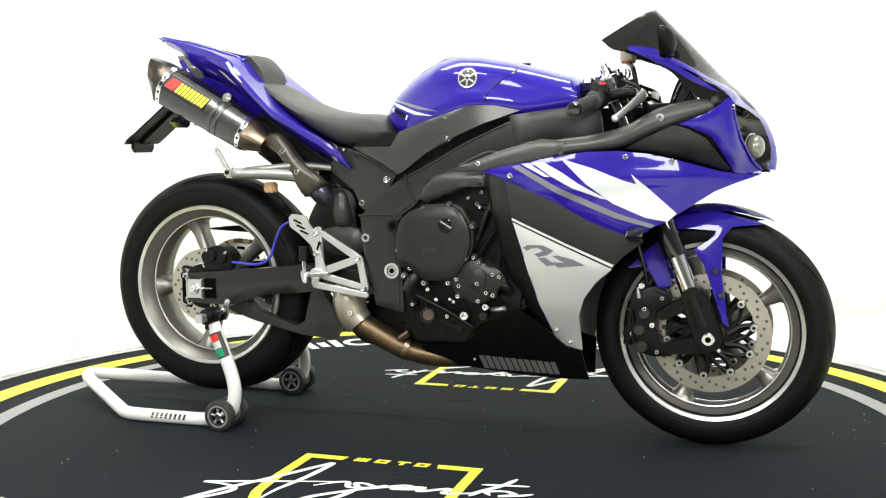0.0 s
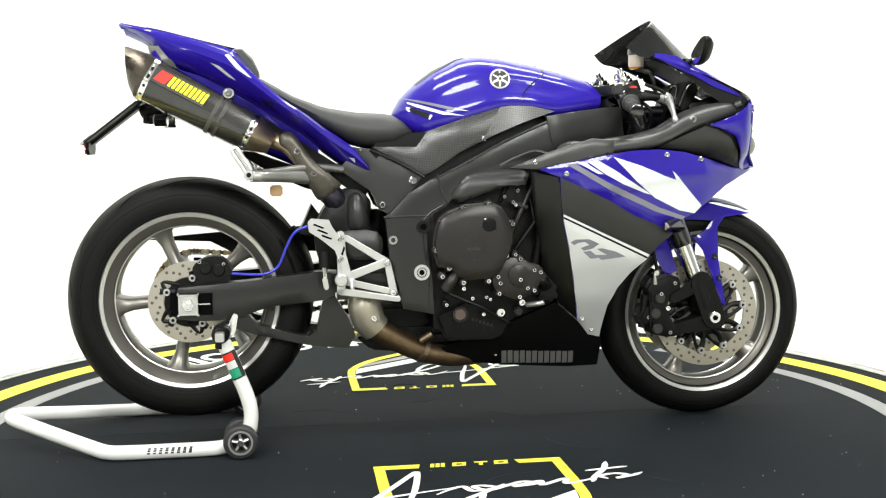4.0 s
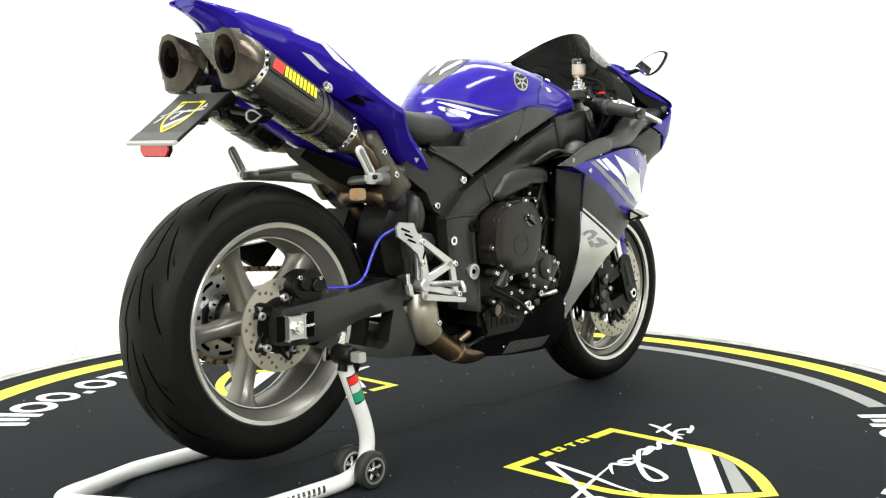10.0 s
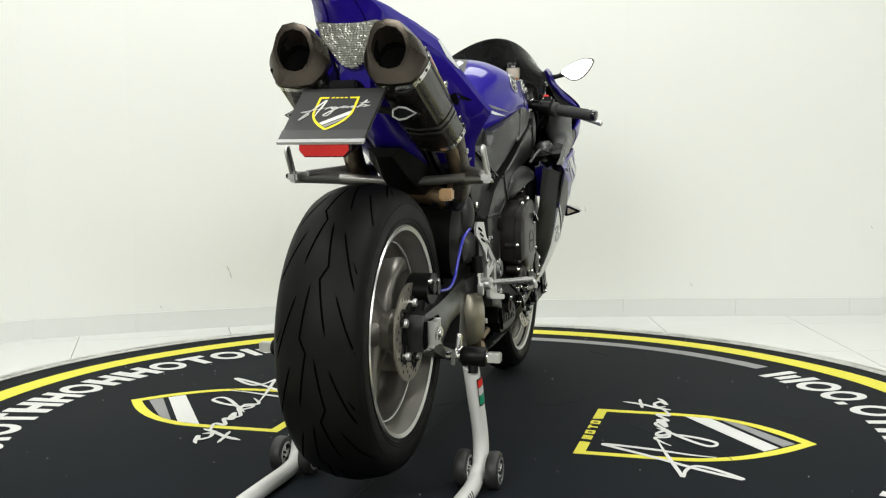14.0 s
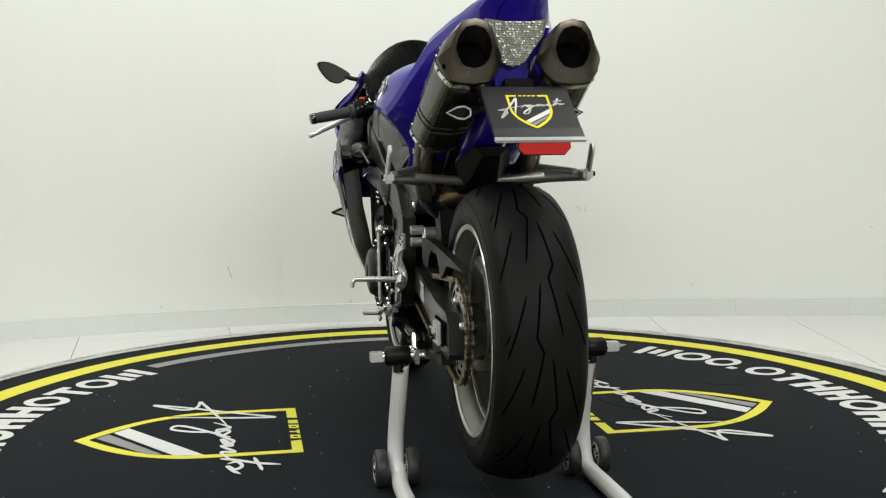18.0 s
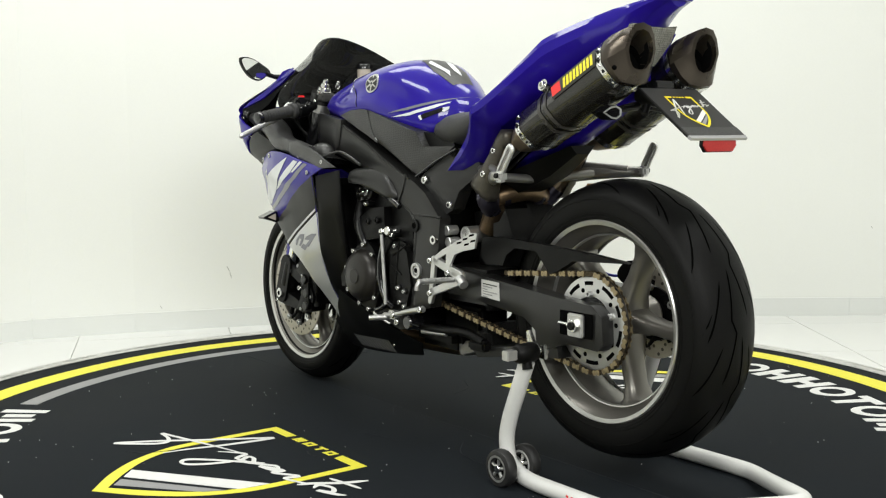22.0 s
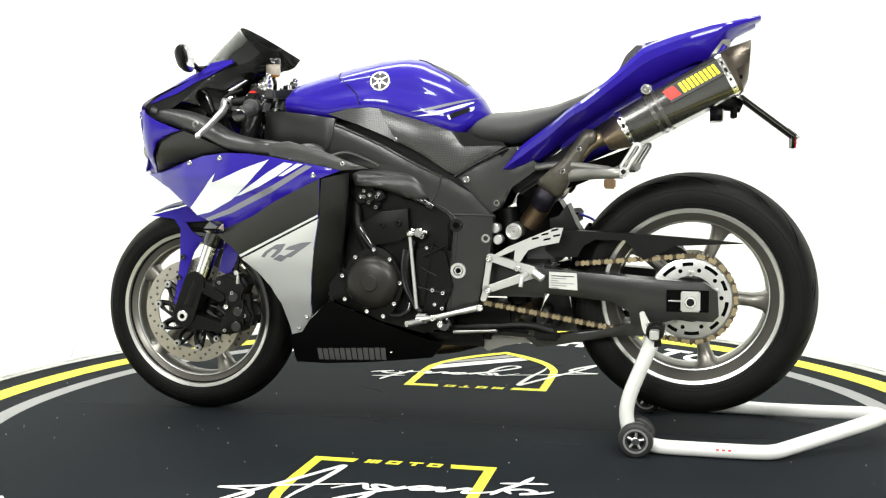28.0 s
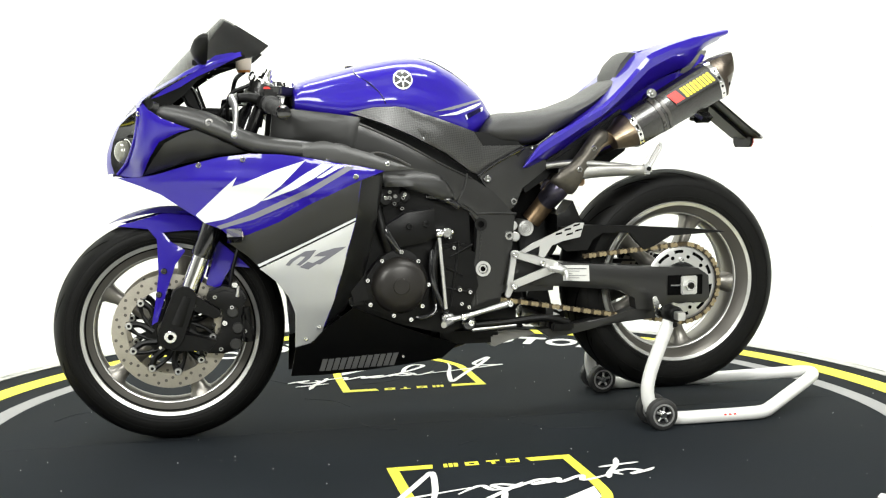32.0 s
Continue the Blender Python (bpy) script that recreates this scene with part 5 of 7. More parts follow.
def build_tank(bike):
    rings = []
    for x in np.linspace(.540, 1.085, 30):
        t, l, w = tank_section(x)
        half = []
        for k in range(19):
            u = k / 18
            a = math.pi / 2 * u
            ex = lerp(x, (.54, .7, .95), (.9, .80, .72))
            y = w * (math.sin(a) ** ex if a else 0)
            z = l + (t - l) * (1 - (1 - math.cos(a)) ** 1.0) if k < 18 else l
            z = l + (t - l) * math.cos(a) ** ex if k < 18 else l
            half.append((x, y - tank_dent(x, (z - l) / (t - l)), z))
        tuck = (x, w - .012, l - .02)
        ring = [(p[0], -p[1], p[2]) for p in reversed(half[1:])] + half
        ring = [(x, -(w - .012), l - .02)] + ring + [tuck]
        rings.append(ring)
    tank = part("fuel_tank", loft(rings), BLUE, bike, "glossy metallic blue fuel tank", True, 60)

    def on(x, z, lift=.0015):
        t, l, w = tank_section(x)
        ex = lerp(x, (.54, .7, .95), (.9, .80, .72))
        c = max(0, min(1, (z - l) / (t - l))) ** (1 / ex)
        return w * math.sin(math.acos(c)) ** ex - tank_dent(x, (z - l) / (t - l)) + lift
    def side(s):
        em = part("round_emblem", sheet([(.808 + .026 * math.cos(a), .945 + .026 * math.sin(a)) for a in np.linspace(0, 6.283, 25)[:-1]], on, s, .002, .002, .012), RIM_LIP, tank, "round silver emblem")
        part("emblem_field", sheet([(.808 + .0225 * math.cos(a), .945 + .0215 * math.sin(a)) for a in np.linspace(0, 6.283, 25)[:-1]], on, s, .001, .003, .012), BLACK_STICKER, tank)
        for k in range(6):
            a = math.pi * k / 3 + .5
            ux, uz = math.cos(a), math.sin(a)
            px, pz = -uz * .0026, ux * .0026
            part("emblem_spoke", sheet([(.808 + ux * .004 + px, .945 + uz * .004 + pz), (.808 + ux * .021 + px * .7, .945 + uz * .021 + pz * .7), (.808 + ux * .021 - px * .7, .945 + uz * .021 - pz * .7), (.808 + ux * .004 - px, .945 + uz * .004 - pz)], on, s, .001, .0036, .02), RIM_LIP, tank)
        part("white_decal", sheet([(.558, .893), (.60, .882), (.66, .862), (.715, .850), (.66, .854), (.60, .873)], on, s, .0006, .001, .02), WHITE, tank)
        part("grey_decal", sheet([(.556, .901), (.60, .893), (.69, .871), (.73, .861), (.67, .868), (.60, .887)], on, s, .0006, .001, .02), STRIPE_GREY, tank)
        part("vent_inset", sheet([(.583, .874), (.625, .858), (.632, .848), (.628, .842), (.585, .862), (.578, .868)], on, s, .002, .002, .02), GLOSS_BLACK, tank)
        part("vent_frame", sheet([(.572, .876), (.583, .873), (.579, .869), (.582, .864), (.578, .862), (.572, .868)], on, s, .002, .0025, .02), WHITE, tank)
        part("vent_frame", sheet([(.630, .855), (.635, .852), (.629, .841), (.625, .843)], on, s, .002, .0025, .02), WHITE, tank)
        # panel joint behind the head
        pts = [(.92, .985), (.93, .968), (.925, .955), (.90, .938), (.875, .915), (.862, .895), (.857, .882)]
        part("panel_joint", tube([(x, s * on(x, z, .0005), z) for x, z in pts], .0015, 6), GLOSS_BLACK, tank)
    both(side)
    cap = part("fuel_cap", lathe_z([(.0002, .006), (.035, .006), (.042, .003), (.042, -.008), (.0002, -.008)], .90, 0, .984, 32), BRIGHT, tank, "round metal fuel cap")
    part("tank_pad", sheet_top([(.60, -.035), (.66, -.055), (.73, -.045), (.745, 0), (.73, .045), (.66, .055), (.60, .035)], lambda x, y: tank_top(x, y)), BLACK_STICKER, tank, "black and white tank pad sticker")
    for s in (-1, 1):
        part("pad_chip", sheet_top([(.63, s * .02), (.70, s * .042), (.715, s * .025), (.65, s * .008)], lambda x, y: tank_top(x, y) + .001), WHITE, tank)
    part("tank_cover_front", box(1.0, 1.09, -.09, .09, .86, .93, .02), MATT_BLACK, tank)


def tank_top(x, y):
    t, l, w = tank_section(x)
    ex = lerp(x, (.54, .7, .95), (.9, .80, .72))
    s = min(1, abs(y) / w) ** (1 / ex)
    return l + (t - l) * math.cos(math.asin(s)) ** ex + .0015


def sheet_top(pts, zf, thick=.001, cell=.02):
    bm = sheet([(p[0], p[1]) for p in pts], lambda a, b: 0, 1, 0, 0, cell)
    for v in bm.verts:
        x, y = v.co.x, v.co.z
        v.co = Vector((x, y, zf(x, y)))
    return bm


def lathe_z(profile, cx, cy, cz, seg=32):
    bm = lathe([(r, y) for r, y in profile], 0, 0, 0, seg)
    for v in bm.verts:
        v.co = Vector((cx + v.co.x, cy + v.co.z, cz + v.co.y))
    return bm


def build_seat_tail(bike):
    xs = np.linspace(.176, .583, 18)
    rings = []
    for x in xs:
        top = lerp(x, (.176, .2, .276, .354, .447, .525, .551, .583), (.957, .950, .906, .877, .863, .860, .850, .816))
        low = lerp(x, (.176, .245, .338, .415, .461, .539, .583), (.925, .885, .825, .780, .767, .770, .800))
        w = lerp(x, (.176, .25, .33, .42, .50, .56, .583), (.085, .115, .138, .145, .142, .130, .112))
        ring = []
        for k in range(16):
            a = 2 * math.pi * k / 16
            c, s = math.cos(a), math.sin(a)
            ring.append((x, w * math.copysign(abs(c) ** .6, c), (top + low) / 2 + (top - low) / 2 * math.copysign(abs(s) ** .7, s)))
        rings.append(ring)
    seat = part("seat", loft(rings), VINYL, bike, "black vinyl rider seat", True, 50)

    # tail: rings from the pointed end to the flared front
    def tail_ring(x):
        zt = lerp(x, (-.16, -.048, .029, .132, .20, .26, .31, .36, .43), (1.094, 1.072, 1.052, 1.027, .938, .876, .842, .805, .757))
        zs = lerp(x, (-.16, -.038, .045, .12, .176, .216, .26, .31, .345, .396, .43), (1.090, 1.064, 1.040, 1.012, .958, .922, .885, .853, .826, .793, .768))
        zl = lerp(x, (-.16, -.105, -.064, -.045, .01, .092, .174, .254, .313, .367, .43), (1.084, 1.060, 1.022, .994, .980, .941, .896, .843, .806, .756, .716))
        yo = y_tail(x, 0)
        yt = lerp(x, (-.16, -.05, .1, .2, .3, .43), (.03, .06, .085, .10, .13, .12))
        zf = zs + (zl - zs) * .38
        return [(x, yt * .5, zt), (x, yt, (zt + zs) / 2), (x, yo * .955, zs), (x, yo * .995, zs + (zf - zs) * .35), (x, yo * .985, zf), (x, yo * .84, zl + (zf - zl) * .45), (x, yo * .58, zl)]
    xs = list(np.linspace(-.16, .43, 30))

    def tailside(s):
        rows = [tail_ring(x) for x in xs] + [[(.471, .128, .716)] * 7]
        bm = bmesh.new()
        vs = [[bm.verts.new((x, s * y, z)) for x, y, z in r] for r in rows[:-1]]
        tip = bm.verts.new((.471, s * .128, .712))
        for a, b in zip(vs, vs[1:]):
            for i in range(6):
                bm.faces.new((a[i], a[i + 1], b[i + 1], b[i]))
        for i in range(6):
            bm.faces.new((vs[-1][i], vs[-1][i + 1], tip))
        bmesh.ops.remove_doubles(bm, verts=bm.verts, dist=.0005)
        bmesh.ops.solidify(bm, geom=bm.faces[:], thickness=.004)
        t = part("tail_panel", bm, BLUE, bike, "glossy metallic blue tail side panel", True, 26)

        def yt(x, z):
            r = tail_ring(x)
            zz = [p[2] for p in r][::-1]
            return lerp(z, zz, [p[1] for p in r][::-1])
        part("white_chip", sheet([(.108, 1.006), (.118, 1.008), (.15, .972), (.175, .946), (.165, .950), (.135, .972)], yt, s, .0006, .0022, .02), WHITE, t)
        part("grey_chip", sheet([(.07, .988), (.092, .980), (.12, .956), (.135, .942), (.115, .952)], yt, s, .0006, .0022, .02), SILVER, t)
        part("side_vent", sheet([(.20, .895), (.235, .880), (.23, .868), (.197, .883)], yt, s, .0015, .002, .02), MATT_BLACK, t)
        part("tip_chip", sheet([(.415, .745), (.44, .742), (.452, .728), (.43, .732)], yt, s, .0006, .0022, .02), SILVER, t)
    both(tailside)
    # seat hump cover between the sides
    rings = []
    for x in np.linspace(-.158, .135, 14):
        r = tail_ring(x)
        zt = r[0][2]
        yt = r[1][1]
        rings.append([(x, -yt - .004, r[1][2] - .012), (x, -yt, r[1][2] + .003), (x, -yt * .5, zt + .002), (x, 0, zt + .004), (x, yt * .5, zt + .002), (x, yt, r[1][2] + .003), (x, yt + .004, r[1][2] - .012)])
    part("tail_cover", loft(rings, True), BLUE, bike, "blue seat cowl with white top stripe", True, 50)
    part("tail_stripe", sheet_top([(-.10, -.030), (.04, -.052), (.125, -.072), (.13, 0), (.125, .072), (.04, .052), (-.10, .030)], lambda x, y: tail_ring(x)[0][2] + .006 - .08 * abs(y)), WHITE, bike)
    part("back_pad", loft([[(.128 + dx, y, 1.024 + dz) for y, dz in ((-.07, -.05), (-.07, 0), (-.03, .006), (.03, .006), (.07, 0), (.07, -.05))] for dx in (0, .02)] + [[(.175, y, .995 + dz) for y, dz in ((-.072, -.05), (-.072, 0), (-.03, .01), (.03, .01), (.072, 0), (.072, -.05))], [(.19, y, .965 + dz) for y, dz in ((-.07, -.03), (-.07, 0), (-.03, .006), (.03, .006), (.07, 0), (.07, -.03))]]), VINYL, bike, "black padded hump behind the seat")
    # underside and tail lamp
    rings = []
    for x in np.linspace(-.15, .4, 12):
        r = tail_ring(x)
        rings.append([(x, -r[6][1] * .97, r[6][2]), (x, -r[6][1] * .5, r[6][2] - .01), (x, 0, r[6][2] - .014), (x, r[6][1] * .5, r[6][2] - .01), (x, r[6][1] * .97, r[6][2]), (x, r[6][1] * .6, r[6][2] + .012), (x, 0, r[6][2] + .012), (x, -r[6][1] * .6, r[6][2] + .012)])
    part("undertail", loft(rings), BLUE, bike)
    # deep blue tray between the mufflers, black guard under it
    rings = []
    for x, zt, zb, w in ((-.04, .985, .880, .034), (.05, .955, .830, .040), (.15, .905, .778, .044), (.25, .840, .735, .050), (.34, .775, .700, .058)):
        rings.append([(x, -w, zt), (x, -w, zb + .02), (x, -w * .6, zb), (x, w * .6, zb), (x, w, zb + .02), (x, w, zt)])
    tr = part("tail_tray", loft(rings), BLUE, bike, "blue under-tail tray between the mufflers", True, 50)
    part("tray_guard", loft([[(x, -w, zt), (x, -w * .5, zb), (x, w * .5, zb), (x, w, zt)] for x, zt, zb, w in ((.14, .772, .752, .040), (.22, .742, .700, .062), (.30, .715, .665, .075), (.38, .690, .640, .080))]), MATT_BLACK, tr)
    lamp = plate_yz([(-.066, 1.034), (0, 1.026), (.066, 1.034), (.060, 1.000), (.026, .950), (0, .938), (-.026, .950), (-.060, 1.000)], -.080, -.03)
    for v in lamp.verts:
        v.co.x += (1.01 - v.co.z) * .32
    tl = part("tail_lamp", lamp, CLEAR, bike, "clear ribbed tail lamp lens", False)
    # small facets in rows over the lens
    rng = random.Random(12)
    bm = bmesh.new()
    for i in range(19):
        z = .944 + .0046 * i
        w = lerp(z, (.938, .950, .998, 1.030), (.006, .024, .056, .060))
        n = max(2, int(w * 2 / .0068))
        for k in range(n):
            y = -w + 2 * w * (k + .5) / n
            x = -.0815 + (1.01 - z) * .32 - .0015 * rng.random()
            h, g = .0019, w / n * .86
            q = [(x - .0012 * rng.random(), y - g, z - h), (x - .0012 * rng.random(), y + g, z - h), (x - .0008, y + g, z + h), (x - .0008, y - g, z + h)]
            a, b2 = [bm.verts.new(p) for p in q], [bm.verts.new((p[0] + .006, p[1], p[2])) for p in q]
            bm.faces.new(a)
            for j in range(4):
                bm.faces.new((a[j], a[(j + 1) % 4], b2[(j + 1) % 4], b2[j]))
    part("lens_relief", bm, FACET, tl, "", False)
    for s in (-1, 1):
        part("lamp_trim", tube([(-.075, s * .068, 1.02), (-.055, s * .06, .985), (-.030, s * .028, .945), (-.02, 0, .930)], .007, 8), BLUE, bike)
        part("under_fin", plate([(-.05, .99), (-.02, .99), (.02, .90), (-.01, .885), (-.03, .93)], s * .03, s * .04, .003), BLUE, bike)


def plate_yz(pts, x0, x1):
    bm = bmesh.new()
    a = [bm.verts.new((x0, y, z)) for y, z in pts]
    b = [bm.verts.new((x1, y, z)) for y, z in pts]
    bm.faces.new(a)
    bm.faces.new(b[::-1])
    n = len(pts)
    for i in range(n):
        bm.faces.new((a[i], a[(i + 1) % n], b[(i + 1) % n], b[i]))
    return bm


def build_exhaust(bike):
    AXD = Vector((-.245, 0, .133)).normalized()
    UP = Vector((AXD.z, 0, -AXD.x)) * -1
    if UP.z < 0:
        UP = -UP

    def can(s):
        c0 = Vector((.170, s * .116, .808))
        prof = round_off([(.034, .066), (.064, .010), (.066, -.010), (.048, -.056), (.030, -.066), (-.036, -.064), (-.064, -.012), (-.062, .012), (-.040, .064)], 2)

        def toe(d):
            return -(.016 if s > 0 else .008) * d / .3

        def RU(d):
            return lerp(d, (0, .29), (.049, .0555))

        def RS(d):
            return lerp(d, (0, .29), (.0635, .064))

        def side_y(v, d):
            return lerp(v * .066 / RU(d), (-.066, -.056, -.010, .010, .056, .066), (.028, .044, .0665, .066, .046, .032)) * RS(d) / .066

        def section(d, ru, rs, tilt=0.0, drop=0.0, dy=0.0, p=.3):
            """Ring with flat facets, a ridge along the outer side; p blends it to an oval."""
            c = c0 + AXD * d + Vector((0, s * (toe(d) + dy), 0)) - UP * drop
            out = []
            for y, z in prof:
                a = math.atan2(z, y)
                y = (y / .066 * (1 - p) + math.cos(a) * p) * rs * RS(d) / .066
                z = (z / .066 * (1 - p) + math.sin(a) * p) * ru * RU(d) / .066
                out.append(c + UP * z + Vector((0, s * y, 0)) + AXD * (tilt * z))
            return out
        m = part("muffler", loft([section(d, .066, .068) for d in (0, .1, .2, .295)]), CARBON, bike, "carbon muffler sleeve with titanium ends", True, 28)
        part("front_cone", loft([section(-.055, .035, .036), section(-.035, .046, .048), section(-.003, .063, .065), section(.004, .064, .066)]), STEEL, m)
        part("end_cap", loft([section(.292, .066, .068), section(.308, .0662, .068, tilt=.14), section(.326, .060, .060, tilt=.42), section(.346, .051, .047, tilt=.64, drop=-.003), section(.347, .048, .044, tilt=.64, drop=-.003), section(.346, .042, .0375, tilt=.64, p=.75), section(.338, .041, .0365, tilt=.62, p=.8), section(.31, .037, .034, tilt=.3, p=1)], True, False), TITAN, m, "angular dark titanium end cap", True, 24)
        part("outlet", loft([section(.334, .0405, .036, tilt=.6, p=.8), section(.30, .036, .033, p=1), section(.299, .002, .002)], True, False), SOOT_SHADE, m)
        part("cap_hole", ball(c0 + AXD * .308 - UP * .022 + Vector((0, s * .038, 0)), .006), SOOT_SHADE, m)
        for d in (.006, .285):
            part("band", loft([section(d - .007, .0672, .0692), section(d + .007, .0672, .0692)], True, False), BRIGHT, m, "bright riveted band")
            for k in range(5):
                v = (-.052 + .024 * k) * RU(d) / .066
                q = c0 + AXD * d + UP * v + Vector((0, s * (side_y(v, d) + .002 + toe(d)), 0))
                part("rivet", ball(q, .0035), BRIGHT, m)
                if k < 4:
                    w = v + .010
                    part("band_slot", box(-.0035, .0035, -.0012, .0012, -.007, .007, .001, Matrix.Translation(c0 + AXD * d + UP * w + Vector((0, s * (side_y(w, d) + .0022 + toe(d)), 0))) @ Matrix.Rotation(radians(28.5), 4, "Y")), MATT_BLACK, m)
        for d in (.085, .105):
            part("strap", loft([section(d - .005, .0678, .0698), section(d + .005, .0678, .0698)], True, False), STRAP, m, "pale strap round the sleeve")
        # mount lug with bolt
        q = c0 + AXD * .095 + UP * .060
        part("mount_lug", rod(q + Vector((0, s * .0, -.01)), q + Vector((0, s * .035, .004)), .014), BRIGHT, m)
        bolt(m, q.x, q.y + s * .035, q.z + .004, s, .009, .006)
        # sticker: red shape and bars
        def stick(u0, u1, v0, v1, lift, mt, nm, slant=0.0):
            bm = bmesh.new()
            rows = []
            for u in np.linspace(u0, u1, 6):
                row = []
                for v in np.linspace(v0 * .86, v1 * .86, 6):
                    y = side_y(v, u) + toe(u)
                    row.append(bm.verts.new(c0 + AXD * (u + slant * v) + UP * v + Vector((0, s * (y + lift * 1.6 + .0025), 0))))
                rows.append(row)
            for a, b in zip(rows, rows[1:]):
                for i in range(5):
                    bm.faces.new((a[i], a[i + 1], b[i + 1], b[i]))
            part(nm, bm, mt, m)
        lo, hi = .135, .278
        stick(lo, hi, .002, .050, .0012, BLACK_STICKER, "sticker")
        a0 = hi - .034 if s < 0 else lo + .004
        stick(a0, a0 + .030, .010, .044, .0017, RED_STICKER, "red_mark", -.3)
        b0 = lo + .004 if s < 0 else lo + .040
        for k in range(9):
            u = b0 + .0112 * k
            stick(u, u + .0078, .010, .043, .0017, YELLOW_STICKER, "lettering_bar", -.15)
        # link pipe down to the collector
        part("link_pipe", tube([(.215, s * .11, .795), (.262, s * .122, .776), (.300, s * .128, .735), (.333, s * .122, .690), (.375, s * .10, .640)], [.021, .022, .023, .024, .026], 20), STEEL, bike, "heat-stained exhaust link pipe")
        part("pipe_shield", sheet(round_off([(.240, .806), (.270, .812), (.295, .780), (.333, .731), (.386, .686), (.390, .668), (.346, .637), (.326, .646), (.296, .704), (.260, .764), (.240, .780)], 2), lambda x, z: .145 - .25 * max(0, .70 - z), s, .024, 0, .012, .010), SHIELD, bike, "dull metal pipe shield", True, 70)
        for x, z in ((.283, .762), (.324, .705)):
            bolt(bike, x, s * .154, z, s, .008, .006)
        part("collector", tube([(.375, s * .08, .64), (.40, s * .06, .60), (.43, s * .05, .56)], .028, 16), BROWN_PIPE, bike)
        part("pipe_sleeve", tube([(.352, s * .112, .667), (.372, s * .102, .645), (.390, s * .072, .618)], [.0265, .030, .030], 18), BLUED, bike, "heat-blued pipe sleeve")
    both(can)
    # cross pipe that joins both sides ahead of the tyre
    part("cross_pipe", tube([(.385, -.095, .635), (.362, -.050, .652), (.355, 0, .658), (.362, .050, .652), (.385, .095, .635)], .027, 18), BROWN_PIPE, bike, "browned exhaust cross pipe")
    for s in (-1, 1):
        part("pipe_joint", tube([(.366, s * .046, .650), (.372, s * .060, .646)], .031, 18, straight=True), BLUED, bike)
    # right side mid pipe and shield
    part("mid_pipe", tube([(.44, -.095, .33), (.489, -.10, .287), (.558, -.09, .245), (.626, -.08, .215), (.72, -.06, .20), (.9, 0, .21)], [.032, .0325, .031, .029, .028, .028], 20), BROWN_PIPE, bike, "golden heat-tinted mid pipe")
    part("mid_shield", tube([(.455, -.105, .395), (.452, -.11, .355), (.462, -.11, .315), (.482, -.108, .290)], [.042, .046, .044, .040], 20), TITAN_LIGHT, bike, "pale titanium pipe shield")
    bolt(bike, .473, -.152, .325, -1, .008, .006)
    part("pipe_clamp", tube([(.600, -.088, .228), (.612, -.085, .222)], .034, 18, straight=True), STEEL, bike)
    part("bracket", rod((.60, -.11, .255), (.63, -.12, .275), .01), STEEL, bike)
    part("linkage", box(.47, .63, -.05, .05, .275, .345, .01), MATT_BLACK, bike)
    sk = part("shock_cover", sheet(round_off([(.385, .548), (.487, .550), (.498, .492), (.452, .476), (.39, .490)], 3), lambda x, z: .118, -1, .06, 0, .02, .008), PLASTIC, bike, "black plastic shock cover")
    part("cover_dome", sheet(round_off([(.411, .562), (.409, .625), (.422, .652), (.444, .648), (.459, .612), (.466, .562), (.44, .553)], 3), lambda x, z: .108 + .020 * max(0, 1 - ((x - .436) / .03) ** 2 - ((z - .60) / .06) ** 2), -1, .05, 0, .007, .008), PLASTIC, sk)
    part("belly_collector", box(.53, .72, -.085, .085, .225, .285, .02), ENGINE_BLACK, bike)


def torus(c, axis, R, r, n=28, m=8):
    axis = Vector(axis).normalized()
    u = axis.orthogonal().normalized()
    w = axis.cross(u)
    bm = bmesh.new()
    rows = []
    for i in range(n):
        a = 2 * math.pi * i / n
        d = u * math.cos(a) + w * math.sin(a)
        rows.append([bm.verts.new(Vector(c) + d * (R + r * math.cos(b)) + axis * r * math.sin(b)) for b in [2 * math.pi * k / m for k in range(m)]])
    for i in range(n):
        for j in range(m):
            bm.faces.new((rows[i][j], rows[(i + 1) % n][j], rows[(i + 1) % n][(j + 1) % m], rows[i][(j + 1) % m]))
    return bm


def torus_path(pts, r):
    """A thin closed bead through the points."""
    return tube([Vector(p) for p in pts] + [Vector(pts[0])], r, 8, straight=True)


def ball(c, r, seg=10):
    bm = bmesh.new()
    bmesh.ops.create_uvsphere(bm, u_segments=seg, v_segments=seg // 2 + 1, radius=r, matrix=Matrix.Translation(c))
    return bm


SIGHT = material("oil_glass", (.06, .03, .02), .15, 0, .6)
TITAN_LIGHT = material("pale_titanium", (.40, .37, .30), .38, .8, 0, .1, 200, .03, .2, 12)


# edge of the nose centre beside the lamps: length, half width, height
NOSE_IN = [(1.459, .229, .884), (1.470, .222, .866), (1.495, .13, .854), (1.522, .07, .832), (1.531, .05, .816), (1.542, .04, .789), (1.549, .035, .761), (1.549, .035, .734), (1.541, .05, .71)]


def turned_badge(pts, s):
    """The badge reads the same way on both sides, along its sloping base line."""
    return pts if s < 0 else [(2.10 - x, z - .28 * (2.10 - 2 * x)) for x, z in reversed(pts)]


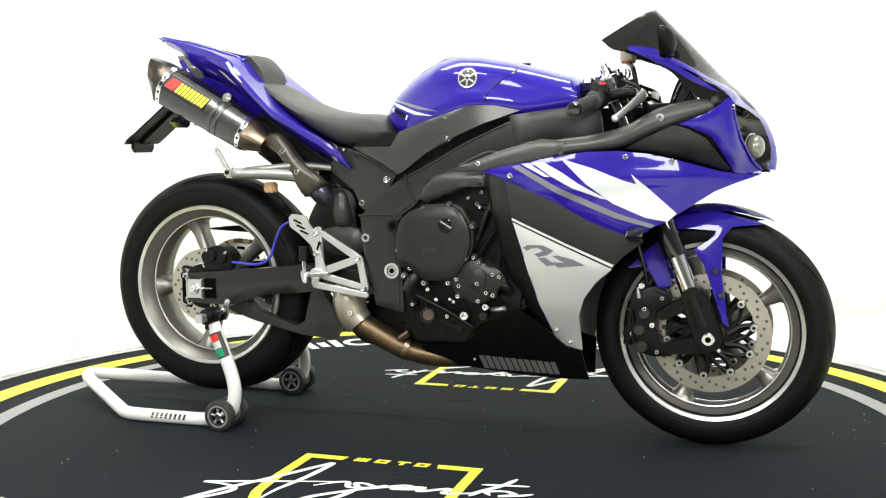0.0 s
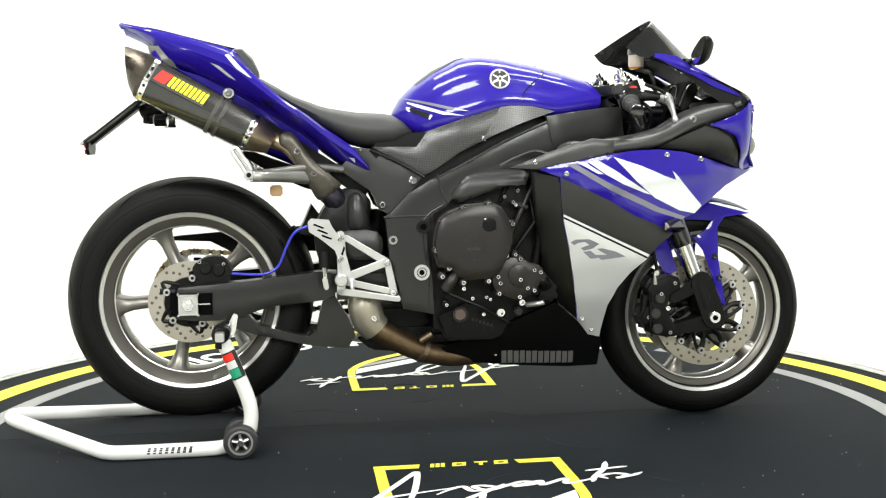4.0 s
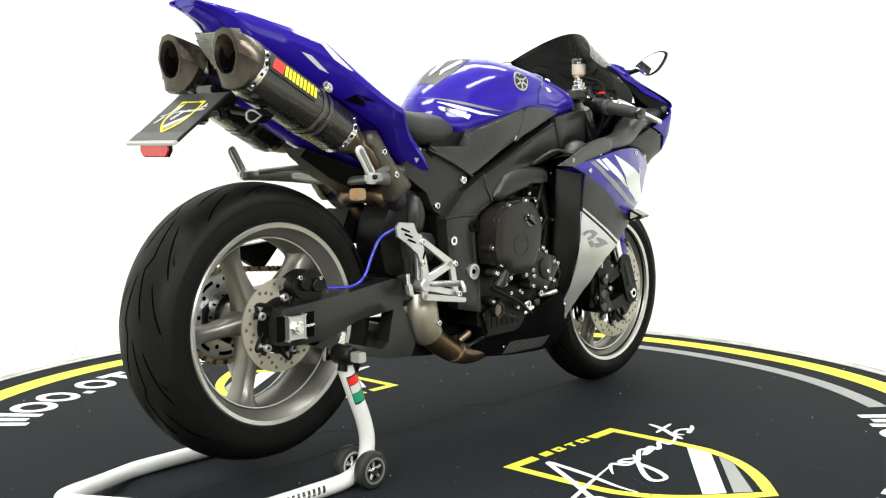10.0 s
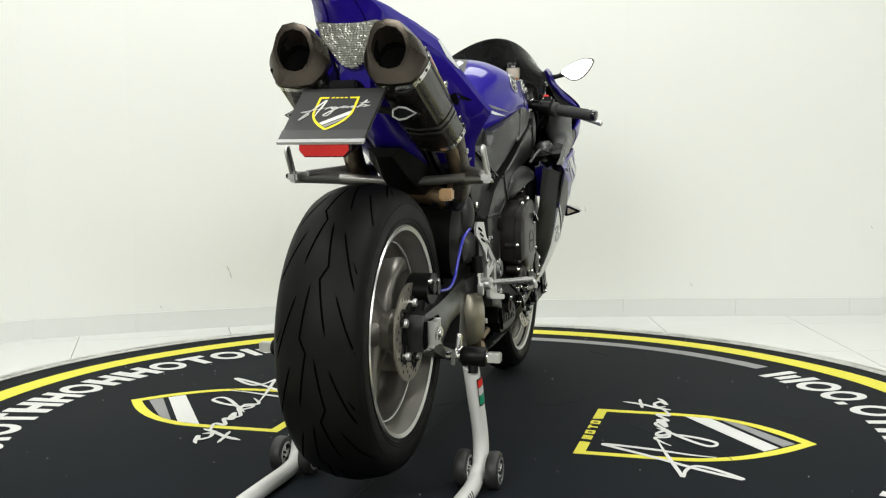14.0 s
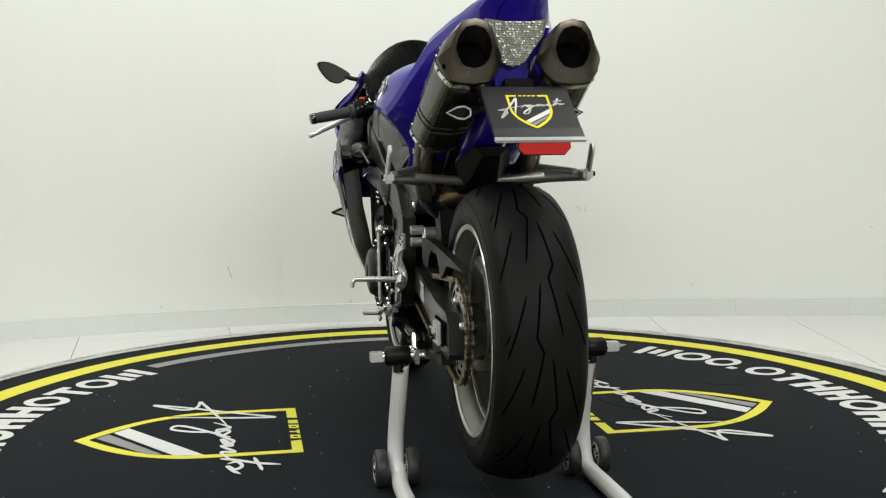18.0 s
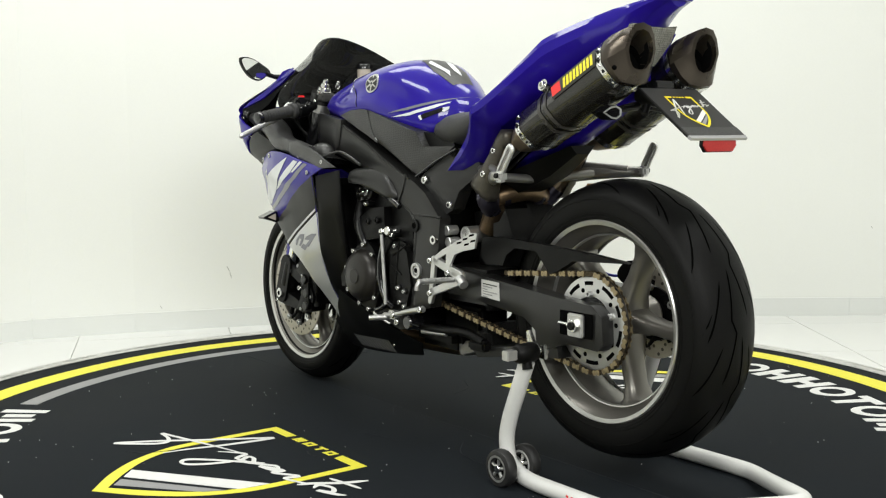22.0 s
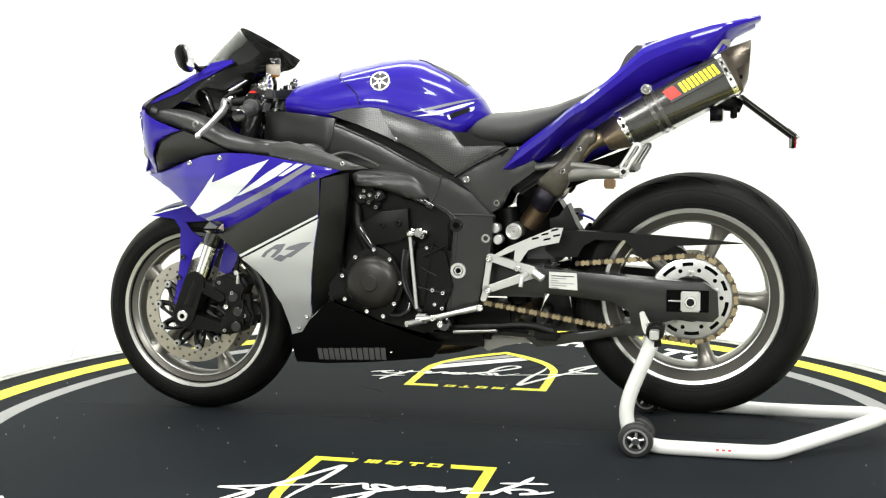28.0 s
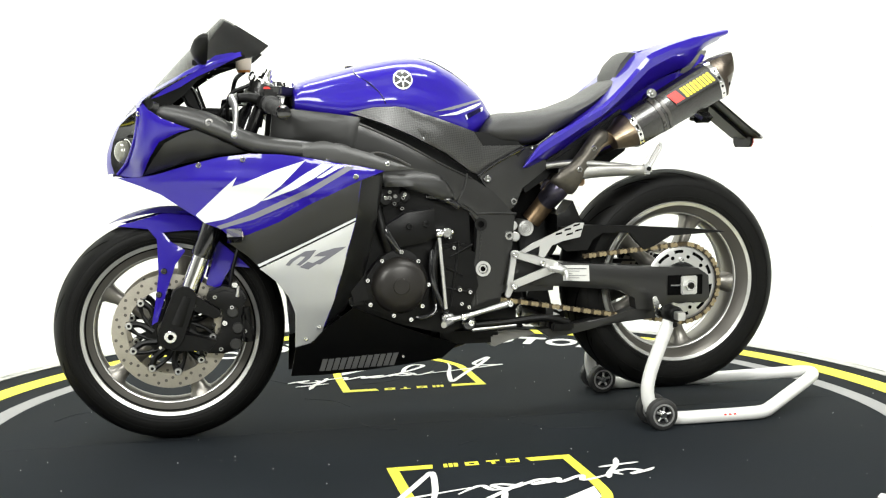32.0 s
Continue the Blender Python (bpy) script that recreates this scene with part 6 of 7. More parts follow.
def build_fairing(bike):
    def side(s):
        fp = part("side_fairing", sheet(BLUE_SIDE, y_fairing, s, .005, 0, .014, .002), BLUE, bike, "metallic blue upper side fairing", True, 30)
        for nm, o, m, lift in (("white_arrow", WHITE_ARROW, WHITE, .0035), ("white_stripe", WHITE_STRIPE, WHITE, .0035), ("white_stripe", WHITE_SMALL, WHITE, .0035), ("grey_stripe", GREY_STRIPE, STRIPE_GREY, .003)):
            part(nm, sheet(o, y_fairing, s, .0005, lift, .014), m, fp)
        part("grey_panel", sheet(GREY_SIDE, y_fairing, s, .005, 0, .02, .002), SATIN_GREY, bike, "satin dark grey fairing band")
        sv = part("silver_panel", sheet(SILVER_SIDE, y_fairing, s, .005, 0, .02, .002), SILVER, bike, "silver lower side fairing", True, 30)
        part("pin_stripe", sheet(PIN_STRIPE, y_fairing, s, .0005, .003, .02), WHITE, sv)
        part("badge_mark", sheet(turned_badge(BADGE_A, s), y_fairing, s, .0005, .003, .02), STRIPE_GREY, sv)
        part("badge_mark", sheet(turned_badge(BADGE_B, s), y_fairing, s, .0005, .003, .02), STRIPE_GREY, sv)
        part("badge_mark", sheet(turned_badge(BADGE_C, s), y_fairing, s, .0005, .003, .02), STRIPE_GREY, sv)
        part("inner_edge", sheet(BLACK_EDGE, lambda x, z: y_fairing(x, z) - .6 * max(0, .955 + .18 * max(0, .6 - z) - x), s, .006, -.001, .02, .003), INNER_BLACK, bike, "satin black inner fairing edge", True, 60)
        part("edge_line", tube([(x + .001, s * (y_fairing(x, z) - .0005), z) for x, z in ((.937, .690), (.944, .640), (.951, .586), (.961, .545), (.973, .501), (.985, .448), (.997, .394), (1.009, .35), (1.02, .305))], .0009, 6), BLUE, bike)
        be = part("belly_pan", sheet(BELLY, y_belly, s, .005, 0, .025), BELLY_BLACK, bike, "black belly pan")
        # row of plain bars in the place of the maker's lettering
        for k in range(6):
            x = .826 + .0345 * k
            for dx in (-.0015, .0155):
                part("lettering_bar", sheet([(x + dx - .005, .219 - .010 * k / 5), (x + dx + .0085, .219 - .010 * k / 5), (x + dx + .0155, .178 - .008 * k / 5), (x + dx + .002, .178 - .008 * k / 5)], y_belly, s, .0005, .0012, .02), LOGO_GREY, be)
        bolt(be, .805, s * y_belly(.805, .206), .206, s, .004, .003)
        for x, z in ((.952, .700), (1.225, .745), (1.33, .732)):
            bolt(fp, x, s * (y_fairing(x, z) + .002), z, s, .007, .004)
        for x, z in ((1.068, .270), (1.035, .305)):
            bolt(sv, x, s * (y_fairing(x, z) + .001), z, s, .006, .004)
        ig = part("inner_panel", sheet(INNER_GREY, y_intake, s, .006, .001, .012, .004), PLASTIC_GREY, bike, "dark grained inner panel")
        part("panel_dome", squash(ball((.992, s * .212, .752), .05, 20), (.992, s * .212, .752), (1, .6, .62)), PLASTIC_GREY, bike, "rounded duct cover", True, 80)
        part("panel_ridge", tube([(.80, s * .205, .722), (.84, s * .212, .742), (.885, s * .220, .757), (.925, s * .236, .748), (.955, s * .245, .742)], .004, 8), PLASTIC_GREY, ig)
        bolt(ig, 1.019, s * (y_intake(1.019, .745) + .001), .745, s, .005, .003)
        bolt(ig, .872, s * (y_intake(.872, .73) + .002), .73, s, .006, .003)
        duct = [(.985, .752, .020), (1.08, .767, .020), (1.138, .774, .020), (1.21, .788, .023), (1.283, .822, .027), (1.346, .843, .026), (1.41, .859, .020), (1.44, .868, .014)]
        rings = []
        for q in smooth_path([(x, h, z) for x, z, h in duct], 5):
            x, h, z = q
            yo, wd = y_intake(x, z) + .001, lerp(x, (.98, 1.1, 1.25, 1.36, 1.44), (.04, .055, .085, .075, .035))
            rings.append([(x, s * (yo - wd / 2 + wd / 2 * math.copysign(abs(math.cos(a)) ** .8, math.cos(a))), z + h * 1.05 * math.copysign(abs(math.sin(a)) ** .9, math.sin(a)) + .15 * (wd / 2) * (1 - math.cos(a)) * .5) for a in np.linspace(0, 2 * math.pi, 25)[:-1]])
        it = part("intake_tube", loft(rings), PLASTIC_GREY, bike, "black grained ram-air tube cover", True, 70)
        part("tube_cap", tube([(1.425, s * .222, .872), (1.438, s * .230, .878)], [.012, .011], 14, straight=True), PLASTIC_GREY, it)
        part("inner_shelf", loft([[Vector((x, s * (y_intake(x, z) - .01), z - .004)), Vector((x, s * .20, z - .012)), Vector((x, s * yi, z - .02))] for x, z, yi in ((.93, .750, .165), (1.0, .765, .16), (1.1, .772, .15), (1.2, .780, .15), (1.28, .80, .14))], False), PLASTIC_GREY, bike)
        bolt(bike, 1.302, s * .237, .836, s, .010, .004, ALU_DARK)
        part("vent_insert", sheet(INSERT, y_nose, s, .006, .001, .03, .004), SATIN_GREY, bike, "dark grey moulded vent panel", True, 60)
        part("vent_back", sheet([(1.13, .755), (1.34, .825), (1.42, .795), (1.46, .75), (1.48, .700), (1.40, .690), (1.2, .72)], y_nose, s, .004, -.012, .03), MATT_BLACK, bike)
        part("nose_side", sheet([(1.459, .886), (1.470, .862), (1.472, .83), (1.482, .789), (1.503, .74), (1.528, .708), (1.499, .700), (1.468, .705), (1.444, .754), (1.421, .79), (1.378, .811), (1.347, .82), (1.413, .846), (1.444, .867)], y_nose, s, .006, .003, .014, .003), BLUE, bike, "metallic blue nose cowl", True, 45)
        part("cheek_edge", tube([(1.467, s * .230, .872), (1.472, s * .216, .832), (1.483, s * .186, .789), (1.504, s * .132, .741), (1.529, s * .098, .709)], .004, 8), BLUE, bike)
        bolt(bike, 1.467, s * .229, .857, s, .006, .004)
        part("cowl_strip", sheet(COWL_STRIP, y_cowl, s, .008, .002, .02), BLUE, bike)
        # upper cowl between screen and cockpit edge, and the black liner behind the lamps
        se = smooth_path([(1.215, s * .174, 1.008), (1.29, s * .163, .990), (1.38, s * .145, .940), (1.45, s * .118, .903), (1.475, s * .1, .885)], 4)
        ce = smooth_path([(1.217, s * .176, 1.000), (1.334, s * .190, .960), (1.40, s * .223, .926), (1.450, s * .246, .893), (1.470, s * .224, .866)], 4)
        part("upper_cowl", loft([[a, a.lerp(b, .35) + Vector((.004, 0, .006)), a.lerp(b, .7) + Vector((.004, 0, .005)), b] for a, b in zip(se, ce)], False), BLUE, bike, "metallic blue cowl below the screen", True, 60)
        part("cowl_liner", loft([[a + Vector((-.004, -s * .003, -.004)), a.lerp(b, .3) + Vector((-.008, -s * .008, -.006)), a.lerp(b, .6) + Vector((-.008, -s * .008, -.006)), b + Vector((-.004, -s * .012, -.001)), b + Vector((-.010, -s * .018, -.004 - lerp(b.x, (1.28, 1.33, 1.37, 1.42), (0, .012, .036, .046))))] for a, b in zip(se, ce)], False), MATT_BLACK, bike, "black cowl liner")
        for x, z in ((1.285, .957), (1.30, .948)):
            part("stay_bolt", ball((x, s * .160, z + .012), .0045), BRIGHT, bike)
        # head lamp pocket, sunk between the cheek and the nose centre
        eo = [(1.470, .224, .862), (1.471, .216, .845), (1.472, .208, .83), (1.477, .194, .81), (1.482, .179, .789), (1.492, .15, .763), (1.503, .122, .74), (1.528, .095, .71)]
        rows = []
        for (x0, y0, z0), (x1, y1, z1) in zip(eo, NOSE_IN[1:]):
            rows.append([(x0 + (x1 - x0) * k - .040 * math.sin(math.pi * k) ** .6, s * (y0 + (y1 - y0) * k), z0 + (z1 - z0) * k) for k in np.linspace(0, 1, 9)])
        part("lamp_pocket", loft(rows, False), GLOSS_BLACK, bike, "black headlamp pocket", True, 60)
        hl = part("head_lamp", squash(ball((1.513, s * .092, .765), .030, 22), (1.513, s * .092, .765), (.8, 1, 1)), CLEAR, bike, "clear projector headlamp")
        part("lamp_ring", torus((1.505, s * .094, .765), (.86, s * .5, 0), .031, .003), BRIGHT, hl)
        part("lamp_hood", box(1.470, 1.500, min(s * .08, s * .17), max(s * .08, s * .17), .800, .808, .003), GLOSS_BLACK, bike)
        # front turn signal: a small wedge that points outwards, its pale lens to the rear
        ts = part("turn_signal", plate_yz([(s * .226, .573), (s * .240, .576), (s * .281, .559), (s * .278, .553), (s * .238, .541), (s * .226, .545)], 1.232, 1.268), GLOSS_BLACK, bike, "small black wedge turn signal", False)
        part("signal_lens", plate_yz([(s * .241, .568), (s * .266, .5575), (s * .241, .548)], 1.2285, 1.2325), MILKY, ts, "pale lens", False)
        part("signal_stem", rod((1.245, s * .205, .558), (1.245, s * .232, .558), .008, 10), MATT_BLACK, ts)
        mir(bike, s)
        # inside wall, so that the front is closed
        part("inner_wall", sheet([(.97, .36), (1.05, .33), (1.08, .45), (1.22, .56), (1.40, .66), (1.42, .72), (1.2, .74), (1.0, .70), (.95, .55)], lambda x, z: y_fairing(x, z) - .02, s, .004, 0, .04), MATT_BLACK, bike)
    both(side)
    # nose between the lamps, and under the nose
    spine = ((1.462, .907), (1.492, .876), (1.514, .854), (1.533, .831), (1.542, .815), (1.552, .792), (1.561, .762), (1.564, .733), (1.562, .706))
    rows = [[(sx + (x - sx) * abs(y / w) ** 1.35, y, sz + (z - sz) * abs(y / w) ** 1.35) for y in np.linspace(-w, w, 13)] for (x, w, z), (sx, sz) in zip(NOSE_IN, spine)]
    bm = loft(rows, False)
    part("nose_centre", bm, BLUE, bike, "metallic blue nose centre", True, 60)
    part("nose_backing", loft([[(x - .014, y * .97, z - .006) for x, y, z in r] for r in rows], False), MATT_BLACK, bike)
    part("nose_floor", loft([[(x, y, z) for y in np.linspace(-w, w, 7)] for x, z, w in ((1.545, .706, .09), (1.46, .690, .12), (1.38, .655, .17), (1.32, .60, .19))], False), BLUE, bike)
    part("cockpit_floor", box(.95, 1.24, -.2, .2, .722, .738, .004), MATT_BLACK, bike)
    part("front_frame", box(1.36, 1.425, -.14, .14, .80, .885, .03), MATT_BLACK, bike)
    dash = part("instrument_panel", plate([(1.376, .924), (1.360, .940), (1.346, .940), (1.328, .920), (1.311, .872), (1.320, .858), (1.354, .878)], -.098, .098, .009, 3), MATT_BLACK, bike, "black instrument panel")
    for s in (-1, 1):
        part("dash_rim", tube([(1.354, s * .098, .936), (1.336, s * .099, .916), (1.318, s * .098, .872)], .004, 8), GLOSS_BLACK, dash)
    part("dial", torus((1.316, -.035, .898), (-.91, 0, .3), .036, .003), GLOSS_BLACK, dash)
    part("front_stay", tube([(1.16, 0, .84), (1.26, 0, .86), (1.38, 0, .86)], .016, 10), MATT_BLACK, bike)
    # tinted screen: centre line and edges, bowed across
    cl = smooth_path([(1.262, 0, 1.112), (1.285, 0, 1.089), (1.32, 0, 1.054), (1.37, 0, 1.002), (1.43, 0, .938), (1.475, 0, .897), (1.516, 0, .857)], 4)
    ed = smooth_path([(1.148, .150, 1.028), (1.182, .163, 1.002), (1.24, .167, .994), (1.30, .160, .986), (1.38, .142, .944), (1.43, .118, .916), (1.480, .078, .884)], 4)
    rings = []
    for a, b in zip(cl, ed):
        row = []
        for k in range(-10, 11):
            u = k / 10
            f = u * u
            row.append((a.x + (b.x - a.x) * f, b.y * u, a.z + (b.z - a.z) * f))
        rings.append(row)
    bm = loft(rings, False)
    bmesh.ops.solidify(bm, geom=bm.faces[:], thickness=.003)
    part("wind_screen", bm, SCREEN, bike, "dark tinted double-bubble windscreen", True, 60)


def squash(bm, c, k):
    for v in bm.verts:
        d = v.co - Vector(c)
        v.co = Vector(c) + Vector((d.x * k[0], d.y * k[1], d.z * k[2]))
    return bm


def mir(bike, s):
    base, head = Vector((1.318, s * .152, .985)), Vector((1.306, s * .256, 1.008))
    st = part("mirror_stalk", tube([base, (1.315, s * .19, .988), (1.316, s * .222, .998)], [.011, .007, .008], 10), MATT_BLACK, bike)
    part("stalk_base", box(base.x - .02, base.x + .02, base.y - .008, base.y + .008, base.z - .012, base.z + .012, .005), MATT_BLACK, bike)
    # pod: pointed oval, glass to the rear
    out = round_off([(-.052, -.003), (.000, .028), (.036, .036), (.054, .028), (.042, .0), (.017, -.026), (-.012, -.034), (-.036, -.022)], 4)
    T = Matrix.Translation(head) @ Matrix.Rotation(radians(8 if s > 0 else -2), 4, "Z") @ Matrix.Rotation(radians(2 if s > 0 else 4), 4, "Y")
    rings = []
    for x, k in ((0, 1.0), (.008, 1.02), (.018, .9), (.028, .64), (.034, .22)):
        rings.append([T @ Vector((x, s * a * k, b * k)) for a, b in out])
    h = part("mirror_head", loft(rings), MATT_BLACK, bike, "black rear-view mirror")
    bm = bmesh.new()
    bm.faces.new([bm.verts.new(T @ Vector((-.001, s * a * .93, b * .9))) for a, b in out])
    part("mirror_glass", bm, MIRROR, h)


def build_front_end(bike):
    top, bot = Vector((1.158, 0, .94)), Vector((1.392, 0, .335))

    def at(k):
        return top + (bot - top) * k

    def leg(s):
        y = Vector((0, s * .104, 0))
        fk = part("fork_leg", tube([at(.04) + y, at(.58) + y, at(.60) + y, at(.72) + y, at(.735) + y], [.026, .026, .028, .029, .027], 24, straight=True), GLOSS_BLACK, bike, "inverted black and chrome fork leg")
        part("slider", tube([at(.73) + y, at(.93) + y], .0225, 24, straight=True), CHROME, fk)
        part("fork_cap", tube([at(k) + y for k in (-.056, -.052, -.036, -.034, -.018, -.016, -.004, 0, .03)], [.005, .008, .008, .013, .013, .019, .020, .023, .023], 20, straight=True), BRIGHT, fk, "stepped silver fork cap")
        part("yoke_boss", tube([at(.012) + y, at(.058) + y], .036, 28, straight=True), FRAME, fk)
        bolt(fk, 1.148, s * .142, .908, s, .005, .004)
        part("top_clamp", tube([at(.055) + y, at(.10) + y], .033, 24, straight=True), ALU, fk, "silver clip-on clamp")
        ft = part("fork_foot", bar((1.376, .392), (FX, FZ - .004), .031, .033, min(s * .084, s * .132), max(s * .084, s * .132)), MATT_BLACK, fk, "black cast fork foot", True, 30)
        part("foot_lug", bar((FX - .012, FZ - .018), (1.292, .262), .024, .013, min(s * .090, s * .126), max(s * .090, s * .126)), MATT_BLACK, ft)
        part("foot_lug", bar((1.366, .385), (1.300, .350), .020, .014, min(s * .090, s * .126), max(s * .090, s * .126)), MATT_BLACK, ft)
        bolt(ft, 1.352, s * .126, .372, s, .006, .005, PLASTIC)
        bolt(ft, FX + .026, s * .130, FZ - .030, s, .005, .005)
        part("foot_socket", tube([at(.90) + y, at(1.02) + y], [.030, .032], 20, straight=True), MATT_BLACK, fk)
        part("axle_end", disc(FX, FZ - .004, s * .128, s * .140, .016, 28, .002), BRIGHT, fk)
        # shade inside the hex socket, as a black disc
        part("axle_socket", disc(FX, FZ - .004, s * .138, s * .1405, .008, 6), SOOT_SHADE, fk)
        # caliper behind the leg
        c = part("front_caliper", sheet(CALIPER, lambda x, z: .118, s, .05, 0, .03, .006), MATT_BLACK, bike, "black radial front brake caliper")
        part("caliper_half", sheet([(1.272 + (x - 1.272) * .9, .315 + (z - .315) * .9) for x, z in CALIPER], lambda x, z: .128, s, .02, 0, .03, .005), MATT_BLACK, c)
        for x, z in ((1.262, .352), (1.250, .31), (1.256, .268)):
            part("piston_cap", disc(x - .006, z, s * .130, s * .1385, .015, 20, .003), PLASTIC, c)
        bolt(c, 1.277, s * .134, .325, s, .008, .007)
        bolt(c, 1.305, s * .124, .32, s, .006, .006, PLASTIC)
        bolt(c, 1.258, s * .134, .365, s, .006, .006)
        part("bleed_nipple", tube([(1.243, s * .128, .392), (1.241, s * .132, .407), (1.240, s * .133, .418)], [.006, .0045, .003], 10, straight=True), ALU, c)
        part("banjo", disc(1.248, .421, s * .112, s * .128, .009, 16, .002), BRIGHT, c)
        for x, z in ((1.300, .392), (1.288, .256), (1.226, .300)):
            bolt(c, x, s * .124, z, s, .0055, .008, ALU)
        part("pad_spring", plate([(1.226, .345), (1.232, .345), (1.232, .275), (1.226, .275)], s * .118, s * .136, .001, 1), MATT_BLACK, c)
        part("caliper_bridge", rod((1.222, s * .11, .36), (1.214, s * .11, .27), .012), MATT_BLACK, c)
        part("brake_hose", tube([(1.262, s * .10, .40), (1.252, s * .098, .46), (1.235, s * .09, .52), (1.22, s * .06, .60)], .005, 8), MATT_BLACK, c)
        bolt(c, 1.262, s * .105, .385, s, .006, .008)
        # fender
        fe = part("fender_blade", sheet(FENDER_SIDE, lambda x, z: lerp(z, (.32, .45, .52, .56, .61), (.098, .090, .080, .074, .055)), s, .005, 0, .02, .002), BLUE, bike, "metallic blue front fender")
        for x, z in ((1.425, .460), (1.440, .400)):
            bolt(fe, x, s * .097, z, s, .008, .006, GLOSS_BLACK)
        part("fender_rear", sheet(FENDER_REAR, lambda x, z: .086, s, .005, 0, .03, .002), BLUE, bike)
        # handlebar
        b0, b1 = Vector((1.164 + s * .004, s * .118, .896)), Vector((1.123 + s * .006, s * .345, .855))
        d = (b1 - b0).normalized()
        hb = part("handlebar", rod(b0, b1, .011, 14), MATT_BLACK, bike)
        gr = part("grip", tube([b0 + d * .095, b0 + d * .1, b0 + d * .108, b0 + d * .112, b0 + d * .16, b0 + d * .215, b0 + d * .222], [.022, .023, .022, .0165, .0172, .0160, .0175], 20, straight=True), GRIP, hb, "black rubber grip")
        for k in range(9):
            part("grip_rib", rod(b0 + d * (.122 + .010 * k), b0 + d * (.127 + .010 * k), .0176, 18), GRIP, gr)
        part("bar_end", tube([b0 + d * .222, b0 + d * .226, b0 + d * .236, b0 + d * .238], [.016, .0175, .0165, .012], 18, straight=True), GLOSS_BLACK, hb)
        part("switch_box", tube([b0 + d * .05, b0 + d * .055, b0 + d * .088, b0 + d * .094], [.019, .025, .026, .021], 16, straight=True), MATT_BLACK, hb)
        part("switch_top", box(1.135, 1.175, min(s * .172, s * .21), max(s * .172, s * .21), .892, .918, .008), MATT_BLACK, hb)
        for k in range(3):
            part("switch_knob", ball((1.128, s * (.175 + .013 * k), .897 - .006 * k), .005), GLOSS_BLACK, hb)
        part("switch_button", box(1.150, 1.166, min(s * .176, s * .192), max(s * .176, s * .192), .916, .924, .002), RED_STICKER, hb, "red switch")
        p0 = Vector((1.236, s * .152, .899))
        part("lever_bracket", tube([b0 + d * .035, (1.20, s * .150, .898), (1.231 + .009 * (s < 0), s * .160, .897)], [.017, .013, .011], 12), MATT_BLACK, hb)
        if s < 0:
            part("cylinder_body", rod((1.205, s * .128, .905), (1.258, s * .150, .893), .0125, 14), GLOSS_BLACK, hb)
        bolt(hb, 1.243, s * .168, .905, s, .006, .006)
        lever = [p0, (1.254, -.180, .890), (1.248, -.215, .880), (1.232, -.28, .857), (1.214, -.345, .834)] if s < 0 else [p0, (1.244, .175, .893), (1.238, .205, .872), (1.240, .27, .838), (1.246, .340, .805)]
        lv = part("lever", tube(lever, [.010, .0105, .0085, .006, .005], 12, 5, 1.5), ALU, hb, "silver hand lever")
        part("lever_ball", ball(lever[-1], .0085), ALU, lv)
        part("lever_pivot", disc(lever[1][0], lever[1][2], lever[1][1] - .012, lever[1][1] + .012, .011, 16, .002), BRIGHT, lv)
    both(leg)
    # fender crown over the tyre
    rows = []
    for i in range(22):
        a = radians(62 + 66 * i / 21)
        r0 = .318 + .006 * math.sin(i / 21 * math.pi)
        w = lerp(i, (0, 3, 10, 21), (.018, .05, .066, .070))
        rows.append([(FX + (r0 - 3.8 * (y * w) ** 2) * math.cos(a), y * w, FZ + (r0 - 3.8 * (y * w) ** 2) * math.sin(a)) for y in np.linspace(-1, 1, 11)])
    bm = loft(rows, False)
    bmesh.ops.solidify(bm, geom=bm.faces[:], thickness=.004)
    part("fender_crown", bm, BLUE, bike, "metallic blue front fender crown", True, 60)
    part("axle", rod((FX, -.128, FZ - .004), (FX, .128, FZ - .004), .012), BRIGHT, bike)
    part("top_yoke", plate_xy([(1.12, -.13), (1.185, -.14), (1.20, -.06), (1.19, 0), (1.20, .06), (1.185, .14), (1.12, .13), (1.06, .04), (1.06, -.04)], .905, .928), FRAME, bike)
    part("stem_nut", lathe_z([(.0002, .016), (.014, .016), (.018, 0), (.0002, 0)], 1.09, 0, .928, 6), BRIGHT, bike)
    part("key_switch", lathe_z([(.0002, .012), (.018, .012), (.02, 0), (.0002, 0)], 1.125, 0, .934, 20), GLOSS_BLACK, bike)
    part("lower_yoke", plate_xy([(1.21, -.14), (1.28, -.14), (1.285, 0), (1.28, .14), (1.21, .14), (1.19, 0)], .70, .735), MATT_BLACK, bike)
    part("damper", rod((1.09, -.1, .76), (1.10, .08, .80), .014), MATT_BLACK, bike)
    # brake fluid reservoir on the right
    rs = part("brake_reservoir", lathe_z([(.0002, 0), (.019, 0), (.021, .004), (.021, .034), (.0002, .033)], 1.203, -.070, .980, 24), MILKY, bike, "milky brake fluid reservoir")
    part("reservoir_fluid", lathe_z([(.0002, -.006), (.016, -.006), (.0195, .0), (.0002, .0)], 1.203, -.070, .980, 24), AMBER, rs)
    part("reservoir_cap", lathe_z([(.0002, .018), (.021, .016), (.0235, .013), (.0235, 0), (.0002, 0)], 1.203, -.070, 1.012, 24), GLOSS_BLACK, rs, "black screw cap")
    part("reservoir_hose", tube([(1.203, -.070, .975), (1.212, -.095, .970), (1.225, -.135, .955), (1.235, -.14, .91)], .006, 10), MATT_BLACK, rs)
    part("key_ring", torus((1.186, .038, .958), (.7, .5, .2), .011, .003), BRIGHT, bike)
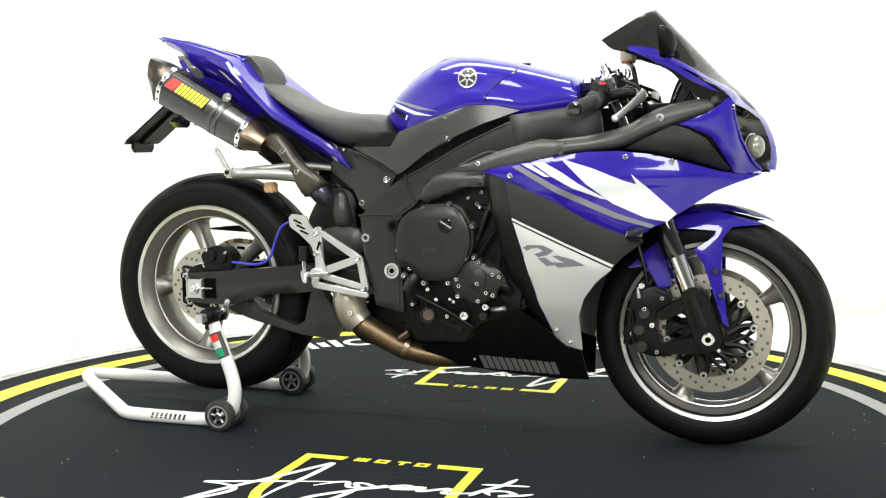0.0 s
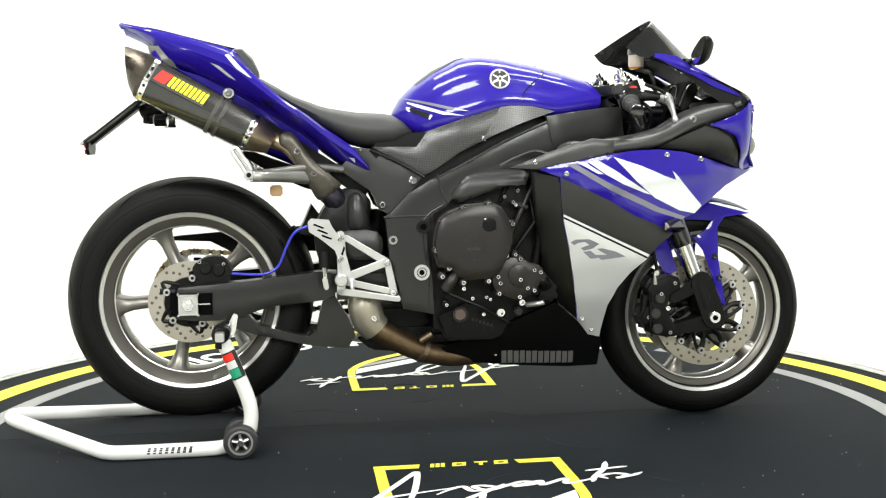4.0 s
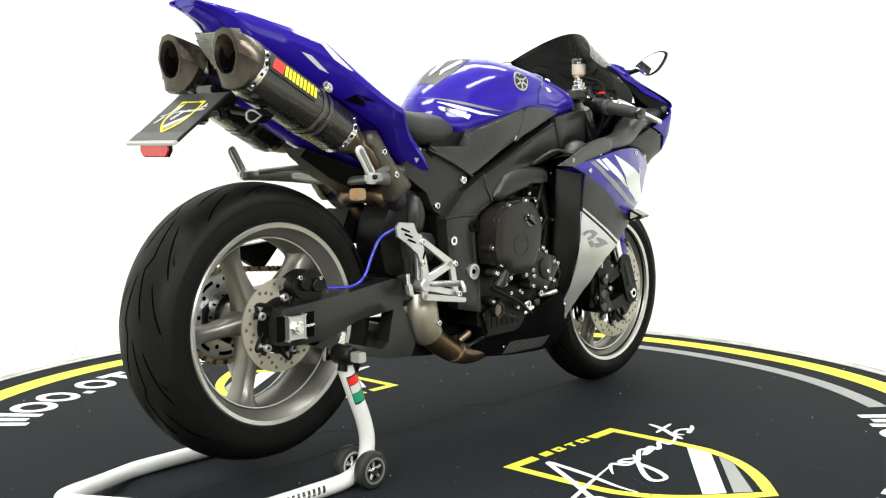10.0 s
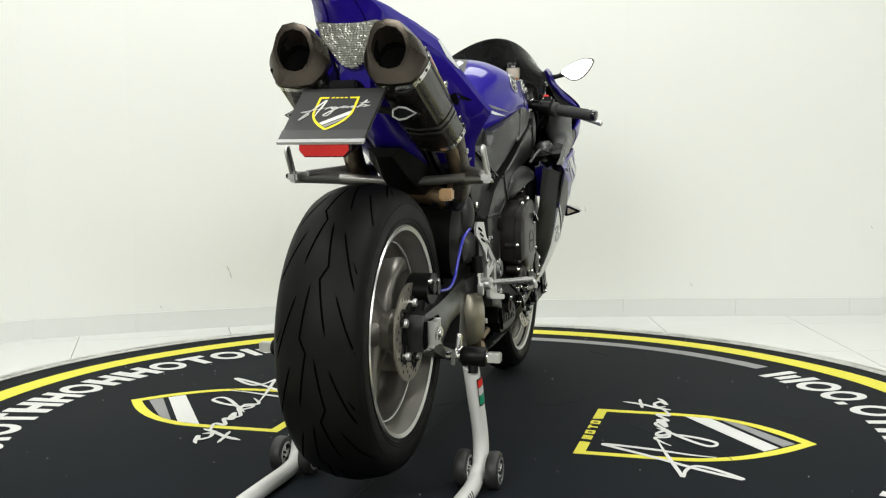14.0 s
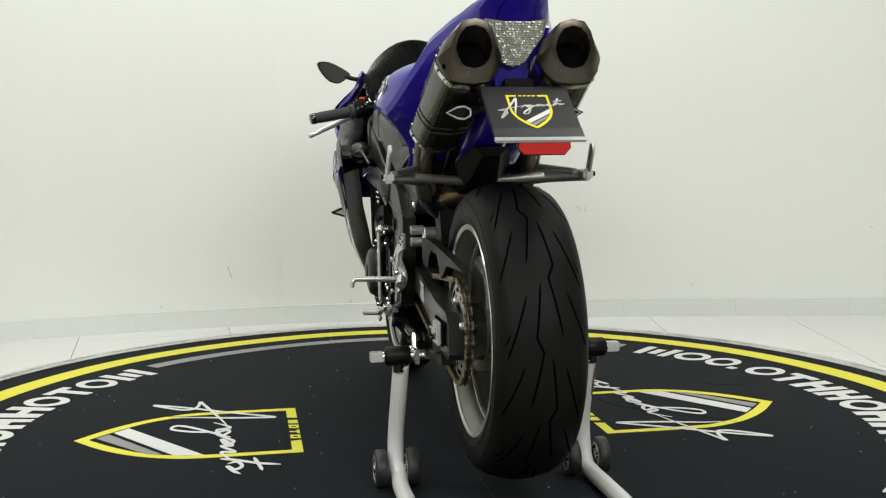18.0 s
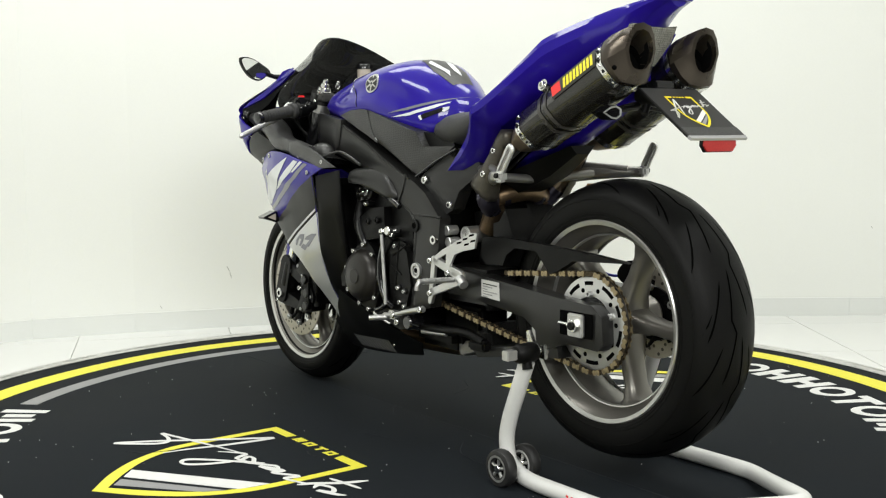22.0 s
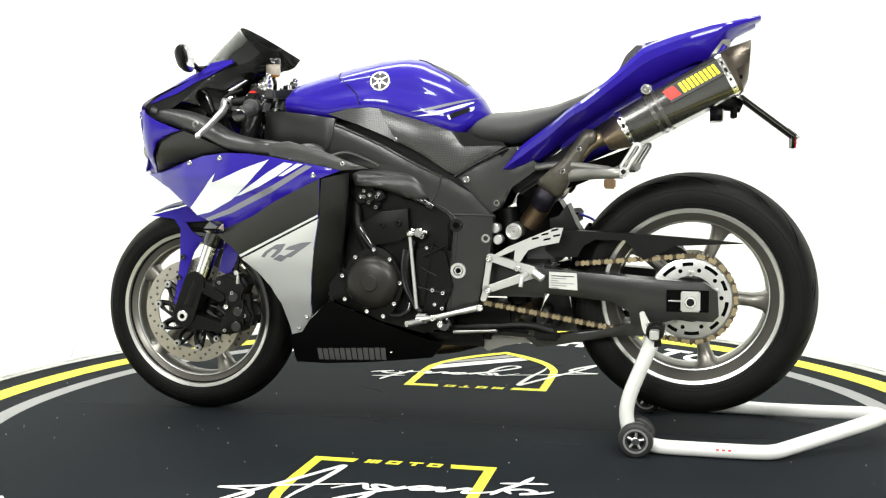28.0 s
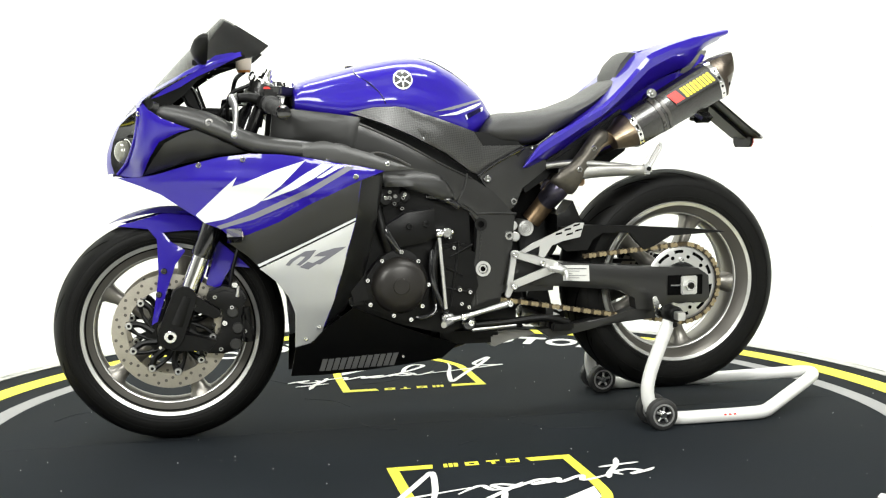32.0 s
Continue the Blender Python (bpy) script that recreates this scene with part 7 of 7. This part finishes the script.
    for x, y, z, r in ((1.24, -.10, .85, .004), (1.25, .10, .85, .004), (1.23, -.13, .88, .005), (1.23, .13, .88, .005)):
        part("cable", tube([(x - .03, y * 1.2, z + .05), (x + .02, y * 1.35, z + .02), (x + .02, y, z - .06), (x - .02, y * .6, z - .10)], r, 8), MATT_BLACK, bike)
    for k, (y, r) in enumerate(((.07, .005), (.1, .004), (-.12, .005), (.04, .006))):
        part("cable", tube([(1.17, y, .90), (1.22, y * 1.2, .86), (1.21, y, .78), (1.12, y * .7, .72)], r, 8), MATT_BLACK, bike)


def plate_xy(pts, z0, z1):
    bm = bmesh.new()
    a = [bm.verts.new((x, y, z0)) for x, y in pts]
    b = [bm.verts.new((x, y, z1)) for x, y in pts]
    n = len(pts)
    bm.faces.new(a)
    bm.faces.new(b[::-1])
    for i in range(n):
        bm.faces.new((a[i], a[(i + 1) % n], b[(i + 1) % n], b[i]))
    bmesh.ops.bevel(bm, geom=bm.edges[:], offset=.004, segments=2, affect="EDGES", clamp_overlap=True)
    return bm


def peg(parent, p0, p1, name, r=.0085):
    p0, p1 = Vector(p0), Vector(p1)
    ob = part(name, rod(p0, p1, r, 12), ALU, parent, "knurled silver foot peg")
    d = p1 - p0
    for k in range(9):
        c = p0 + d * (.12 + .09 * k)
        part("peg_ring", rod(c, c + d * .035, r * 1.18, 12), ALU, ob)
    return ob


def build_rearsets(bike):
    # right: slotted heel plate, hanger, brake pedal
    h = part("rearset_right", bar((.396, .436), (.505, .475), .011, .010, -.172, -.160), ALU, bike, "silver machined rearset bracket")
    for p, q, w0, w1 in (((.388, .548), (.392, .436), .011, .013), ((.402, .540), (.505, .475), .008, .010), ((.508, .474), (.523, .396), .009, .010), ((.394, .428), (.523, .396), .009, .008)):
        part("bracket_bar", bar(p, q, w0, w1, -.171, -.161), ALU, h)
    hp = part("heel_plate", sheet(HEEL_R, lambda x, z: .180 - .1 * max(0, .37 - x), -1, .006, 0, .05), ALU, bike, "silver heel plate with slots")
    for k in range(3):
        # slots are not cut: black slips hold their shade
        a, b = .318 + .010 * k, .575 - .014 * k
        part("slot", sheet([(a, b), (a + .026, b - .010), (a + .028, b - .006), (a + .004, b + .004)], lambda x, z: .1807 - .1 * max(0, .37 - x), -1, .0075, .0004, .05), SOOT_SHADE, hp)
    part("slot", sheet([(.392, .495), (.399, .515), (.395, .52), (.388, .50)], lambda x, z: .1806, -1, .0075, .0004, .05), SOOT_SHADE, hp)
    for x, z in ((.387, .540), (.387, .487), (.506, .475), (.521, .397), (.392, .432)):
        bolt(h, x, -.18, z, -1, .008, .006)
    peg(h, (.415, -.178, .432), (.408, -.292, .445), "foot_peg", .0065)
    part("peg_tip", tube([(.408, -.288, .445), (.408, -.296, .436), (.409, -.297, .424)], .0055, 10), ALU, h)
    part("brake_pedal", bar((.385, .404), (.533, .380), .009, .007, -.190, -.180), ALU, h, "silver brake pedal")
    part("pedal_boss", disc(.388, .432, -.16, -.192, .017, 20, .003), ALU, h)
    part("pedal_arm", bar((.386, .405), (.388, .432), .010, .011, -.190, -.180), ALU, h)
    part("master_cylinder", rod((.345, -.165, .505), (.345, -.168, .465), .014, 16), MATT_BLACK, h)
    part("push_rod", rod((.345, -.168, .465), (.348, -.17, .415), .006, 10), BRIGHT, h)
    part("clevis", bar((.346, .433), (.349, .415), .007, .007, -.180, -.166), ALU, h)
    part("brake_switch", box(.212, .244, -.137, -.107, .648, .676, .004), ORANGE_BOX, bike)
    # left: heel plate, hanger, shift lever and rod
    g = part("rearset_left", bar((.400, .448), (.512, .482), .013, .010, .160, .172), ALU, bike, "silver machined rearset bracket")
    for p, q, w0, w1 in (((.400, .440), (.515, .398), .012, .010), ((.512, .482), (.525, .400), .008, .008), ((.520, .40), (.530, .372), .010, .008)):
        part("bracket_bar", bar(p, q, w0, w1, .161, .171), ALU, g)
    hl = part("heel_plate", sheet(HEEL_L, lambda x, z: .180, 1, .006, 0, .05), ALU, bike, "silver heel plate with slots")
    # uncut slots again, their shade put on as black slips
    for k, (a, b) in enumerate(((.35, .552), (.375, .541), (.40, .530), (.345, .538), (.37, .528))):
        part("slot", sheet([(a, b), (a - .018, b + .004), (a - .019, b + .009), (a - .001, b + .005)], lambda x, z: .1806, 1, .0075, .0004, .05), SOOT_SHADE, hl)
    for x, z in ((.513, .480), (.515, .395), (.437, .455)):
        bolt(g, x, .18, z, 1, .008, .006)
    peg(g, (.415, .178, .440), (.408, .292, .445), "foot_peg", .0065)
    part("peg_tip", tube([(.408, .288, .445), (.408, .296, .436), (.409, .297, .424)], .0055, 10), ALU, g)
    part("peg_hinge", rod((.395, .175, .445), (.372, .180, .430), .012, 12), ALU, g)
    part("shift_rod", rod((.722, .190, .535), (.706, .190, .345), .005, 10), ALU, bike, "slim silver shift rod")
    part("rod_end", ball((.722, .188, .542), .011), BRIGHT, bike)
    part("shift_lever", tube([(.533, .19, .352), (.60, .195, .337), (.660, .195, .322), (.706, .195, .315)], [.009, .007, .007, .008], 12), ALU, bike, "silver shift lever")
    part("lever_toe", rod((.690, .19, .312), (.722, .235, .310), .008, 12), ALU, bike)
    part("lever_pivot", box(.680, .712, .160, .182, .304, .328, .004), ALU, bike)
    for x, z in ((.533, .352), (.66, .322), (.64, .305)):
        bolt(bike, x, .198, z, 1, .009, .006)
    part("pivot_boss", disc(.638, .300, .12, .17, .020, 24, .004), GLOSS_BLACK, bike)
    part("side_stand", tube([(.655, .12, .285), (.53, .135, .292), (.42, .14, .300), (.35, .135, .284)], [.012, .011, .010, .012], 14), MATT_BLACK, bike, "folded black side stand")
    part("stand_foot", box(.335, .40, .12, .15, .262, .288, .006), MATT_BLACK, bike)
    part("stand_spring", rod((.62, .13, .275), (.50, .14, .285), .006, 10), ALU, bike)
    # passenger brackets with folded pegs
    for s in (-1, 1):
        b = part("passenger_bracket", tube([(.36, s * .10, .69), (.27, s * .165, .700), (.20, s * .225, .703), (.165, s * .232, .703)], [.015, .0125, .0105, .010], 14, 5, 1.35), PEG_GREY, bike, "grey passenger foot peg bracket")
        part("bracket_arm", tube([(.40, s * .10, .715), (.32, s * .135, .722), (.20, s * .215, .712)], [.010, .009, .008], 10), PEG_GREY, b)
        part("peg_clamp", box(.150, .178, min(s * .222, s * .246), max(s * .222, s * .246), .692, .718, .006), ALU, b)
        # folded peg: a flat open loop that stands up from the clamp
        lo, hi = Vector((.162, s * .237, .716)), Vector((.131, s * .235, .766))
        ax = (hi - lo).normalized()
        wd = ax.cross(Vector((0, 1, 0))).normalized() * .0085
        loop = [lo - wd * .6, lo - wd, lo.lerp(hi, .5) - wd, hi - wd, hi - wd * .5 + ax * .007, hi + wd * .5 + ax * .007, hi + wd, lo.lerp(hi, .5) + wd, lo + wd, lo + wd * .6]
        q = part("folded_peg", tube(loop, .0036, 10, 4, 1.4), ALU, b, "folded open-loop passenger peg")
        part("peg_web", tube([lo, hi + ax * .003], .0032, 8, straight=True), ALU_DARK, q)
        part("hinge_pin", disc(.163, .707, s * .243, s * .252, .006, 12, .001), MATT_BLACK, b)
    part("bracket_bridge", tube([(.27, -.165, .700), (.28, 0, .69), (.27, .165, .700)], .011, 10), PEG_GREY, bike)


def build_plate(bike):
    """Number plate holder with its dealer card, reflector and turn signals."""
    a, b = Vector((-.118, 0, .893)), Vector((-.256, 0, .787))
    d = (b - a).normalized()
    n = Vector((-d.z, 0, d.x)) * -1
    if n.x > 0:
        n = -n
    yc = -.006

    def slab(u0, u1, w0, w1, h0, h1):
        bm = bmesh.new()
        L = (b - a).length
        vs = []
        for h in (h0, h1):
            for u, w in ((u0, -w0), (u0, w0), (u1, w1), (u1, -w1)):
                vs.append(bm.verts.new(a + d * L * u + Vector((0, yc + w, 0)) + n * h))
        for f in ((0, 1, 2, 3), (7, 6, 5, 4), (0, 4, 5, 1), (1, 5, 6, 2), (2, 6, 7, 3), (3, 7, 4, 0)):
            bm.faces.new([vs[i] for i in f])
        return bm
    pl = part("plate_holder", slab(-.02, 1.0, .091, .089, -.004, 0), MATT_BLACK, bike, "plate holder with black dealer card")
    part("edge_strip", slab(.962, 1.02, .091, .089, -.003, .003), LABEL_GREY, pl)
    part("bracket_rail", slab(.05, .95, .03, .022, -.012, -.004), MATT_BLACK, pl)
    part("card", slab(0, .80, .089, .088, 0, .002), BLACK_STICKER, pl, "black card with yellow shield emblem", False)
    part("lower_strip", slab(.803, .96, .0885, .088, .0, .0035), PLASTIC_GREY, pl)
    L = (b - a).length
    # emblem on the card
    T = Matrix((
        (0, d.x, n.x, a.x), (-1, 0, 0, yc), (0, d.z, n.z, a.z), (0, 0, 0, 1)))

    def dec(bm, m, nm, lift):
        k = .186
        for v in bm.verts:
            p = v.co
            v.co = T @ Vector((p.x * k, (-p.y - .405) * k + .030, .0026 + lift + (.0004 if p.z > .0003 else 0)))
        part(nm, bm, m, pl, "", False)
    cols = {"yellow": YELLOW_STICKER, "white": PRINT_WHITE, "grey": PRINT_GREY}
    for col, p, q in shield_strokes():
        dec(strip([v[:2] for v in p], [v[:2] for v in q], .0008), cols[col], "emblem_bar", 0)
    for x in (-.08, -.03, .02, .07):
        dec(flat([(x - .012, -.410), (x + .022, -.410), (x + .022, -.428), (x - .012, -.428)], .0008), YELLOW_STICKER, "small_bar", 0)
    for s_ in PEN:
        dec(ribbon(s_, .024, .0008), PRINT_WHITE, "pen_stroke", .0006)
    ry = -.009
    rf = part("rear_reflector", plate_yz([(y + ry, z) for y, z in ((-.054, .786), (.045, .786), (.047, .772), (.036, .760), (-.045, .760), (-.056, .772))], -.2545, -.2505), RED, pl, "red rear reflector")
    part("reflector_case", plate_yz([(y + ry, z) for y, z in ((-.056, .789), (.047, .789), (.049, .772), (.037, .758), (-.046, .758), (-.058, .772))], -.2505, -.243), MATT_BLACK, rf)
    part("holder_arm", tube([(-.05, 0, .89), (-.10, 0, .873), (-.12, 0, .865)], [.028, .02, .015], 12), MATT_BLACK, pl)
    part("plate_lamp", box(-.115, -.085, -.03, .03, .893, .912, .004), GLOSS_BLACK, pl, "small plate lamp")
    for s in (-1, 1):
        c = Vector((-.055, s * .118, .842))
        part("signal_stalk", tube([(-.05, s * .02, .86), (-.05, s * .07, .852), (-.052, s * .10, .845)], [.010, .008, .010], 10), MATT_BLACK, pl)
        sg = part("rear_signal", plate_yz([(s * .088, .853), (s * .104, .860), (s * .122, .858), (s * .150, .844), (s * .122, .829), (s * .104, .828), (s * .088, .836)], -.070, -.040), GLOSS_BLACK, pl, "almond-shaped rear turn signal", False)
        part("signal_rim", torus_path([(-.071, s * y, z) for y, z in ((.093, .851), (.106, .857), (.121, .855), (.143, .844), (.121, .833), (.106, .831), (.093, .838))], .0022), LABEL_GREY, sg)
        part("plate_bolt", rod((-.10, s * .04, .86), (-.10, s * .05, .84), .008), MATT_BLACK, pl)


def build_bike():
    bike = thing("motorcycle", "blue, silver and black sport motorcycle raised on a white rear stand", "motorcycle")
    build_wheels(bike)
    build_chain(bike)
    build_swingarm(bike)
    build_engine(bike)
    build_frame(bike)
    build_tank(bike)
    build_seat_tail(bike)
    build_exhaust(bike)
    build_fairing(bike)
    build_front_end(bike)
    build_rearsets(bike)
    build_plate(bike)
    return bike


def build_stand():
    """White rear paddock stand: bent tube, two arms with pads, four small wheels."""
    st = thing("paddock_stand", "white tubular rear paddock stand with black pads and wheels", "paddock stand")
    pts = [(.112, -.222, .026), (.06, -.225, .0195), (-.03, -.226, .019), (-.16, -.225, .019), (-.205, -.216, .020), (-.240, -.194, .025), (-.34, -.122, .043), (-.43, -.058, .060), (-.468, -.026, .067), (-.480, 0, .069)]
    full = pts + [(x, -y, z) for x, y, z in reversed(pts[:-1])]
    part("base_tube", tube(full, .0185, 18, 5), STAND_WHITE, st, "bent white base tube", True, 60)
    for s in (-1, 1):
        arm = part("arm", tube([(.112, s * .222, .026), (.141, s * .225, .050), (.152, s * .224, .10), (.143, s * .222, .15), (.118, s * .220, .215), (.088, s * .218, .29)], .0185, 18, 5), STAND_WHITE, st)
        part("hook", plate([(.058, .295), (.110, .295), (.118, .312), (.125, .352), (.113, .356), (.100, .325), (.078, .320), (.062, .33)], s * .180, s * .190, .002), BRIGHT, st, "bright steel hook bracket")
        part("pad_bar", rod((.083, s * .165, .312), (.083, s * .285, .312), .011, 12), BRIGHT, st)
        part("pad", tube([(.083, s * .198, .312), (.083, s * .205, .312), (.083, s * .25, .312), (.083, s * .256, .312)], [.018, .023, .022, .017], 18, straight=True), MATT_BLACK, st, "black rubber pad")
        part("pad_end", box(.072, .094, min(s * .258, s * .288), max(s * .258, s * .288), .301, .323, .002), ALU, st)
        part("clamp_knob", rod((.083, s * .225, .30), (.078, s * .225, .275), .012, 12), MATT_BLACK, st)
        bolt(st, .098, s * .19, .322, s, .009, .008)
        # two wheels on each side of the arm foot
        for y in (.262, .190):
            w = part("wheel", lathe([(.022, -.013), (.034, -.015), (.041, -.012), (.0435, -.006), (.0435, .006), (.041, .012), (.034, .015), (.022, .013)], .126, .0435, s * y, 40), WHEEL_BLACK, st, "small black stand wheel")
            part("wheel_rim", ring_holes(.126, .0435, s * y - .0150, s * y + .0150, .026, .031, 32), ALU, w)
            part("wheel_hub", disc(.126, .0435, s * y - .0165, s * y + .0165, .010, 16, .002), BRIGHT, w)
            for k in range(5):
                a = 2 * math.pi * k / 5 + .4
                for f in (-.0095, .0095):
                    part("wheel_spoke", rod((.126, s * y + f, .0435), (.126 + .027 * math.cos(a), s * y + f, .0435 + .027 * math.sin(a)), .0036, 8), ALU, w)
            part("wheel_web", disc(.126, .0435, s * y - .004, s * y + .004, .026, 24), GLOSS_BLACK, w)
        # sticker with a red, white and green flag
        if s < 0:
            for k, (t0, t1, m) in enumerate(((.245, .262, RED_STICKER), (.225, .2435, LABEL_WHITE), (.202, .2235, GREEN_STICKER))):
                bm = bmesh.new()
                rows = []
                for z in np.linspace(t0, t1, 3):
                    cx = lerp(z, (.15, .215, .29), (.143, .118, .088))
                    rows.append([bm.verts.new((cx + .0195 * math.sin(b), s * .2205 - .0195 * math.cos(b), z + .4 * .0195 * math.sin(b))) for b in np.linspace(-.8, .5, 6)])
                for p, q in zip(rows, rows[1:]):
                    for i in range(5):
                        bm.faces.new((p[i], p[i + 1], q[i + 1], q[i]))
                part("flag_sticker", bm, m, arm, "red, white and green flag sticker")
            bm = bmesh.new()
            rows = []
            for z in np.linspace(.198, .266, 4):
                cx = lerp(z, (.15, .215, .29), (.143, .118, .088))
                rows.append([bm.verts.new((cx + .0192 * math.sin(b), s * .2205 - .0192 * math.cos(b), z + .4 * .0192 * math.sin(b))) for b in np.linspace(-.9, 1.15, 8)])
            for p, q in zip(rows, rows[1:]):
                for i in range(7):
                    bm.faces.new((p[i], p[i + 1], q[i + 1], q[i]))
            part("sticker_field", bm, BLACK_STICKER, arm)
        # plain bars in place of the maker's word on the tube
        for k in range(8 if s < 0 else 3):
            x = -.105 + .0145 * k
            bm = bmesh.new()
            yy = .2255
            rows = []
            for dx in (0, .0075):
                rows.append([bm.verts.new((x + dx + .004 * math.sin(b), s * (yy + .0190 * math.cos(b)), .019 + .0190 * math.sin(b))) for b in (np.linspace(-.1, .75, 5) if s < 0 else np.linspace(.18, .42, 5))])
            for i in range(4):
                bm.faces.new((rows[0][i], rows[0][i + 1], rows[1][i + 1], rows[1][i]))
            part("lettering_bar", bm, BLACK_STICKER if s < 0 else RED_STICKER, st)
    for ob in st.children:
        ob.matrix_basis = SHIFT @ Matrix.Translation((0, .004, 0))
    return st


LABEL_GREY = material("grey_plate_edge", (.42, .42, .42), .4, .5)
PLASTIC_GREY = material("grey_grained_plastic", (.028, .028, .0272), .34, 0, 0, .15, 900, .25, .12, 6, .65)
ALU_DARK = material("grey_cast_aluminium", (.27, .265, .255), .42, .8, 0, .12, 400, .1, .2, 16)
GRIP = material("grip_rubber", (.02, .02, .02), .65, 0, 0, .3, 400, .5, .1, 10)

build_room()
mat = build_mat()
bike = build_bike()
stand = build_stand()


def motions():
    """The table turns steadily and carries mat, motorcycle and stand."""
    rows = [(t, pose(0, 0, 0, 0, 0, float(np.interp(t, TURN_T, TURN_A)))) for t in range(0, 33)]
    for ob in (mat, bike, stand):
        walk(ob, rows)


motions()
